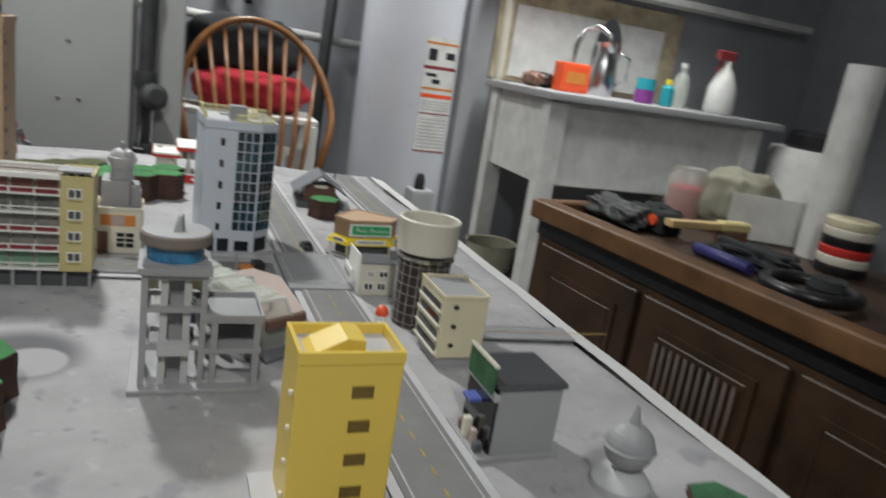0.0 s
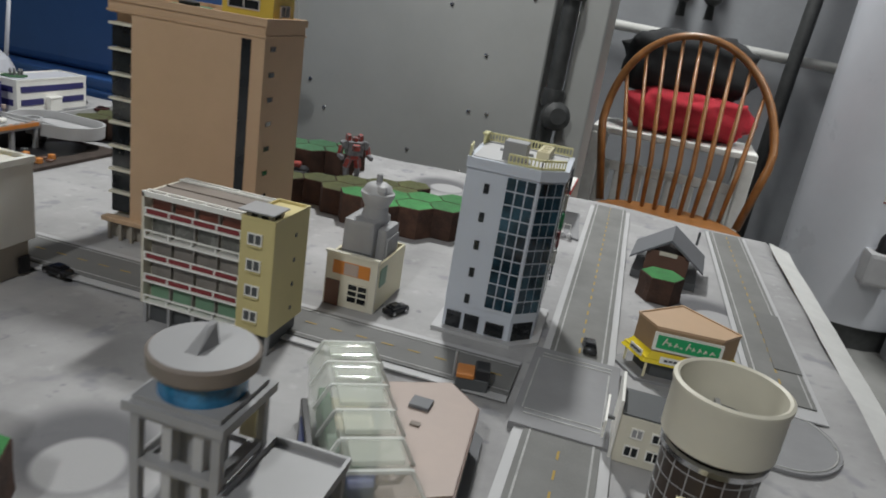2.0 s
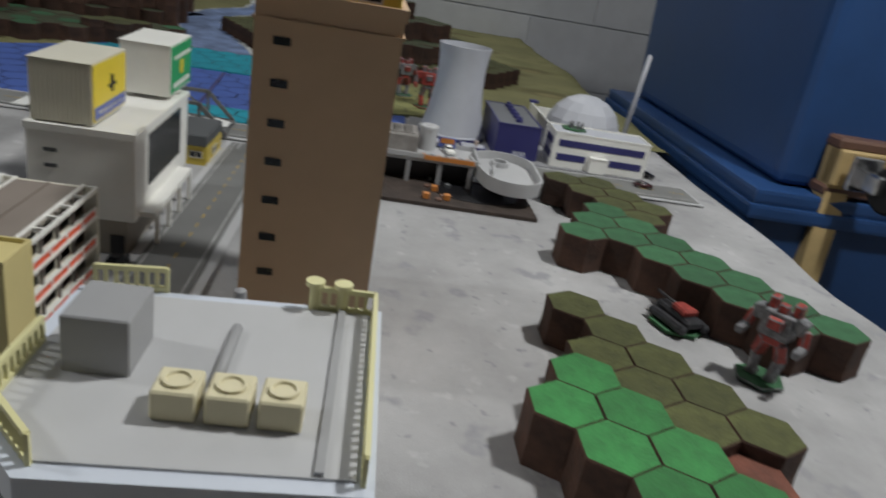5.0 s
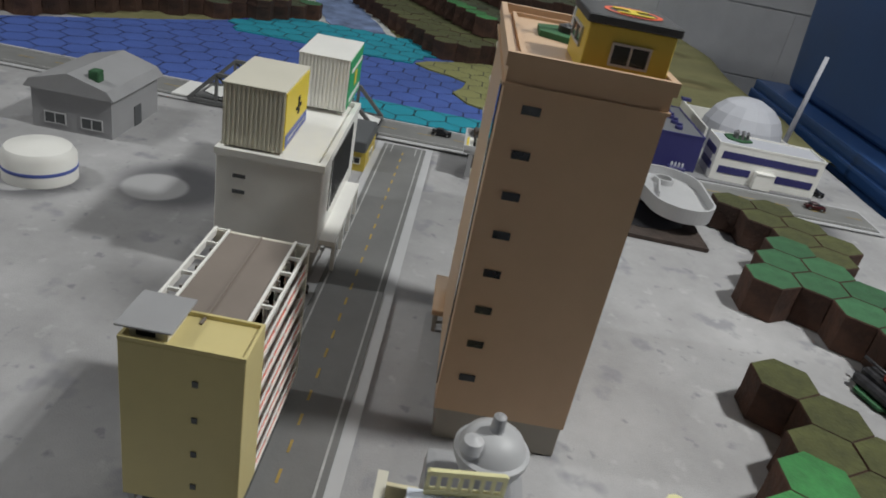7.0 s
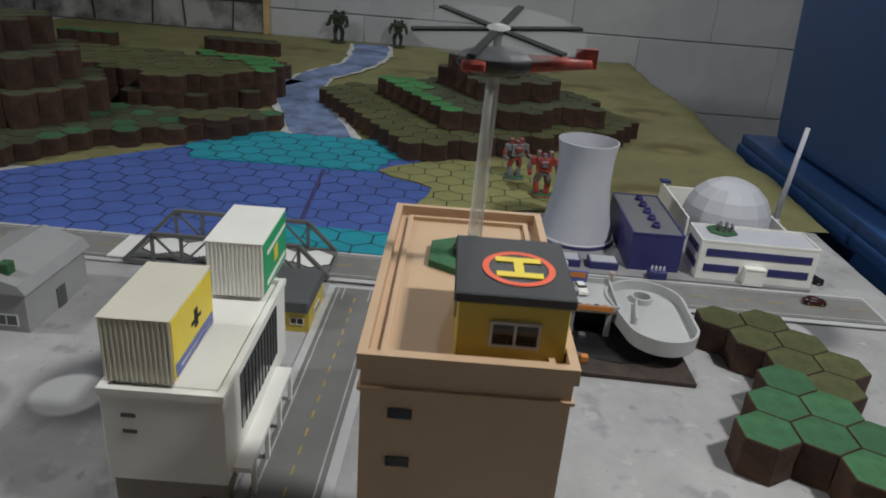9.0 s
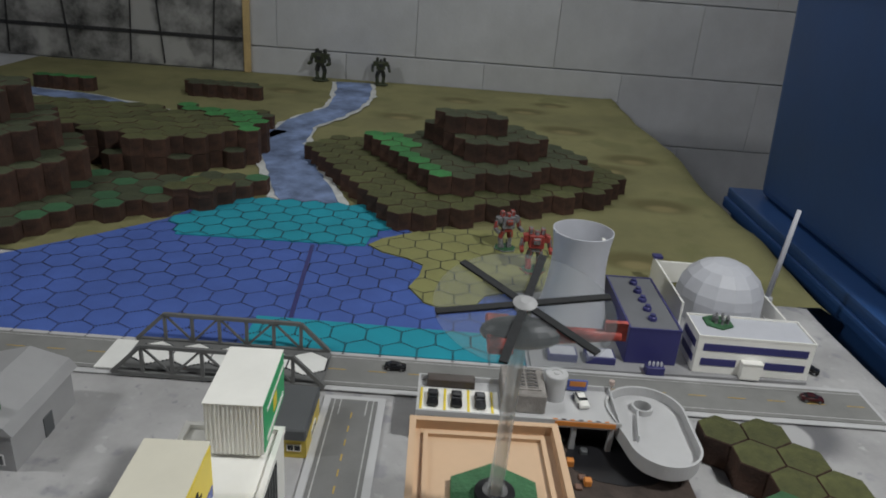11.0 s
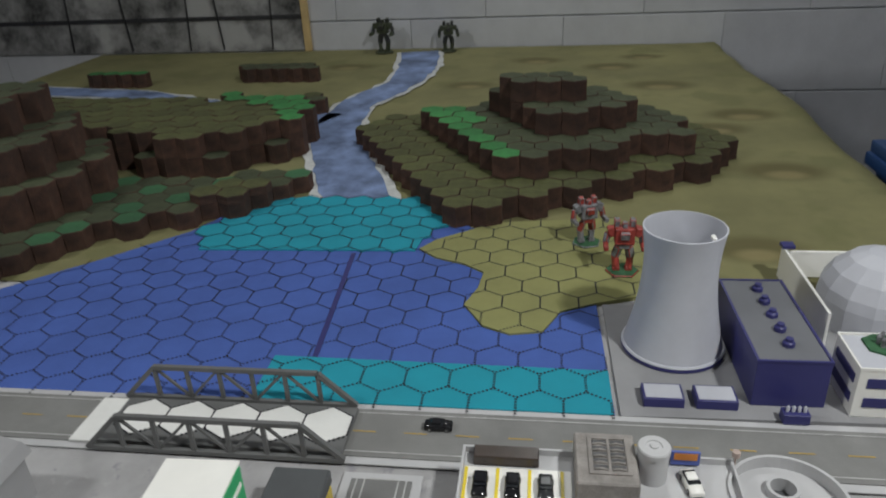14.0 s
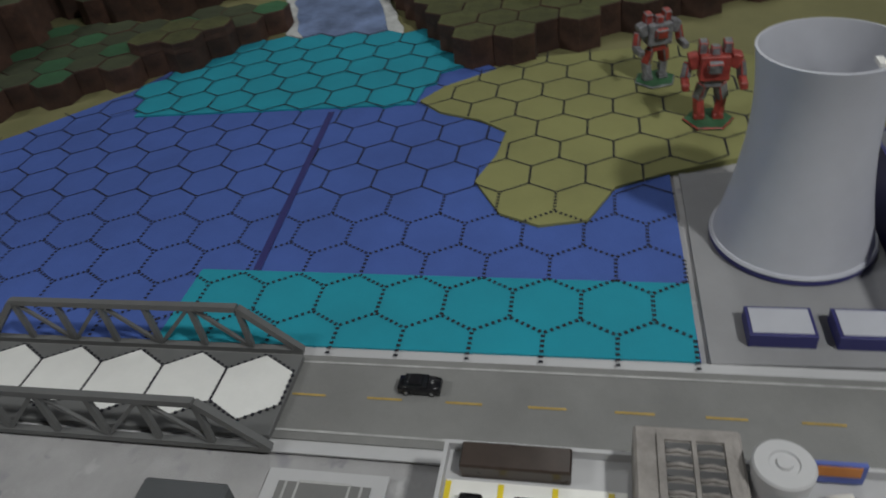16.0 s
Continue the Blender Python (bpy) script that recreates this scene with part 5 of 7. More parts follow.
st = thing("orange_stall", "orange dome topped stall on white legs", "stall", (0.461, 0.479, 0))
part("canopy", lathe([(0.0062, 0.016), (0.0062, 0.0185), (0.005, 0.022), (0.0025, 0.0245), (0.0003, 0.025)], 20), M_ORANGE, st)
for dx, dy in ((-0.005, -0.004), (0.005, -0.004), (-0.005, 0.004), (0.005, 0.004)):
    part("leg", bar(bmesh.new(), (dx * 1.2, dy * 1.2, 0), (dx * 0.8, dy * 0.8, 0.0165), 0.0009, 0.0009), M_WHITE, st)
part("counter", box(-0.0045, -0.0035, 0.0065, 0.0045, 0.0035, 0.0075), M_WHITE, st)

# white corner shop
ws = thing("white_corner_shop", "white plastic corner shop with a tilted sign", "shop building", (0.013, 0.013, 0))
part("wall", box(0.4485, 0.560, 0, 0.4885, 0.598, 0.034, 0.0004), M_IVORY, ws)
part("roof", box(0.4495, 0.561, 0.034, 0.4875, 0.597, 0.0352), M_DGREY, ws)
part("gable_board", box(0.4465, 0.557, 0, 0.4485, 0.600, 0.0455, 0.0003), M_WHITE, ws)
for x in (0.456, 0.470):
    window(ws, x, 0.5592, 0.007, x + 0.008, 0.5602, 0.0135, M_KGLASS, M_WHITE)
window(ws, 0.458, 0.5592, 0.021, 0.464, 0.5602, 0.0265, M_GREYP, M_WHITE)
window(ws, 0.471, 0.5592, 0.021, 0.479, 0.5602, 0.0265, M_KGLASS, M_WHITE)
part("sign_board", bar(bmesh.new(), (0.4405, 0.561, 0.020), (0.4405, 0.590, 0.024), 0.0015, 0.014), M_WHITE, ws, "white tilted sign board")
part("sign_bars", bar(bmesh.new(), (0.4394, 0.565, 0.0205), (0.4394, 0.586, 0.0235), 0.0006, 0.004), M_GREYP, ws)
part("bracket", bar(bmesh.new(), (0.441, 0.575, 0.022), (0.4475, 0.575, 0.022), 0.002, 0.002), M_DGREY, ws)

# round-roofed restaurant
rs = thing("tan_restaurant", "tan roofed restaurant with a yellow awning and green sign", "restaurant")
RP = [(0.482, 0.705), (0.533, 0.709), (0.548, 0.729), (0.503, 0.766), (0.467, 0.727)]
RC = (0.507, 0.728)
scl = lambda s: [(RC[0] + (x - RC[0]) * s, RC[1] + (y - RC[1]) * s) for x, y in RP]  # noqa: E731
part("ground_floor", prism(scl(0.9), 0, 0.019), M_DGREY, rs)
part("awning", prism(scl(1.16), 0.0185, 0.0205), M_YSIGN, rs, "yellow awning")
bm = bmesh.new()
lo, hi = [bm.verts.new((x, y, 0.0165)) for x, y in scl(1.22)], [bm.verts.new((x, y, 0.0255)) for x, y in scl(1.0)]
for k in range(5):
    bm.faces.new((lo[k], lo[(k + 1) % 5], hi[(k + 1) % 5], hi[k]))
part("awning_skirt", bm, M_YSIGN, rs)
part("upper_wall", prism(RP, 0.0205, 0.0455), mat("light_brown_wall", (0.36, 0.24, 0.14), 0.55), rs)
part("roof", prism(scl(1.02), 0.0455, 0.0468), M_TAN, rs, "tan flat roof")
bm = bmesh.new()
for k in range(5):
    a, b = scl(1.01)[k], scl(1.01)[(k + 1) % 5]
    bar(bm, (*a, 0.0472), (*b, 0.0472), 0.0012, 0.0012)
part("roof_rim", bm, M_TAN, rs)
SG = Vector((0.051, 0.004, 0)).normalized()
SN = Vector((SG.y, -SG.x, 0))
so = lambda a, out, z: Vector((0.482, 0.705, z)) + SG * a + SN * out  # noqa: E731
part("sign_frame", bar(bmesh.new(), so(-0.001, 0.0012, 0.0355), so(0.0525, 0.0012, 0.0355), 0.0025, 0.0150), M_WHITE, rs)
part("sign_board", bar(bmesh.new(), so(0.0015, 0.0028, 0.0358), so(0.0500, 0.0028, 0.0358), 0.0010, 0.0112), M_GSIGN, rs, "green sign board")
bm = bmesh.new()
for k, (w0, h0) in enumerate(((0.0052, 0.0062), (0.0026, 0.0030), (0.0030, 0.0036), (0.0016, 0.0012), (0.0036, 0.0060), (0.0022, 0.0030), (0.0026, 0.0036), (0.0022, 0.0030), (0.0040, 0.0030))):
    x = 0.0062 + k * 0.0046
    bar(bm, so(x, 0.0035, 0.0338), so(x + w0 * 0.5, 0.0035, 0.0338 + h0), 0.0005, 0.0011)
    bar(bm, so(x + w0 * 0.3, 0.0035, 0.0336 + h0 * 0.6), so(x + w0, 0.0035, 0.0338 + h0 * 0.3), 0.0005, 0.0009)
part("sign_bars", bm, M_IVORY, rs)
for k in range(5):
    x, y = scl(1.08)[k]
    part("awning_post", box(x - 0.001, y - 0.001, 0, x + 0.001, y + 0.001, 0.018), M_CREAM, rs)
for a, b, t in ((0, 1, (0.18, 0.86)), (4, 0, (0.30, 0.85)), (1, 2, (0.10, 0.85))):
    p, q = (Vector((*scl(1.125)[k], 0.0212)) for k in (a, b))
    face = Vector((q.y - p.y, p.x - q.x, 0)).normalized() * 0.0016
    part("awning_label", bar(bmesh.new(), p.lerp(q, t[0]) + face, p.lerp(q, t[1]) + face, 0.0008, 0.0056), M_WHITE, rs, "pale lettering strip")
    bm = bmesh.new()
    for k in range(9):
        u = t[0] + (t[1] - t[0]) * (0.08 + 0.095 * k)
        bar(bm, p.lerp(q, u) + face * 1.5, p.lerp(q, u + 0.05) + face * 1.5 + Vector((0, 0, 0.0004 * (k % 3))), 0.0004, 0.0018)
    part("lettering_bars", bm, M_DGREY, rs)
part("plot", prism(scl(1.35), 0, 0.0028), M_PLOT, rs)

# grey gabled hut
pv = thing("grey_gabled_hut", "dark grey gabled hut with a wide sloping roof", "hut", (0.500, 0.999, 0), -5)
part("base", box(-0.036, -0.042, 0, 0.036, 0.040, 0.009, 0.0006), M_DGREY, pv)
part("wall", box(-0.024, -0.028, 0.009, 0.024, 0.032, 0.030), M_BROWN, pv)
bm = bmesh.new()
pr = [(-0.041, 0.020), (0.0, 0.048), (0.041, 0.020), (0.041, 0.0225), (0.0, 0.0510), (-0.041, 0.0225)]
lo, hi = [bm.verts.new((x, -0.036, z)) for x, z in pr], [bm.verts.new((x, 0.038, z)) for x, z in pr]
bm.faces.new(lo)
bm.faces.new(list(reversed(hi)))
for k in range(6):
    bm.faces.new((lo[k], hi[k], hi[(k + 1) % 6], lo[(k + 1) % 6]))
part("roof", bm, M_SLATE, pv, "slate grey roof")
part("gable_board", prism([(-0.020, -0.030), (0.020, -0.030), (0.020, -0.0275), (-0.020, -0.0275)], 0.026, 0.034), M_BROWN, pv)
part("gable_sign", box(-0.010, -0.0325, 0.030, 0.010, -0.0300, 0.0345), M_IVORY, pv)
part("chimney", lathe([(0.0015, 0.036), (0.0015, 0.052)], 8, at=(0.028, 0.028, 0)), M_DGREY, pv)

# gas station
gp = thing("petrol_station", "white petrol station with red trimmed canopies", "petrol station")
part("forecourt", prism([(0.236, 1.088), (0.392, 1.048), (0.380, 1.182), (0.246, 1.190)], 0, 0.0032), M_PLOT, gp)
part("shop", box(0.258, 1.092, 0.003, 0.288, 1.156, 0.036, 0.0004), M_IVORY, gp)
part("shop_window", box(0.2875, 1.098, 0.008, 0.2890, 1.150, 0.031), M_KGLASS, gp)
part("shop_roof", box(0.2535, 1.0845, 0.036, 0.2935, 1.1645, 0.0405, 0.0004), M_WHITE, gp)
part("shop_roof_rim", rings_box(0.2530, 1.0840, 0.2940, 1.1650, 0.0405, 0.0435, 0.0022), M_WHITE, gp)
part("shop_roof_band", rings_box(0.2522, 1.0832, 0.2948, 1.1658, 0.0365, 0.0405, 0.0008), M_RED, gp, "red roof band")
part("roof_vent", box(0.2590, 1.150, 0.0405, 0.2660, 1.157, 0.0440), M_LGREY, gp)
part("canopy", box(0.2890, 1.0985, 0.0465, 0.3660, 1.1880, 0.0530, 0.0004), M_WHITE, gp, "white flat canopy")
part("canopy_band", rings_box(0.2882, 1.0977, 0.3668, 1.1888, 0.0460, 0.0516, 0.0008), M_RED, gp, "red canopy band")
part("canopy_lettering", box(0.328, 1.0968, 0.0474, 0.352, 1.0977, 0.0502), M_WHITE, gp, "pale sign bars")
for x in (0.306, 0.341):
    for y in (1.115, 1.166):
        part("column", box(x, y, 0.003, x + 0.0042, y + 0.0042, 0.0465), M_WHITE, gp)
        part("column_head", box(x - 0.003, y - 0.003, 0.0405, x + 0.0072, y + 0.0072, 0.0440, 0.0005), M_LGREY, gp)
    part("pump_island", box(x - 0.003, 1.122, 0.003, x + 0.007, 1.163, 0.0050, 0.0006), M_LGREY, gp)
    for y in (1.128, 1.146):
        part("pump", box(x - 0.001, y, 0.005, x + 0.005, y + 0.009, 0.0195, 0.0008), M_IVORY, gp)
part("wash_box", box(0.2460, 1.0700, 0.003, 0.2590, 1.0900, 0.0180, 0.0003), M_DGREY, gp)
part("wash_box_roof", box(0.2450, 1.0670, 0.0180, 0.2600, 1.0910, 0.0215, 0.0003), M_WHITE, gp)
part("wash_box_band", rings_box(0.2446, 1.0666, 0.2604, 1.0914, 0.0182, 0.0202, 0.0006), M_RED, gp)
WA, WB = Vector((0.232, 1.0865, 0.0)), Vector((0.345, 1.0540, 0.0))
up = Vector((0, 0, 0.0085))
WN = Vector((WB.y - WA.y, WA.x - WB.x, 0)).normalized()
part("side_wall", bar(bmesh.new(), WA + up, WB + up, 0.002, 0.014), M_LGREY, gp)
part("wall_coping", bar(bmesh.new(), WA + up * 1.88, WB + up * 1.88, 0.0028, 0.0014), M_WHITE, gp)
part("side_banner", bar(bmesh.new(), WA.lerp(WB, 0.45) + up + WN * 0.0014, WB + up + WN * 0.0014, 0.0012, 0.0120), M_RED, gp, "red banner wall")
part("banner_lettering", bar(bmesh.new(), WA.lerp(WB, 0.70) + up * 1.05 + WN * 0.0022, WA.lerp(WB, 0.92) + up * 1.05 + WN * 0.0022, 0.0008, 0.0036), M_WHITE, gp)
for k in range(4):
    p = WA.lerp(WB, 1.05 + 0.085 * k)
    part("bollard", lathe([(0.0032, 0.003), (0.0032, 0.0085), (0.001, 0.0095)], 10, at=(p.x, p.y, 0)), M_LGREY, gp)
for k in range(3):
    p = WA.lerp(WB, 1.02 + 0.10 * k)
    bm = bmesh.new()
    for a, b in (((0, 0.003), (0, 0.019)), ((0.009, 0.003), (0.009, 0.019)), ((0, 0.0185), (0.009, 0.0185))):
        bar(bm, (p.x + a[0], p.y + 0.005, a[1]), (p.x + b[0], p.y + 0.005, b[1]), 0.0008, 0.0008)
    part("frame_stand", bm, M_WHITE, gp)
for k in range(4):
    part("flag_pole", lathe([(0.0006, 0.003), (0.0006, 0.036)], 6, at=(0.258 + k * 0.007, 1.0815 - k * 0.0020, 0)), M_WHITE, gp)

# brown pentagon hall with clear greenhouse beside it
ph = thing("brown_hall", "pinkish brown roofed hall with dark glazed sides", "hall")
BP = [(0.350, 0.428), (0.384, 0.450), (0.376, 0.540), (0.352, 0.562), (0.312, 0.540)]
BC = (0.357, 0.500)
scb = lambda s: [(BC[0] + (x - BC[0]) * s, BC[1] + (y - BC[1]) * s) for x, y in BP]  # noqa: E731
part("wall", prism(scb(0.92), 0, 0.022), M_KGLASS, ph)
part("fascia", prism(scb(1.02), 0.021, 0.0285), M_BROWN, ph, "brown fascia")
part("roof", prism(scb(0.97), 0.0285, 0.0300), M_PINK, ph, "pinkish flat roof")
part("roof_vent", box(0.336, 0.518, 0.030, 0.349, 0.530, 0.0325, 0.0004), M_SLATE, ph)
part("roof_hatch", box(0.343, 0.500, 0.030, 0.349, 0.504, 0.0312), M_ROOFB, ph)
for k in range(5):
    a, b = scb(0.94)[k], scb(0.94)[(k + 1) % 5]
    for q in (0.25, 0.5, 0.75):
        part("mullion", box(-0.0006, -0.0006, 0, 0.0006, 0.0006, 0.021), M_BROWN, ph).location = (a[0] + (b[0] - a[0]) * q, a[1] + (b[1] - a[1]) * q, 0)
part("plot", prism(scb(1.25), 0, 0.0026), M_SLATE, ph)
part("sign_panel", prism([(0.319, 0.436), (0.345, 0.436), (0.345, 0.444), (0.319, 0.444)], 0.0026, 0.012), M_BLACK, ph, "black shop counter with a yellow mark")
part("sign_mark", prism([(0.333, 0.4352), (0.337, 0.4352), (0.337, 0.4362), (0.333, 0.4362)], 0.005, 0.009), M_YSIGN, ph)

cg = thing("clear_arcade_roof", "clear plastic arcade roof box with moulded ribs", "arcade roof", (0.316, 0.488, 0.0), 30)
bm = bmesh.new()
pr = [(-0.022, 0.002), (0.022, 0.002), (0.024, 0.030), (0.016, 0.046), (-0.016, 0.046), (-0.024, 0.030)]
lo, hi = [bm.verts.new((x, -0.066, z)) for x, z in pr], [bm.verts.new((x, 0.066, z)) for x, z in pr]
bm.faces.new(lo)
bm.faces.new(list(reversed(hi)))
for k in range(6):
    bm.faces.new((lo[k], hi[k], hi[(k + 1) % 6], lo[(k + 1) % 6]))
part("shell", bm, M_CLEAR2, cg)
for k in range(6):
    y = -0.066 + k * 0.0264
    bm = bmesh.new()
    for (xa, za), (xb, zb) in zip(pr[1:], pr[2:]):
        bar(bm, (xa * 1.02, y, za), (xb * 1.02, y, zb + 0.0004), 0.002, 0.002)
    part("rib", bm, M_RIBC, cg)
for k in range(5):
    y = -0.066 + k * 0.0264
    part("roof_plate", bev(bx(bmesh.new(), -0.0135, y + 0.004, 0.0462, 0.0135, y + 0.0225, 0.0495), 0.0014, 2), M_CLEAR2, cg)
part("dark_side_wall", box(-0.031, -0.052, 0.0, -0.027, 0.026, 0.030, 0.0005), M_BLACK, cg)
part("blue_panel", box(-0.0318, -0.010, 0.008, -0.0308, 0.012, 0.026), M_BSIGN, cg)
part("floor_green", box(-0.020, -0.05, 0.002, 0.004, 0.0, 0.006), M_HMID, cg)
part("stall_blue", box(-0.010, -0.046, 0.006, 0.012, -0.030, 0.020, 0.001), M_BSIGN, cg)
part("stall_cream", box(-0.016, 0.004, 0.004, 0.012, 0.040, 0.022, 0.001), M_CREAM, cg)
part("stall_back", box(-0.019, -0.02, 0.004, -0.012, 0.045, 0.026, 0.001), M_SEA, cg)

mk = thing("market_stall", "small orange and black market stall", "stall", (0.357, 0.612, 0), 10)
part("counter", box(-0.012, -0.008, 0, 0.012, 0.008, 0.012, 0.0006), M_DGREY, mk)
part("awning", box(-0.012, -0.009, 0.012, 0.001, 0.008, 0.0155, 0.0006), M_OSIGN, mk, "orange awning")
part("back_board", box(0.001, -0.008, 0.012, 0.012, 0.008, 0.020, 0.0006), M_BLACK, mk)
part("post", lathe([(0.0012, 0), (0.0012, 0.026)], 6, at=(-0.014, 0.006, 0)), M_GREYP, mk)

# round headed grey monument by the mat's edge
rm = thing("round_monument", "grey plastic ball monument with a pointed cap", "monument", (0.553, 0.219, 0))
part("base", lathe([(0.020, 0), (0.020, 0.006), (0.015, 0.012), (0.007, 0.016)], 24), M_LGREY, rm)
bm = bmesh.new()
bmesh.ops.create_uvsphere(bm, u_segments=24, v_segments=14, radius=0.0165, matrix=Matrix.Translation((0, 0, 0.031)))
part("ball", bm, M_GREYP, rm)
part("ball_rim", lathe([(0.0168, 0.030), (0.0178, 0.031), (0.0168, 0.0325)], 24), M_GREYP, rm)
part("spike", lathe([(0.0045, 0.044), (0.001, 0.060)], 10), M_GREYP, rm)
hill("small green hex base by the mat edge", [(0.610, 0.188, 0.0005, 0.006, M_HMID)], 0.04, "hex_base")


# ---- bridge ----
br = thing("truss_bridge", "grey printed truss bridge with a white hex deck", "bridge")
TZ = 0.0405
part("deck", box(-0.446, 0.372, 0.0046, -0.386, 0.597, 0.0085, 0.0004), M_BRIDGE, br)
for sx, (ya, yb) in ((-0.452, (0.366, 0.594)), (-0.380, (0.368, 0.600))):
    bm = bmesh.new()
    n = 6
    yt0, yt1 = ya + 0.034, yb - 0.034
    bar(bm, (sx, ya, 0.006), (sx, yb, 0.006), 0.004, 0.004)
    bar(bm, (sx, yt0, TZ), (sx, yt1, TZ), 0.0042, 0.0042)
    bar(bm, (sx, ya, 0.006), (sx, yt0, TZ), 0.0042, 0.0042)
    bar(bm, (sx, yb, 0.006), (sx, yt1, TZ), 0.0042, 0.0042)
    part("truss_frame", bm, M_BRIDGE, br)
    for k in range(n):
        y = yt0 + (yt1 - yt0) * k / (n - 1)
        part("truss_post", bar(bmesh.new(), (sx, y, 0.006), (sx, y, TZ), 0.0028, 0.0036), M_BRIDGE, br)
        if k < n - 1:
            y2 = yt0 + (yt1 - yt0) * (k + 1) / (n - 1)
            a, b = ((y, TZ), (y2, 0.007)) if k % 2 == 0 else ((y, 0.007), (y2, TZ))
            part("truss_brace", bar(bmesh.new(), (sx, *a), (sx, *b), 0.002, 0.0024), M_BRIDGE, br)
for k in range(5):
    part("deck_hex", prism(hexagon((-0.419, 0.574 - k * HP), R6 * 0.96), 0.0088, 0.0096), M_SNOW, br, "white paper hex")
    bm = bmesh.new()
    pts = hexagon((-0.419, 0.574 - k * HP), R6)
    for q in range(6):
        a, b = Vector((*pts[q], 0.0095)), Vector((*pts[(q + 1) % 6], 0.0095))
        for s in range(6):
            p = a.lerp(b, (s + 0.3) / 6)
            bx(bm, p.x - 0.0008, p.y - 0.0008, 0.0088, p.x + 0.0008, p.y + 0.0008, 0.0098)
    part("hex_outline", bm, M_INK, br)
part("approach_slope", prism([(-0.446, 0.345), (-0.386, 0.345), (-0.386, 0.371), (-0.446, 0.371)], 0.0046, 0.0065), M_SNOW, br)

# ---- power plant ----
pp = whole("plant_plot", prism([(-0.655, 0.833), (-0.458, 0.835), (-0.462, 1.0), (-0.465, 1.17), (-0.66, 1.17)][::-1], 0, 0.0036), M_PLOT, "grey card ground of the power plant", "ground card", "structure")
ct = thing("cooling_tower", "pale grey cooling tower with a flared open top", "cooling tower", (-0.575, 0.897, 0.0036))
ct.scale = (1, 1, 1.04)
prof = []
for k in range(17):
    z = 0.125 * k / 16
    t = (z - 0.088) / 0.088
    prof.append((0.0355 * math.sqrt(1 + 0.95 * t * t * (1.0 if z < 0.088 else 1.3)), z + 0.004))
prof += [(prof[-1][0] - 0.0016, 0.1292), (prof[-1][0] - 0.0022, 0.126), (0.033, 0.088), (0.040, 0.03), (0.001, 0.02)]
part("shell", lathe(prof, 64), M_CTOWER, ct)
part("foot_ring", lathe([(0.0500, 0.0), (0.0510, 0.002), (0.0500, 0.0045)], 48), M_NAVY, ct, "dark vented foot ring")
part("inner_ladder", box(-0.006, 0.026, 0.116, 0.004, 0.030, 0.1185), M_WHITE, ct)
part("lip", lathe([(0.0502, 0.0038), (0.0512, 0.0052), (0.0500, 0.0068)], 64), M_CTOWER, ct)
th = thing("turbine_hall", "navy blue turbine hall with a grey roof", "industrial building", (-0.4810, 0.9510, 0.0036), 0.5)
part("wall", box(-0.150, 0, 0, 0, 0.063, 0.0475, 0.0005), M_NAVY, th)
part("roof", box(-0.149, 0.002, 0.0475, -0.001, 0.061, 0.0482), M_SLATE, th, "dark grey flat roof")
part("roof_edge", rings_box(-0.1505, -0.0005, 0.0005, 0.0635, 0.0470, 0.0492, 0.0022), M_NAVY, th)
for k in range(5):
    part("roof_fan", lathe([(0.0055, 0.0482), (0.0055, 0.052), (0.0035, 0.0535), (0.0035, 0.056)], 12, at=(-0.026 - k * 0.0255, 0.033, 0)), M_NAVY, th)
for k in range(2):
    tr = thing("transformer_tray", "low navy tray with a pale ribbed top", "transformer", (-0.484, 0.856 + k * 0.0465, 0.0036), 0, "transformer trays")
    part("tray", box(-0.012, 0, 0, 0.012, 0.036, 0.0095, 0.0004), M_NAVY, tr)
    part("top", box(-0.010, 0.002, 0.0090, 0.010, 0.034, 0.0100), M_CTOWER, tr)
tr = thing("switch_box", "small navy switch box with four pale insulators", "switchgear", (-0.462, 0.972, 0.0036))
part("body", box(-0.006, 0, 0, 0.006, 0.022, 0.010, 0.0004), M_NAVY, tr)
for k in range(4):
    part("insulator", lathe([(0.0016, 0.010), (0.0016, 0.0145), (0.0006, 0.016)], 8, at=(0, 0.004 + k * 0.0048, 0)), M_CTOWER, tr)
of = thing("plant_office", "white two-storey plant office with navy window bands", "office building", (-0.4715, 1.0315, 0.0036), -1)
of.scale = (0.86, 0.965, 1.0)
part("wall", box(-0.066, 0, 0, 0, 0.145, 0.0485, 0.0005), M_WHITE, of)
part("parapet", rings_box(-0.0665, -0.0005, 0.0005, 0.1455, 0.0485, 0.0512, 0.0016), M_WHITE, of)
part("roof", box(-0.0645, 0.0015, 0.0482, -0.0015, 0.1435, 0.0490), M_CTOWER, of)
for z, runs in ((0.031, ((0.008, 0.138),)), (0.011, ((0.008, 0.052), (0.088, 0.138)))):
    for a, b in runs:
        part("window_band", box(-0.0004, a, z, 0.0008, b, z + 0.0095), M_NAVY, of)
    part("window_band", box(-0.058, -0.0008, z, -0.008, 0.0004, z + 0.0095), M_NAVY, of)
part("porch", rings_box(0.0, 0.058, 0.010, 0.082, 0.0, 0.020, 0.002), M_WHITE, of)
part("porch_roof", box(0.0, 0.057, 0.020, 0.011, 0.083, 0.0225, 0.0004), M_WHITE, of)
part("doorway", box(-0.0004, 0.062, 0, 0.0009, 0.078, 0.018), M_KGLASS, of)
sp = thing("infantry_base", "green hex base with tiny grey soldiers' gear", "miniature", (-0.510, 1.066, 0.0525))
part("base", prism(hexagon((0, 0), 0.019), 0, 0.0022), M_HMID, sp)
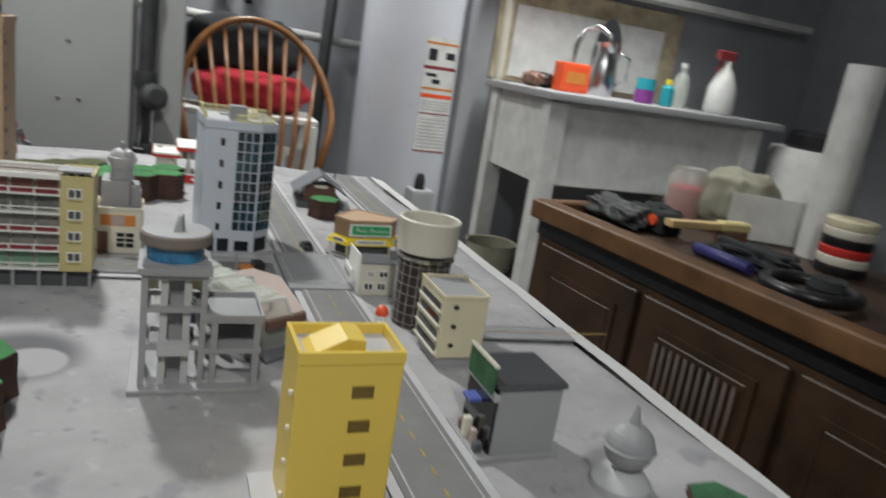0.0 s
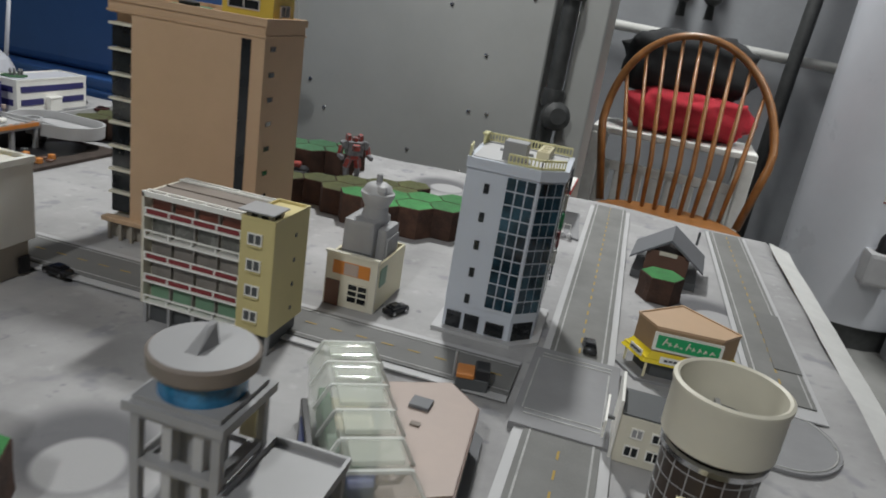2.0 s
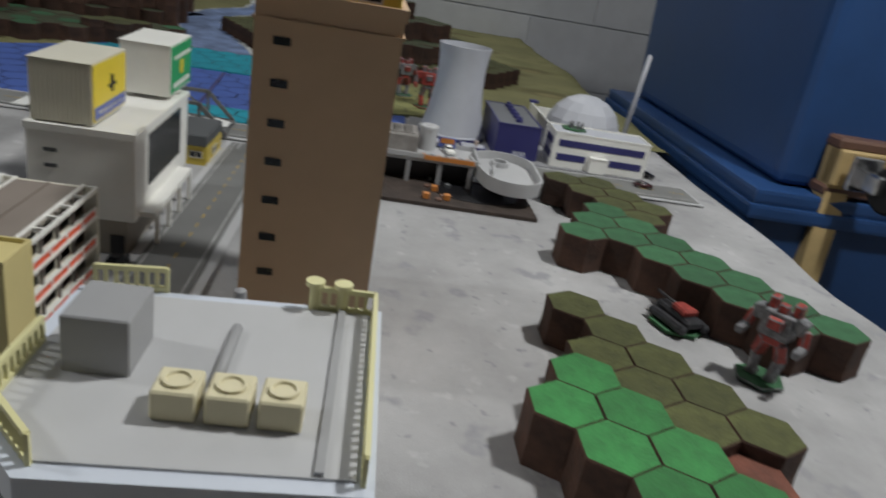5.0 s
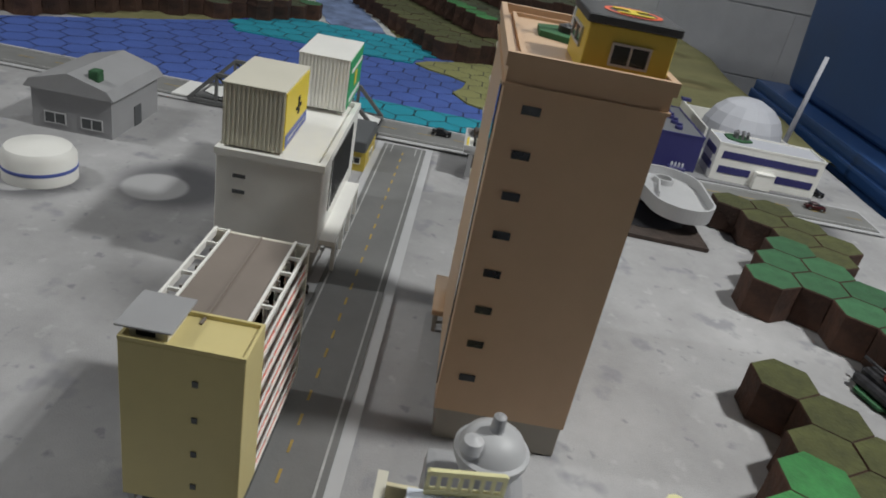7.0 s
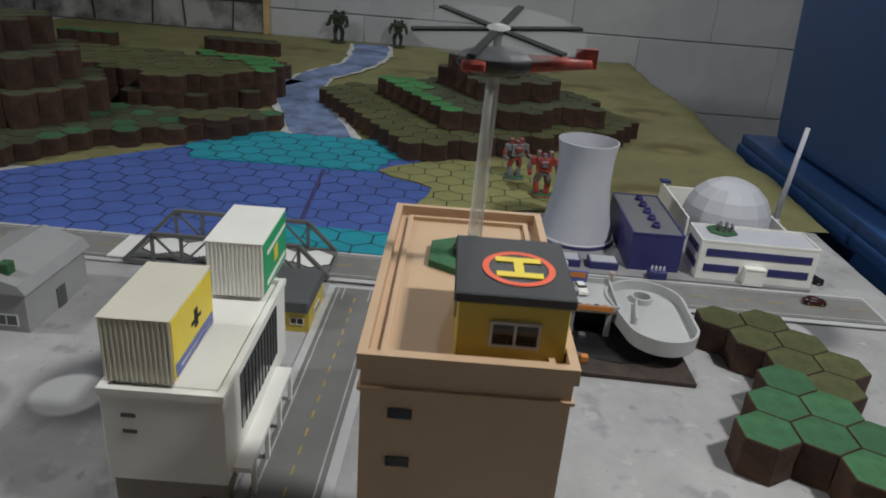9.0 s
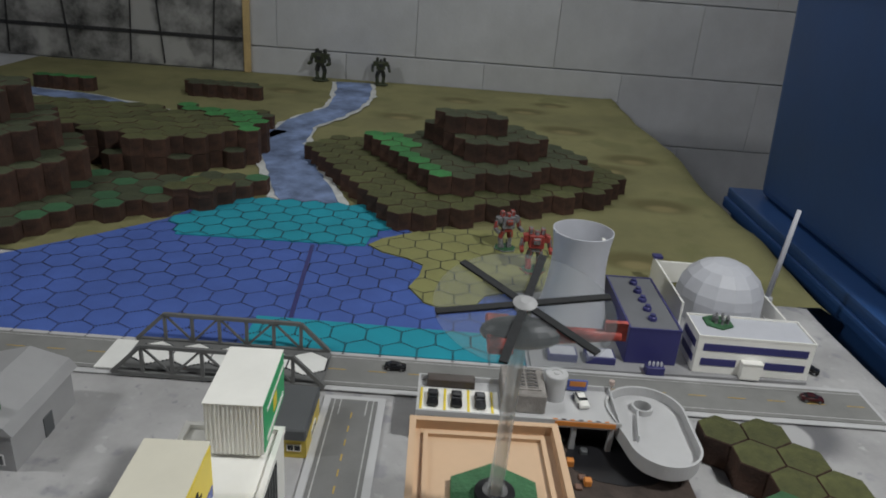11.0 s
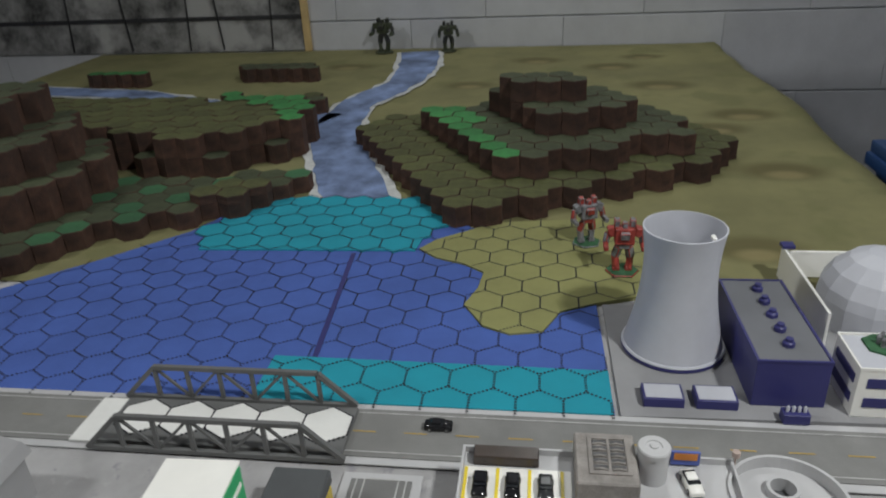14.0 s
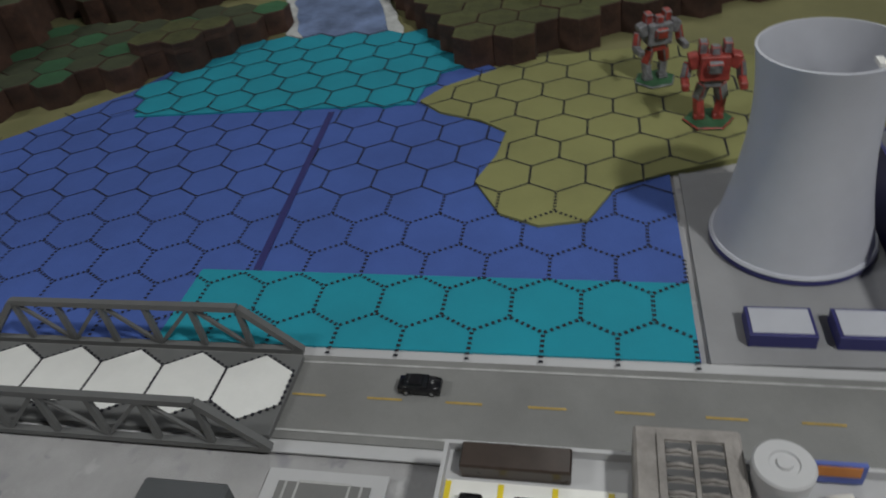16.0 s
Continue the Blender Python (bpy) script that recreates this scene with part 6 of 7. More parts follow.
for k in range(7):
    a = k * 0.9
    part("gear", lathe([(0.0022, 0), (0.0018, 0.005), (0.0024, 0.007), (0.001, 0.0095)], 8, at=(0.007 * math.cos(a), 0.009 * math.sin(a) + 0.003, 0.002)), M_MECHG, sp)
dm = thing("reactor_dome", "faceted pale grey reactor dome inside a white wall", "reactor dome", (-0.640, 1.116, 0.0036))
part("dome", lathe([(0.060, 0.0), (0.060, 0.030), (0.0575, 0.042), (0.049, 0.058), (0.035, 0.071), (0.018, 0.0785), (0.0005, 0.0805)], 14, smooth=False), M_CTOWER, dm)
part("wall", box(-0.095, -0.072, 0, 0.060, -0.069, 0.040, 0.0004), M_WHITE, dm)
part("wall", box(-0.095, -0.069, 0, -0.092, 0.072, 0.034, 0.0004), M_WHITE, dm)
part("wall", box(-0.092, 0.069, 0, 0.060, 0.072, 0.026, 0.0004), M_WHITE, dm)
part("roof_box", box(-0.098, -0.074, 0.040, -0.085, -0.060, 0.044), M_NAVY, dm)
ch = thing("chimney_pole", "tall thin pale grey chimney pole", "chimney", (-0.664, 1.197, 0))
part("foot", lathe([(0.0085, 0), (0.0075, 0.022), (0.0045, 0.024)], 16), M_CTOWER, ch)
part("pole", tube([(0, 0, 0.022), (0.010, 0.006, 0.160)], [0.0040, 0.0032], 14), M_CTOWER, ch)

# ---- wreck yard with the spiral ramp ----
wy = thing("parking_ramp", "grey printed parking deck with a spiral ramp", "parking deck")
part("yard_plate", prism([(-0.345, 0.775), (-0.238, 0.772), (-0.232, 0.970), (-0.335, 0.968)][::-1], 0, 0.004), mat("scorched_board", (0.05, 0.036, 0.03), 0.8, var=0.5, scale=40, bump=0.5), wy, "brown scorched yard plate")
# Flat black patch paints the dark of the hollow below the ramp.
part("ramp_shade", prism([(-0.292 + 0.036 * math.cos(k * 0.524), 0.905 + 0.052 * math.sin(k * 0.524)) for k in range(12)], 0.004, 0.0046), M_BLACK, wy, "black patch for the shade under the ramp")
part("deck", box(-0.368, 0.704, 0.030, -0.305, 0.905, 0.034, 0.0004), M_LGREY, wy)
part("deck_rim", rings_box(-0.369, 0.703, -0.304, 0.906, 0.034, 0.0395, 0.002), M_LGREY, wy)
part("hazard_band", box(-0.3042, 0.84, 0.0335, -0.3030, 0.90, 0.0385), M_OSIGN, wy, "orange striped edge")
part("back_wall", box(-0.366, 0.71, 0.004, -0.362, 0.90, 0.030), M_DGREY, wy)
for k in range(6):
    part("post", box(-0.310, 0.710 + k * 0.037, 0.004, -0.305, 0.715 + k * 0.037, 0.030), M_GREYP, wy)
# Black filler block stands in for deep shade beneath the deck.
part("deck_shade", box(-0.361, 0.712, 0.004, -0.325, 0.905, 0.026), M_BLACK, wy, "black block for the shade under the parking deck")
CXR, CYR = -0.350, 0.938
bm = bmesh.new()
n = 48
top, bot = [], []
for k in range(n):
    a = 2 * math.pi * k / n
    cs, sn = math.cos(a), math.sin(a)
    ring = []
    # outline: the hull of a near and a far turn
    ex, ey, er = max(((-0.338, 0.938, 0.041), (-0.284, 0.944, 0.035)), key=lambda c: c[0] * cs + c[1] * sn + c[2])
    for r, z in ((0.009, 0.018), (0.009, 0.032), (0.0115, 0.032), (0.0115, 0.026)):
        ring.append(bm.verts.new((CXR + r * cs, CYR + r * sn, z)))
    for d, z in ((0.0025, 0.026), (0.0025, 0.0365), (0.0, 0.0365), (0.001, 0.020)):
        ring.append(bm.verts.new((ex + (er - d) * cs, ey + (er - d) * sn, z + 0.05 * min(0.0, -0.30 - ex))))
    top.append(ring)
for k in range(n):
    a, b = top[k], top[(k + 1) % n]
    for q in range(8):
        f = bm.faces.new((a[q], a[(q + 1) % 8], b[(q + 1) % 8], b[q]))
bmesh.ops.recalc_face_normals(bm, faces=bm.faces)
part("spiral_ramp", bm, M_LGREY, wy, "light grey round ramp with a raised rim")
part("ramp_divider", bar(bmesh.new(), (-0.338, 0.930, 0.029), (-0.296, 0.922, 0.029), 0.002, 0.008), M_LGREY, wy)
part("ramp_column", lathe([(0.016, 0.004), (0.012, 0.020)], 20, at=(CXR, CYR, 0)), M_DGREY, wy)
part("back_shed", box(-0.3665, 0.712, 0.034, -0.3525, 0.762, 0.0430, 0.0008), M_DBROWN, wy, "weathered brown shed roof")
part("bay_floor", box(-0.351, 0.706, 0.0338, -0.308, 0.786, 0.0344), M_WHITE, wy, "white parking bay floor")
for k in range(4):
    part("bay_line", box(-0.350, 0.7060 + k * 0.0240, 0.0343, -0.310, 0.7085 + k * 0.0240, 0.0349), M_YSIGN, wy)
for k in range(7):
    part("hazard_stripe", box(-0.3058, 0.838 + k * 0.0085, 0.0391, -0.3042, 0.8425 + k * 0.0085, 0.0400), M_OSIGN if k % 2 == 0 else M_DBROWN, wy)
part("stop_sign", lathe([(0.0007, 0.034), (0.0007, 0.044), (0.0030, 0.0445), (0.0030, 0.0490), (0.0005, 0.0495)], 10, at=(-0.366, 0.907, 0)), M_PINK, wy)
for k in range(9):
    a = k * 2.4
    part("rubble", box(-0.003, -0.004, 0, 0.004, 0.003, 0.003 + 0.002 * (k % 3), 0.0008), (M_BROWN, M_DGREY, M_OSIGN)[k % 3], wy).location = (-0.285 + 0.035 * math.cos(a), 0.86 + 0.085 * math.sin(a * 1.3), 0.004)

M_WEATHER = mat("weathered_grey_casing", (0.27, 0.25, 0.235), 0.75, var=0.3, scale=60, bump=0.3, bscale=400)
vent = thing("roof_plant_block", "weathered grey vented machine block with a round tank", "machinery", (-0.345, 0.811, 0.034), 0)
part("casing", box(-0.027, -0.023, 0, 0.027, 0.021, 0.0215, 0.0012), M_WEATHER, vent)
part("slot_frame", rings_box(-0.022, -0.0135, 0.018, 0.0165, 0.0215, 0.0226, 0.0030), M_WEATHER, vent)
part("slot_spine", box(-0.019, 0.0005, 0.0215, 0.015, 0.0023, 0.0226), M_WEATHER, vent)
for k in range(5):
    for yy in (-0.0102, 0.0026):
        part("slot", box(-0.0182 + k * 0.0066, yy, 0.0214, -0.0148 + k * 0.0066, yy + 0.0103, 0.0219), M_BLACK, vent)
        part("slot_bar", tube([(-0.0132 + k * 0.0066, yy, 0.0219), (-0.0138 + k * 0.0066, yy + 0.005, 0.0226), (-0.0132 + k * 0.0066, yy + 0.0103, 0.0219)], 0.0009, 6), M_WEATHER, vent)
part("tank", lathe([(0.0112, 0), (0.0112, 0.024), (0.0120, 0.0245), (0.0120, 0.0285), (0.0112, 0.0295), (0.0060, 0.0297), (0.0055, 0.0288), (0.0032, 0.0288), (0.0028, 0.0300), (0.0010, 0.0300)], 28, at=(-0.006, 0.0335, 0)), M_LGREY, vent, "round grey tank")

bb = thing("billboard", "small blue and orange billboard", "billboard", (-0.364, 0.860, 0.034))
part("board", box(-0.001, 0, 0.002, 0.001, 0.021, 0.014), M_BSIGN, bb)
part("panel", box(0.001, 0.002, 0.007, 0.0015, 0.019, 0.013), M_OSIGN, bb)


# ---- cars ----
def car(x, y, z, turn, m, label):
    c = thing("toy_car", label, "car", (x, y, z), turn, "toy cars")
    bm = bmesh.new()
    secs = ((-0.0125, 0.0045, 0.0050, 0.0018), (-0.0118, 0.0053, 0.0058, 0.0012), (-0.004, 0.0055, 0.0064, 0.001), (0.006, 0.0055, 0.0064, 0.001), (0.0118, 0.0052, 0.0055, 0.0012), (0.0125, 0.0043, 0.0045, 0.002))
    rings = [[bm.verts.new(p) for p in ((xx, -w, lo), (xx, -w, h * 0.75), (xx, -w * 0.82, h), (xx, w * 0.82, h), (xx, w, h * 0.75), (xx, w, lo))] for xx, w, h, lo in secs]
    for a, b in zip(rings, rings[1:]):
        for k in range(6):
            bm.faces.new((a[k], b[k], b[(k + 1) % 6], a[(k + 1) % 6])).smooth = True
    bm.faces.new(rings[0])
    bm.faces.new(list(reversed(rings[-1])))
    bmesh.ops.recalc_face_normals(bm, faces=bm.faces)
    part("body", bm, m, c)
    part("cabin", prism([(-0.0085, -0.0045), (0.005, -0.0045), (0.005, 0.0045), (-0.0085, 0.0045)], 0.006, 0.0075), M_KGLASS, c)
    part("roof", bev(prism([(-0.0062, -0.0040), (0.0022, -0.0040), (0.0022, 0.0040), (-0.0062, 0.0040)], 0.0073, 0.0090), 0.0007), m, c)
    for xx in (-0.0075, 0.0075):
        for yy in (-0.0050, 0.0050):
            w = part("wheel", lathe([(0.0023, -0.0008), (0.0023, 0.0008)], 12), M_BLACK, c)
            w.matrix_local = pose(xx, yy, 0.0023, 90, 0, 0)
            part("rim", lathe([(0.0012, -0.00095), (0.0012, 0.00095)], 8), M_STEEL, w)
    return c


car(0.434, 0.722, 0.0046, 97, M_CARGREY, "dark grey toy saloon on the printed road")
car(0.265, 0.703, 0.0006, 66, M_CARBLK, "black toy saloon beside the cream shop")
car(0.003, 0.601, 0.0044, 175, M_CARBLK, "black toy saloon on the dark printed road")
car(-0.428, 0.674, 0.0044, 90, M_CARBLK, "black toy saloon on the riverside road")
car(-0.497, 1.187, 0.0006, 60, M_CARBLK, "black toy saloon beside the plant office")
car(-0.425, 1.157, 0.0044, 84, M_CARRED, "dark red toy saloon on the riverside road")
car(-0.329, 0.7190, 0.0345, 0, M_CARBLK, "black toy saloon on the parking deck")
car(-0.329, 0.7430, 0.0345, 0, M_CARBLK, "black toy saloon on the parking deck")
car(-0.329, 0.7670, 0.0345, 0, M_CARGREY, "dark grey toy saloon on the parking deck")
car(-0.343, 0.872, 0.0345, 10, M_WHITE, "white toy saloon on the parking deck")


# ---- robot miniatures, each one plain mesh ----
def robot(x, y, z, turn, s, mats, label):
    bm = bmesh.new()

    def limb(a, b, w, h, mi):
        bar(bm, [q * s for q in a], [q * s for q in b], w * s, h * s, mi)

    prism(hexagon((0, 0), 0.36 * s), 0, 0.045 * s, bm, 1)
    for sx in (-1, 1):
        limb((0.13 * sx, -0.06, 0.08), (0.13 * sx, 0.10, 0.08), 0.15, 0.09, 0)
        limb((0.13 * sx, 0.0, 0.08), (0.16 * sx, 0.05, 0.36), 0.12, 0.13, 0)
        limb((0.16 * sx, 0.05, 0.34), (0.10 * sx, 0.0, 0.60), 0.15, 0.15, 2)
        limb((0.20 * sx, 0.0, 0.96), (0.34 * sx, 0.0, 0.92), 0.20, 0.20, 0)
        limb((0.34 * sx, 0.0, 0.92), (0.38 * sx, -0.04, 0.68), 0.11, 0.11, 2)
        limb((0.38 * sx, 0.02, 0.68), (0.38 * sx, -0.30, 0.66), 0.10, 0.11, 0)
        limb((0.16 * sx, 0.06, 1.02), (0.16 * sx, 0.04, 1.20), 0.12, 0.16, 2)
    limb((0, 0, 0.56), (0, 0, 0.70), 0.26, 0.20, 2)
    limb((0, 0.0, 0.68), (0, 0.0, 1.04), 0.40, 0.30, 0)
    limb((0, -0.16, 0.82), (0, -0.20, 0.98), 0.20, 0.10, 2)
    limb((0, -0.02, 1.02), (0, -0.02, 1.15), 0.13, 0.14, 2)
    bmesh.ops.bevel(bm, geom=list(bm.edges), offset=0.016 * s, segments=1, affect="EDGES", clamp_overlap=True)
    ob = whole("robot_figurine", bm, mats, label, "figurine", group="robot figurines")
    ob.matrix_basis = pose(x, y, z, 0, 0, turn)
    return ob


robot(0.056, 1.090, 0.0008, 40, 0.056, (M_MECHG, M_HMID, M_MECHR), "grey and red robot figurine on a green hex base")
robot(-0.815, 0.823, 0.0052, 110, 0.055, (M_MECHG, M_HMID, M_MECHR), "grey and red robot figurine on a green hex base")
robot(-0.735, 0.862, 0.0052, 90, 0.058, (M_MECHR, M_HMID, M_MECHG), "red robot figurine on a green hex base")
robot(-2.225, 0.262, 0.002, 80, 0.088, (M_MECHO, M_HDARK, M_GUN), "olive robot figurine standing by the river")
robot(-2.225, 0.470, 0.002, 100, 0.076, (M_MECHO, M_HDARK, M_GUN), "small olive robot figurine standing by the river")

tn = thing("tank_model", "dark grey and red toy hover tank on a hex base", "tank", (-0.018, 1.052, 0.0008), 200)
part("base", prism(hexagon((0, 0), 0.024), 0, 0.0025), M_HMID, tn)
for s in (-1, 1):
    part("track", bev(prism([(-0.022, s * 0.012 - 0.004), (0.022, s * 0.012 - 0.004), (0.022, s * 0.012 + 0.004), (-0.022, s * 0.012 + 0.004)], 0.0025, 0.010), 0.002), M_GUN, tn)
part("hull", bev(prism([(-0.020, -0.010), (0.024, -0.007), (0.024, 0.007), (-0.020, 0.010)], 0.006, 0.014), 0.002), M_GUN, tn)
part("turret", bev(prism([(-0.012, -0.008), (0.006, -0.006), (0.006, 0.006), (-0.012, 0.008)], 0.014, 0.020), 0.0015), M_MECHR, tn, "red turret")
part("gun", tube([(0.004, 0, 0.017), (0.030, 0, 0.018)], 0.0013, 8), M_GUN, tn)


# ---- the room round the table ----
# storage totes
def tote(x0, y0, z0, x1, y1, z1, m, label, lid=True):
    t = thing("storage_tote", label, "storage tote", group="storage totes")
    bm = bmesh.new()
    i = 0.02
    lo = [(x0 + i, y0 + i, z0), (x1 - i, y0 + i, z0), (x1 - i, y1 - i, z0), (x0 + i, y1 - i, z0)]
    hi = [(x0, y0, z1 - 0.03), (x1, y0, z1 - 0.03), (x1, y1, z1 - 0.03), (x0, y1, z1 - 0.03)]
    a, b = [bm.verts.new(p) for p in lo], [bm.verts.new(p) for p in hi]
    bm.faces.new(list(reversed(a)))
    bm.faces.new(b)
    for k in range(4):
        bm.faces.new((a[k], a[(k + 1) % 4], b[(k + 1) % 4], b[k]))
    bmesh.ops.bevel(bm, geom=list(bm.edges), offset=0.02, segments=3, affect="EDGES", profile=0.6)
    part("body", bm, m, t)
    part("rim", bev(bx(bmesh.new(), x0 - 0.012, y0 - 0.012, z1 - 0.045, x1 + 0.012, y1 + 0.012, z1 - 0.022), 0.006, 2), m, t)
    if lid:
        part("lid", bev(bx(bmesh.new(), x0 - 0.008, y0 - 0.008, z1 - 0.022, x1 + 0.008, y1 + 0.008, z1), 0.006, 2), m, t)
    return t


tote(-1.22, 1.345, -0.35, -0.46, 1.85, 0.020, M_TOTE, "large blue plastic storage tote")
tote(-1.20, 1.365, 0.021, -0.47, 1.85, 0.50, M_TOTE, "large blue plastic storage tote stacked on another")
tote(-1.22, 1.345, FLOOR, -0.46, 1.85, -0.351, M_TOTE, "large blue plastic storage tote on the floor")
tote(-0.86, 1.90, FLOOR, -0.60, 2.25, -0.20, M_TOTE2, "bright blue plastic tote standing on the floor")
tote(-0.86, 1.90, -0.199, -0.60, 2.25, 0.36, M_TOTE2, "bright blue plastic tote stacked behind the dolly")
whole("dark_curtain", box(-0.66, 1.965, FLOOR, -0.487, 1.985, 1.2), M_CLOTH, "black cloth hanging behind the totes", "curtain")

# furniture dolly leaning on the totes
dl = thing("furniture_dolly", "pine furniture dolly with casters leaning upright", "dolly", (-0.428, 1.587, -0.02), 92)
dl.scale = (0.88, 1.0, 1.0)
for x in (-0.145, 0.110):
    part("side_rail", bar(bmesh.new(), (x, 0.0, -0.50), (x, 0.05, 0.125), 0.042, 0.028), M_PINE, dl)
part("cross_rail", box(-0.166, 0.025, 0.060, 0.131, 0.055, 0.115, 0.003), M_PINE, dl)
part("carpet_strip", box(-0.170, 0.030, 0.113, 0.135, 0.075, 0.130, 0.004), M_BROWN, dl, "brown carpet strip")
part("carpet_strip", box(-0.170, 0.030, 0.044, 0.135, 0.070, 0.060, 0.004), M_BROWN, dl)
part("lower_rail", box(-0.166, 0.0, -0.42, 0.131, 0.03, -0.36, 0.003), M_PINE, dl)
for x in (-0.130, 0.100):
    cs = part("caster_plate", box(x - 0.026, 0.004, 0.062, x + 0.026, 0.012, 0.112, 0.002), M_STEEL, dl, "steel caster plate")
    w = part("wheel", lathe([(0.030, -0.012), (0.034, -0.007), (0.034, 0.007), (0.030, 0.012)], 24), M_BLACK, cs, "black caster wheel")
    w.matrix_local = pose(x + 0.022, -0.032, 0.078, 0, 90, 20)
    part("fork", box(x - 0.012, -0.035, 0.068, x + 0.006, 0.006, 0.096, 0.003), M_STEEL, cs)

# sheet metal casing
pn = thing("furnace_casing", "grey painted sheet metal furnace casing with screws", "furnace", (0.036, -0.035, 0))
part("panel", box(-0.52, 1.962, FLOOR + 0.04, 0.150, 2.30, 1.60, 0.004), M_METAL, pn)
part("corner_strip", box(0.205, 1.985, FLOOR, 0.275, 2.30, 1.60, 0.004), M_METAL, pn)
part("seam", box(-0.522, 1.958, FLOOR + 0.04, -0.508, 1.964, 1.60), M_METAL, pn)
for x, z in ((-0.017, 0.013), (0.030, 0.014), (-0.457, 0.018), (0.005, 0.155), (-0.165, -0.115), (-0.017, -0.145), (0.004, -0.185), (-0.41, -0.05), (-0.37, -0.19), (0.085, -0.26), (-0.39, 0.26), (-0.10, 0.26), (0.10, 0.30)):
    sc = part("screw", lathe([(0.0058, 0), (0.0050, 0.0025), (0.0024, 0.0036)], 10), M_STEEL, pn)
    sc.matrix_local = pose(x, 1.962, z, 90, 0, 0)
whole("door_plank", box(-0.529, 1.920, FLOOR, -0.492, 1.950, 1.6, 0.003), M_WALNUT, "dark brown upright plank beside the furnace", "plank")
cd = thing("drain_pipe", "dark vertical conduit with a round fitting and cord", "pipe", (0.040, -0.035, 0))
part("pipe", tube([(0.178, 1.955, FLOOR), (0.178, 1.955, 0.02), (0.181, 1.955, 0.12), (0.186, 1.955, 0.6), (0.186, 1.955, 1.6)], 0.020, 12), M_PIPE, cd)
for z in (0.085, -0.10, 0.33):
    part("collar", lathe([(0.026, -0.02), (0.028, 0), (0.026, 0.02)], 14, at=(0.181, 1.955, z)), M_PIPE, cd)
el = part("round_fitting", lathe([(0.030, -0.02), (0.034, -0.012), (0.034, 0.012), (0.02, 0.02)], 20), M_PIPE, cd)
el.matrix_local = pose(0.200, 1.925, 0.045, 80, 0, 25)
part("cord", tube([(0.172, 1.92, -0.02), (0.168, 1.90, -0.12), (0.150, 1.88, -0.20), (0.135, 1.87, -0.30), (0.13, 1.87, -0.5)], 0.005, 8), M_BLACK, cd, "black cord")
part("plug", box(0.155, 1.90, -0.115, 0.185, 1.94, -0.085, 0.004), M_BLACK, cd)

# windsor chair
wc = thing("windsor_chair", "varnished oak hoop-back chair with many spindles", "chair", (0.58, 2.42, FLOOR), -4)
wc.scale = (1.09, 1.09, 1.0)
SZ = 0.455
bm = lathe([(0.195, SZ - 0.035), (0.222, SZ - 0.028), (0.228, SZ - 0.012), (0.220, SZ), (0.12, SZ - 0.012), (0.001, SZ - 0.014)], 40)
part("seat", bm, M_OAK, wc)
hoop = [(-0.205 + 0.0, 0.155, SZ - 0.01)]
for k in range(33):
    a = math.pi * k / 32
    hoop.append((-0.030 * math.sin(a) - 0.255 * math.cos(a) * (1.0 if 0 < k < 32 else 0.97), 0.19 + 0.13 * math.sin(a) ** 0.7, SZ + 0.20 + 0.362 * math.sin(a) ** 0.9))
hoop.append((0.205, 0.155, SZ - 0.01))
part("hoop", tube(hoop, 0.0125, 10), M_OAK, wc, "bent oak hoop")
for k in range(9):
    x = -0.165 + k * 0.04125
    ang = math.acos(max(-1, min(1, -x * 1.25 / 0.255)))
    part("spindle", tube([(x * 0.92, 0.165, SZ - 0.015), (x * 1.03, 0.21, SZ + 0.15), (x * 1.25 - 0.03 * math.sin(ang), 0.19 + 0.13 * math.sin(ang) ** 0.7, SZ + 0.195 + 0.362 * math.sin(ang) ** 0.9)], [0.0065, 0.0085, 0.005], 8), M_OAK, wc)
for sx in (-1, 1):
    for sy in (-1, 1):
        part("leg", tube([(0.13 * sx, 0.13 * sy, SZ - 0.03), (0.16 * sx, 0.165 * sy, 0.22), (0.19 * sx, 0.20 * sy, 0)], [0.014, 0.020, 0.011], 10), M_OAK, wc)
    part("stretcher", tube([(0.165 * sx, -0.17, 0.18), (0.165 * sx, 0, 0.18), (0.165 * sx, 0.17, 0.18)], [0.008, 0.013, 0.008], 8), M_OAK, wc)
part("stretcher", tube([(-0.165, 0, 0.18), (0.165, 0, 0.18)], 0.010, 8), M_OAK, wc)

# white slatted bench with bags
bn = thing("white_bench", "chipped white slatted wooden bench", "bench", (0.575, 2.98, FLOOR), -2)
bn.scale = (1.08, 1.0, 1.0)
part("top", box(-0.27, -0.13, 0.635, 0.27, 0.17, 0.660, 0.004), M_PAINT, bn)
part("lower_rail", box(-0.25, -0.10, 0.50, 0.25, -0.085, 0.535, 0.003), M_PAINT, bn)
for sx in (-0.25, 0.25):
    for y in (-0.115, 0.15):
        part("leg", box(sx - 0.02, y - 0.02, 0, sx + 0.02, y + 0.02, 0.635, 0.003), M_PAINT, bn)
for k in range(8):
    part("slat", box(-0.225 + k * 0.058, -0.10, 0.02, -0.185 + k * 0.058, -0.088, 0.50 if k % 2 else 0.52, 0.003), M_PAINT, bn)


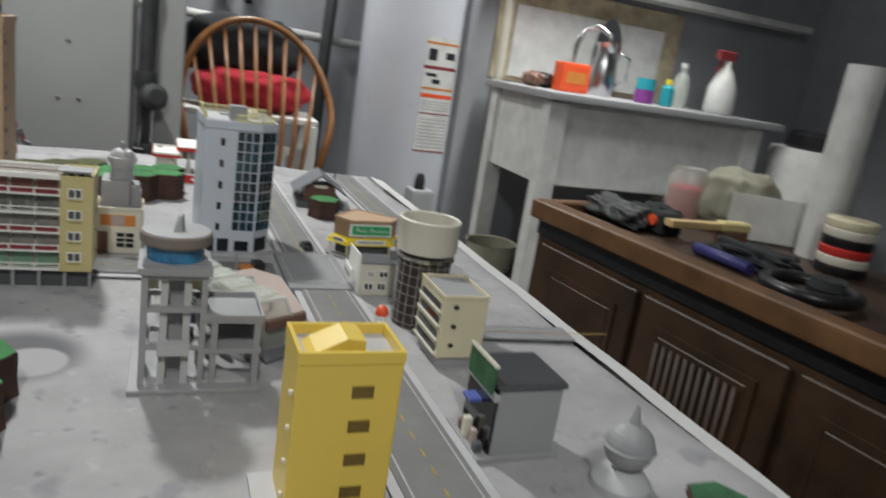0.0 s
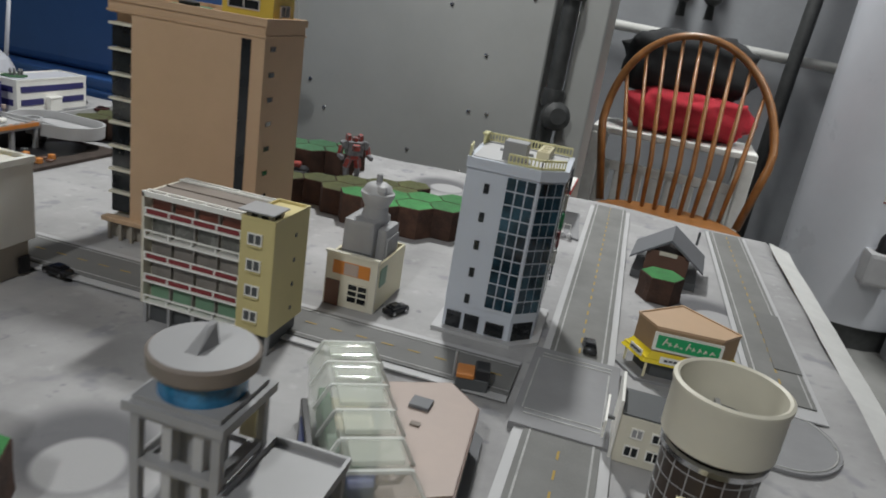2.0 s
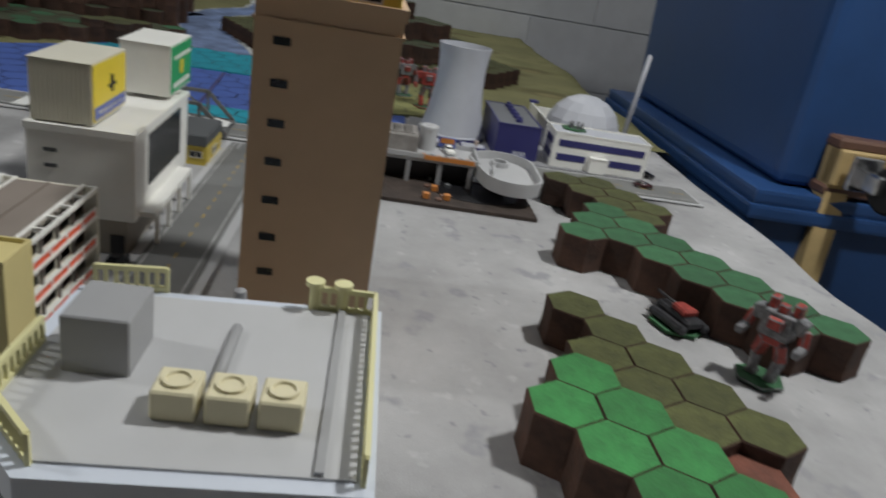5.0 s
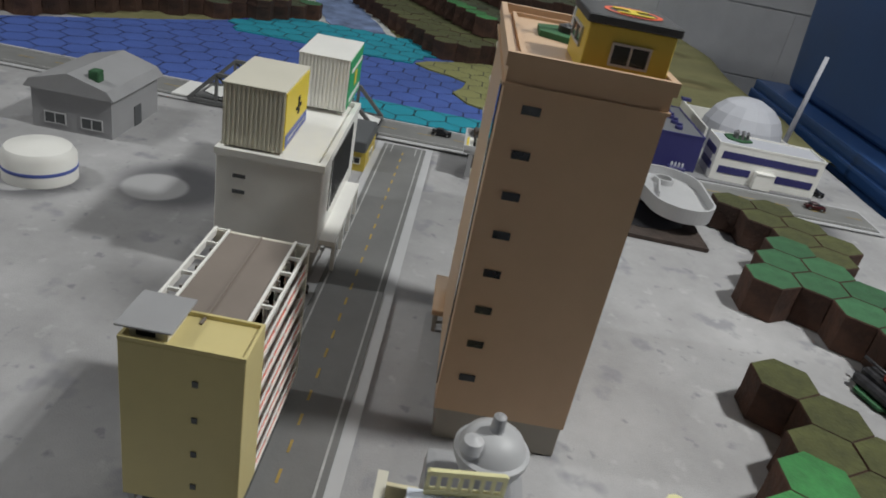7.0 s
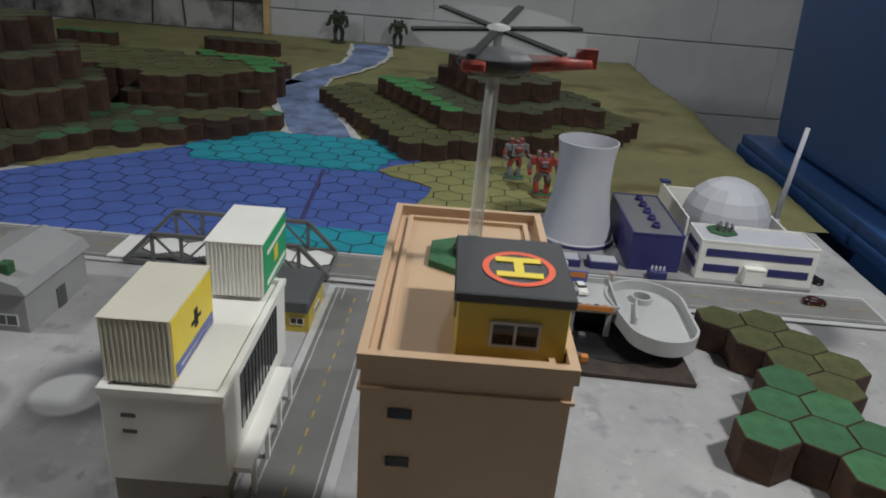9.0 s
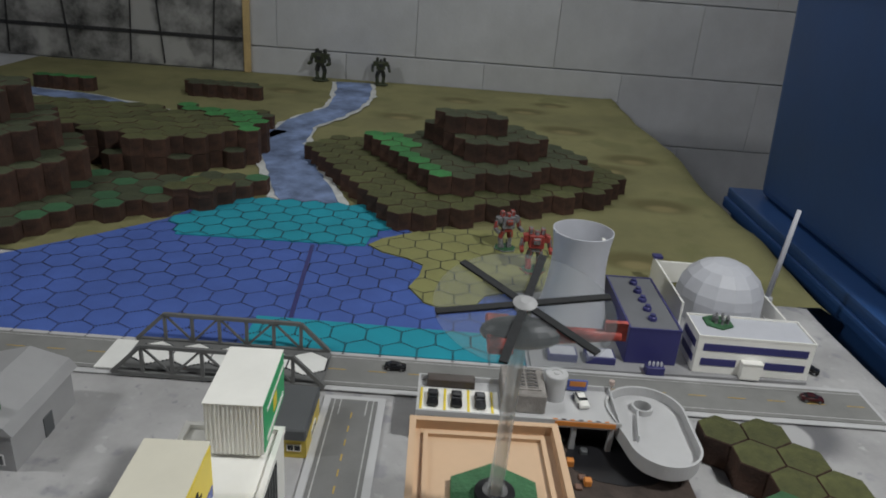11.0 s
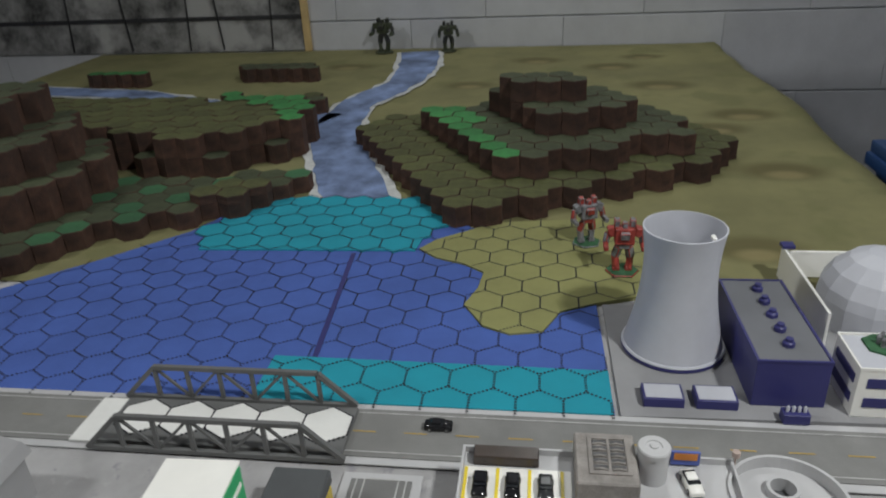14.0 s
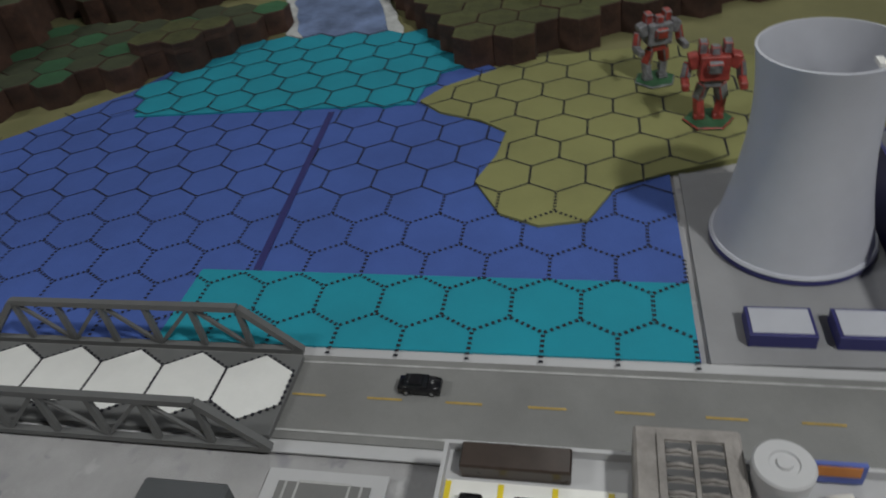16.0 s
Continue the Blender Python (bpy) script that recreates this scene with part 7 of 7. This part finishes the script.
def soft(name, c, r, m, label, cat, seed, parent=None, lump=0.18, flat=0.75):
    bm = bmesh.new()
    bmesh.ops.create_icosphere(bm, subdivisions=4, radius=1.0)
    for v in bm.verts:
        p = v.co.copy()
        k = 1 + lump * noise.noise(p * 2.3 + Vector((seed, 0, 0))) + lump * 0.5 * noise.noise(p * 6 + Vector((0, seed, 0)))
        q = Vector((math.copysign(abs(p.x) ** flat, p.x), math.copysign(abs(p.y) ** flat, p.y), math.copysign(abs(p.z) ** flat, p.z))) * k
        v.co = Vector((c[0] + q.x * r[0], c[1] + q.y * r[1], max(c[2] - r[2], c[2] + q.z * r[2])))
    for f in bm.faces:
        f.smooth = True
    if parent:
        return part(name, bm, m, parent, label)
    return whole(name, bm, m, label, cat)


soft("red_bag", (0.60, 2.99, -0.075 + 0.085), (0.225, 0.12, 0.085), M_RAG, "crumpled red cloth bag on the white bench", "bag", 1.0)
soft("black_bag", (0.56, 3.04, -0.075 + 0.25), (0.24, 0.12, 0.12), M_CLOTH, "black padded bag resting on the red bag", "bag", 4.0)
wp = thing("wall_pipes", "white and dark pipes along the grey wall", "pipe")
part("white_pipe", tube([(-0.2, 3.62, 0.30), (1.35, 3.62, 0.24)], 0.022, 12), M_PAINT, wp)
part("dark_pipe", tube([(0.98, 3.55, FLOOR), (1.0, 3.55, 0.2), (1.06, 3.55, 1.6)], 0.03, 12), M_PIPE, wp)
for x in (0.50, 0.62):
    part("valve_pipe", tube([(x, 3.60, 0.36), (x, 3.60, 0.62), (x + 0.02, 3.60, 1.6)], 0.020, 10), M_PIPE, wp)
    part("valve", lathe([(0.02, -0.05), (0.045, -0.03), (0.03, 0), (0.045, 0.03), (0.02, 0.05)], 14, at=(x, 3.58, 0.62)), M_PIPE, wp)
    part("valve", lathe([(0.02, -0.04), (0.04, -0.02), (0.04, 0.02), (0.02, 0.04)], 14, at=(x, 3.58, 0.46)), M_PIPE, wp)

# water heater
hw = thing("water_heater", "tall white enamelled water heater with safety labels", "water heater", (1.375, 3.22, 0))
part("jacket", lathe([(0.268, FLOOR + 0.09), (0.272, FLOOR + 0.10), (0.272, 1.45), (0.25, 1.48)], 64), M_ENAMEL, hw)
part("foot_ring", lathe([(0.255, FLOOR), (0.255, FLOOR + 0.09)], 48), M_PIPE, hw)


def on_heater(name, a0, a1, z0, z1, m, lift, label=""):
    bm = bmesh.new()
    n = 8
    R = 0.2725 + lift
    v = [[bm.verts.new((R * math.cos(math.radians(a0 + (a1 - a0) * k / n)), R * math.sin(math.radians(a0 + (a1 - a0) * k / n)), z)) for k in range(n + 1)] for z in (z0, z1)]
    for k in range(n):
        bm.faces.new((v[0][k], v[0][k + 1], v[1][k + 1], v[1][k]))
    return part(name, bm, m, hw, label)


A0, A1 = 259, 292
on_heater("label_sheet", A0, A1, -0.17, 0.335, M_PAINT, 0.0008, "white safety label")
for z0, z1, m in ((0.305, 0.315, M_OSIGN), (0.198, 0.212, M_MAROON), (0.108, 0.118, M_OSIGN), (0.073, 0.090, M_ORANGE), (0.000, 0.006, M_MAROON), (-0.17, -0.164, M_MAROON)):
    on_heater("label_band", A0, A1, z0, z1, m, 0.0016)
for z0, z1, a, b in ((0.235, 0.285, 262, 270), (0.245, 0.275, 279, 289), (0.165, 0.180, 262, 272), (0.135, 0.155, 268, 276)):
    on_heater("label_mark", a, b, z0, z1, M_INK, 0.0014)
for k in range(9):
    on_heater("label_bars", 261, 290, -0.150 + k * 0.0155, -0.146 + k * 0.0155, M_GREYP, 0.0013)
for k in range(4):
    on_heater("label_bars", 261, 290, 0.018 + k * 0.012, 0.022 + k * 0.012, M_GREYP, 0.0013)
on_heater("yellow_tag", 303, 318, 0.34, 0.56, M_YSIGN, 0.003, "yellow energy tag")
part("gas_valve", bev(bx(bmesh.new(), -0.06, -0.36, FLOOR + 0.28, 0.05, -0.26, FLOOR + 0.40), 0.015, 2), M_GREYP, hw, "grey control valve")
part("valve_knob", lathe([(0.025, FLOOR + 0.40), (0.022, FLOOR + 0.45), (0.012, FLOOR + 0.47)], 16, at=(-0.01, -0.31, 0)), M_BLACK, hw)
whole("copper_riser", tube([(1.66, 2.90, FLOOR), (1.66, 2.90, 1.6)], 0.02, 12), M_IVORY, "cream painted riser pipe", "pipe")
pa = thing("dust_pan_bucket", "old dented paint bucket on the floor", "bucket", (1.62, 2.60, FLOOR))
part("pail", lathe([(0.09, 0), (0.11, 0.25), (0.115, 0.255), (0.105, 0.25), (0.086, 0.02), (0.001, 0.02)], 28), M_KHAKI, pa)
part("handle", tube([(-0.11, 0, 0.23), (-0.06, -0.10, 0.16), (0.06, -0.10, 0.16), (0.11, 0, 0.23)], 0.003, 6), M_STEEL, pa)
lid = thing("pan_lid", "round steel pan lid on the floor", "lid", (1.18, 2.30, FLOOR))
part("dish", lathe([(0.10, 0), (0.12, 0.02), (0.09, 0.035), (0.02, 0.05), (0.015, 0.06)], 32), M_STEEL, lid)

# wash stand with its clutter
sk = thing("wash_stand", "white painted wash stand with a grey worktop", "sink cabinet", (0, 0, 0))
part("worktop", bev(bx(bmesh.new(), 1.58, 2.24, 0.165, 2.72, 2.86, 0.195), 0.008, 2), M_GREYP, sk, "scuffed grey worktop")
part("apron", box(1.62, 2.29, -0.16, 2.64, 2.31, 0.165, 0.004), M_PAINT, sk)
part("apron", box(1.62, 2.31, -0.16, 1.64, 2.80, 0.165, 0.004), M_PAINT, sk)
for x, y in ((1.64, 2.30), (2.60, 2.30), (1.64, 2.78), (2.60, 2.78)):
    part("leg", bar(bmesh.new(), (x, y, FLOOR), (x, y, 0.16), 0.075, 0.06), M_PAINT, sk)
part("shelf", box(1.66, 2.34, FLOOR + 0.12, 2.6, 2.78, FLOOR + 0.14), M_WALNUT, sk)
whole("partition_wall", box(1.50, 2.92, FLOOR, 3.5, 2.98, 1.7), M_WALLG, "grey partition wall behind the wash stand", "wall", "structure")
whole("splash_board", box(1.62, 2.905, 0.20, 2.60, 2.918, 0.62), M_TWINE, "faded patterned splash board", "splash board")
whole("tile_sheet", box(1.70, 2.897, 0.22, 2.50, 2.904, 0.53), M_PAINT, "white splash sheet behind the wash stand", "splash board")
whole("shelf_board", box(1.56, 2.78, 0.645, 3.3, 2.918, 0.675, 0.003), M_PAINT, "white painted wall shelf", "shelf")
mr = thing("oval_mirror", "small oval mirror standing on the wash stand", "mirror", (2.16, 2.84, 0.197))
part("glass", prism([(0.075 * math.cos(k * math.pi / 16), 0.17 * math.sin(k * math.pi / 16)) for k in range(32)], -0.004, 0.004), M_MIRROR, mr).matrix_local = pose(0, 0, 0.17, 90, 0, 0)
part("foot", box(-0.05, -0.03, 0, 0.05, 0.03, 0.01), M_STEEL, mr)


def bottle(x, y, prof, m, label, cap=None, name="bottle"):
    b = thing(name, label, "bottle", (x, y, 0.196), 0, "bottles on the wash stand")
    part("body", lathe(prof, 20), m, b)
    if cap:
        r, z, h, cm = cap
        part("cap", lathe([(r, z), (r, z + h)], 14), cm, b)
    return b


tb = thing("orange_tub", "orange plastic tub on the wash stand", "tub", (1.80, 2.50, 0.196))
part("body", bev(bx(bmesh.new(), -0.065, -0.04, 0, 0.065, 0.04, 0.115), 0.012, 2), M_ORANGE, tb)
part("label", box(-0.045, -0.0415, 0.035, 0.045, -0.0400, 0.08), M_OSIGN, tb)
fz = thing("kitchen_tap", "chrome swan neck kitchen tap", "tap", (1.90, 2.68, 0.196))
part("neck", tube([(0, 0, 0), (0, 0, 0.20), (0.02, -0.02, 0.26), (0.06, -0.06, 0.28), (0.10, -0.10, 0.25), (0.11, -0.11, 0.18)], 0.013, 12), M_STEEL, fz)
part("body", lathe([(0.03, 0), (0.03, 0.05), (0.018, 0.07)], 16), M_STEEL, fz)
part("lever", tube([(0, 0, 0.06), (-0.09, -0.02, 0.10)], 0.008, 8), M_STEEL, fz)
fz2 = thing("chrome_jug", "shiny chrome jug with a handle", "jug", (2.02, 2.62, 0.196))
part("body", lathe([(0.05, 0), (0.06, 0.06), (0.05, 0.14), (0.04, 0.19), (0.05, 0.22)], 24), M_STEEL, fz2)
part("handle", tube([(0.045, -0.02, 0.19), (0.10, -0.03, 0.17), (0.10, -0.03, 0.08), (0.055, -0.02, 0.05)], 0.006, 8), M_STEEL, fz2)
M_TEAL = mat("teal_label", (0.02, 0.30, 0.36), 0.4)
M_PURP = mat("purple_label", (0.22, 0.04, 0.25), 0.4)
bottle(2.13, 2.45, [(0.038, 0), (0.04, 0.01), (0.04, 0.055)], M_PURP, "purple and teal dishwashing tub", (0.041, 0.055, 0.045, M_TEAL), "detergent_tub")
bottle(2.26, 2.47, [(0.028, 0), (0.03, 0.02), (0.028, 0.075), (0.012, 0.09)], M_TEAL, "small teal bottle with a yellow cap", (0.014, 0.09, 0.022, M_YSIGN))
bottle(2.36, 2.52, [(0.035, 0), (0.037, 0.08), (0.03, 0.13), (0.014, 0.15), (0.014, 0.17)], M_CLEAR2, "clear empty plastic bottle", (0.015, 0.17, 0.02, M_PAINT))
spb = bottle(2.50, 2.42, [(0.055, 0), (0.065, 0.02), (0.06, 0.11), (0.035, 0.17), (0.016, 0.20), (0.016, 0.225)], M_PAINT, "white spray bottle with a dark red trigger head", None, "spray_bottle")
part("trigger_head", bev(bx(bmesh.new(), -0.065, -0.014, 0.222, 0.03, 0.014, 0.265), 0.006), M_MAROON, spb, "dark red spray head")
part("trigger", bar(bmesh.new(), (-0.03, 0, 0.225), (-0.05, 0, 0.175), 0.012, 0.008), M_MAROON, spb)
for k, (x, m) in enumerate(((1.68, M_BROWN), (1.73, M_BLACK), (1.77, M_OAK))):
    soft("sponge_scrap", (x, 2.60, 0.196 + 0.03), (0.04, 0.05, 0.03), m, "crumpled dark cleaning rag", "rag", k * 2.0)
drum = thing("white_drum", "white plastic drum with a black lid", "drum", (2.95, 2.25, FLOOR))
part("body", lathe([(0.19, 0), (0.20, 0.02), (0.20, 0.80), (0.19, 0.84)], 40), M_PAINT, drum)
part("lid", lathe([(0.13, 0.84), (0.14, 0.85), (0.14, 0.90), (0.12, 0.92)], 32), M_BLACK, drum, "black lid")

# sideboard
sb = thing("sideboard", "dark walnut sideboard with panelled doors", "sideboard", (1.235, 0.258, FLOOR), 7.0)
part("carcass", box(0, -0.70, 0.05, 0.56, 1.08, 0.66, 0.003), M_WALNUT, sb)
part("plinth", box(0.03, -0.68, 0, 0.54, 1.06, 0.05), M_WALNUT, sb)
# The overhanging rim's shadow, painted as a thin black strip.
part("rim_shade", box(-0.004, -0.70, 0.625, 0.0, 1.08, 0.66), M_BLACK, sb, "black strip for the shadow under the rim")
part("top_rim", bev(bx(bmesh.new(), -0.022, -0.72, 0.66, 0.03, 1.10, 0.705), 0.010, 3), M_WALTOP, sb, "rounded brown rim")
part("top_rim", bev(bx(bmesh.new(), 0.03, 1.06, 0.66, 0.58, 1.10, 0.705), 0.010, 3), M_WALTOP, sb)
part("top", box(0.03, -0.72, 0.66, 0.58, 1.06, 0.682), M_WALNUT, sb)
for k in range(5):
    y0 = 0.72 - k * 0.345
    d = part("door", box(-0.012, y0, 0.07, 0.0, y0 + 0.325, 0.61, 0.003), M_WALNUT, sb)
    part("door_panel", bev(bx(bmesh.new(), -0.018, y0 + 0.06, 0.13, -0.012, y0 + 0.265, 0.55), 0.005), M_WALNUT, d)
    bm = bmesh.new()
    for a in ((y0 + 0.045, 0.115, y0 + 0.06, 0.565), (y0 + 0.265, 0.115, y0 + 0.28, 0.565), (y0 + 0.06, 0.115, y0 + 0.265, 0.13), (y0 + 0.06, 0.55, y0 + 0.265, 0.565)):
        bx(bm, -0.0165, a[0], a[1], -0.0121, a[2], a[3])
    part("door_moulding", bm, M_WALNUT, d)
    if k in (1, 3):
        for q in range(11):
            part("spindle", tube([(-0.021, y0 + 0.075 + q * 0.018, 0.14), (-0.021, y0 + 0.075 + q * 0.018, 0.54)], 0.005, 6), M_WALNUT, d)
    else:
        part("handle", tube([(-0.014, y0 + 0.13, 0.36), (-0.030, y0 + 0.14, 0.35), (-0.030, y0 + 0.185, 0.35), (-0.014, y0 + 0.195, 0.36)], 0.005, 8), M_BROWN, d)
TOPZ = FLOOR + 0.683
jar = thing("glass_jar", "clear plastic jar full of red caps", "jar", (1.493, 1.315, TOPZ))
part("shell", lathe([(0.045, 0), (0.05, 0.01), (0.05, 0.11), (0.04, 0.125), (0.04, 0.135)], 28), M_CLEAR2, jar)
part("fill", lathe([(0.043, 0.004), (0.044, 0.085), (0.03, 0.09)], 24), M_RAG, jar, "red contents")
en = whole("white_envelope", bar(bmesh.new(), (1.498, 1.165, TOPZ + 0.056), (1.668, 1.085, TOPZ + 0.056), 0.004, 0.105), M_PAINT, "white paper envelope leaning on a khaki bag", "envelope")
soft("khaki_bag", (1.583, 1.235, TOPZ + 0.075), (0.08, 0.09, 0.075), M_KHAKI, "crumpled khaki plastic bag", "bag", 9.0)
soft("cable_heap", (1.263, 1.255, TOPZ + 0.025), (0.05, 0.09, 0.025), M_PIPE, "heap of dark tools and cables", "tool heap", 12.0, lump=0.5)
soft("tool_heap", (1.353, 1.235, TOPZ + 0.025), (0.05, 0.05, 0.025), M_CLOTH, "heap of black tools", "tool heap", 15.0, lump=0.5)
rc = thing("red_knob_tool", "black tool with a round red knob", "tool", (1.318, 1.160, TOPZ))
part("body", box(-0.03, -0.03, 0, 0.03, 0.03, 0.05, 0.006), M_CLOTH, rc)
part("knob", lathe([(0.013, -0.004), (0.013, 0.004)], 16), M_ORANGE, rc).matrix_local = pose(-0.033, 0, 0.03, 0, 90, 0)
br2 = thing("yellow_brush", "yellow handled wire brush", "brush", (1.373, 1.105, TOPZ + 0.03), 0)
part("handle", bev(bx(bmesh.new(), -0.09, -0.014, 0, 0.05, 0.014, 0.016), 0.005, 2), M_PINE, br2)
part("block", bev(bx(bmesh.new(), 0.05, -0.016, -0.002, 0.13, 0.016, 0.02), 0.004), M_STRAW, br2)
part("bristles", box(0.055, -0.014, -0.028, 0.125, 0.014, -0.002), M_BROWN, br2)
whole("blue_tube", tube([(1.283, 1.005, TOPZ + 0.013), (1.293, 0.865, TOPZ + 0.013)], 0.012, 12), M_NAVY, "shiny dark blue metal tube", "tube")
hr = thing("black_headset", "black headset with round ear pads", "headset", (1.313, 0.745, TOPZ))
ring = lambda r, n=20: [(r * math.cos(2 * math.pi * k / n), r * math.sin(2 * math.pi * k / n), 0.018) for k in range(n + 1)]  # noqa: E731
part("band", tube(ring(0.075), 0.012, 10), M_BLACK, hr)
part("ear_pad", lathe([(0.035, 0), (0.04, 0.015), (0.03, 0.03)], 20, at=(0.07, 0.02, 0)), M_CLOTH, hr)
st2 = thing("tape_stack", "stack of cream, black and red tape rolls", "tape stack", (1.585, 0.915, TOPZ))
for k, m in enumerate((M_BLACK, M_IVORY, M_RED, M_BLACK, M_IVORY, M_CREAM)):
    part("tape_roll", lathe([(0.048, k * 0.019), (0.05, k * 0.019 + 0.003), (0.05, k * 0.019 + 0.016), (0.048, k * 0.019 + 0.0185)], 28), m, st2)
pt = thing("cardboard_tube", "white cardboard tube standing on the sideboard", "tube", (1.635, 1.025, TOPZ))
part("tube_wall", lathe([(0.04, 0), (0.04, 0.42)], 28), M_PAINT, pt)
soft("heap_of_parts", (1.373, 0.935, TOPZ + 0.018), (0.05, 0.09, 0.018), M_CLOTH, "dark heap of plastic parts", "parts heap", 21.0, lump=0.5)

# poster on the west wall
ps = thing("forest_poster", "grey painted rocky winter backdrop with a pine edge strip", "backdrop painting", (-2.30, 0, 0))
M_PAINTING = mat("rocky_painting", (0.20, 0.20, 0.20), 0.8, var=0.9, scale=9)
speckle(M_PAINTING, position(M_PAINTING), 6, 0.55, (0.42, 0.42, 0.42), 0.9)
part("painting", box(0.004, -1.6, 0.004, 0.012, -0.018, 1.1), M_PAINTING, ps)
for k, y in enumerate((-0.13, -0.30, -0.42, -0.63, -0.85)):
    part("painted_trunk", bar(bmesh.new(), (0.0135, y, 0.01), (0.0135, y + 0.03 * (-1) ** k, 0.45), 0.012 + 0.004 * (k % 2), 0.002), M_GUN, ps)
part("edge_strip", box(0.0, -0.018, 0.0, 0.022, 0.004, 1.1, 0.002), M_PINE, ps, "pine edge strip")
part("lower_rail", box(0.0125, -1.6, 0.105, 0.016, -0.02, 0.118), M_GUN, ps)

# concrete blocks of the west wall
BLK = mesh_of("block", bev(bx(bmesh.new(), 0, 0, 0, 0.012, 0.487, 0.2425), 0.0015), M_WALL)
for r in range(10):
    z = -0.646 + r * 0.2465
    for k in range(12):
        y = -2.1 + k * 0.488 + (0.244 if r % 2 else 0)
        if y < 3.2:
            b = new("block", BLK)
            b.parent = wall_west
            b.location = (-2.308, y, z)
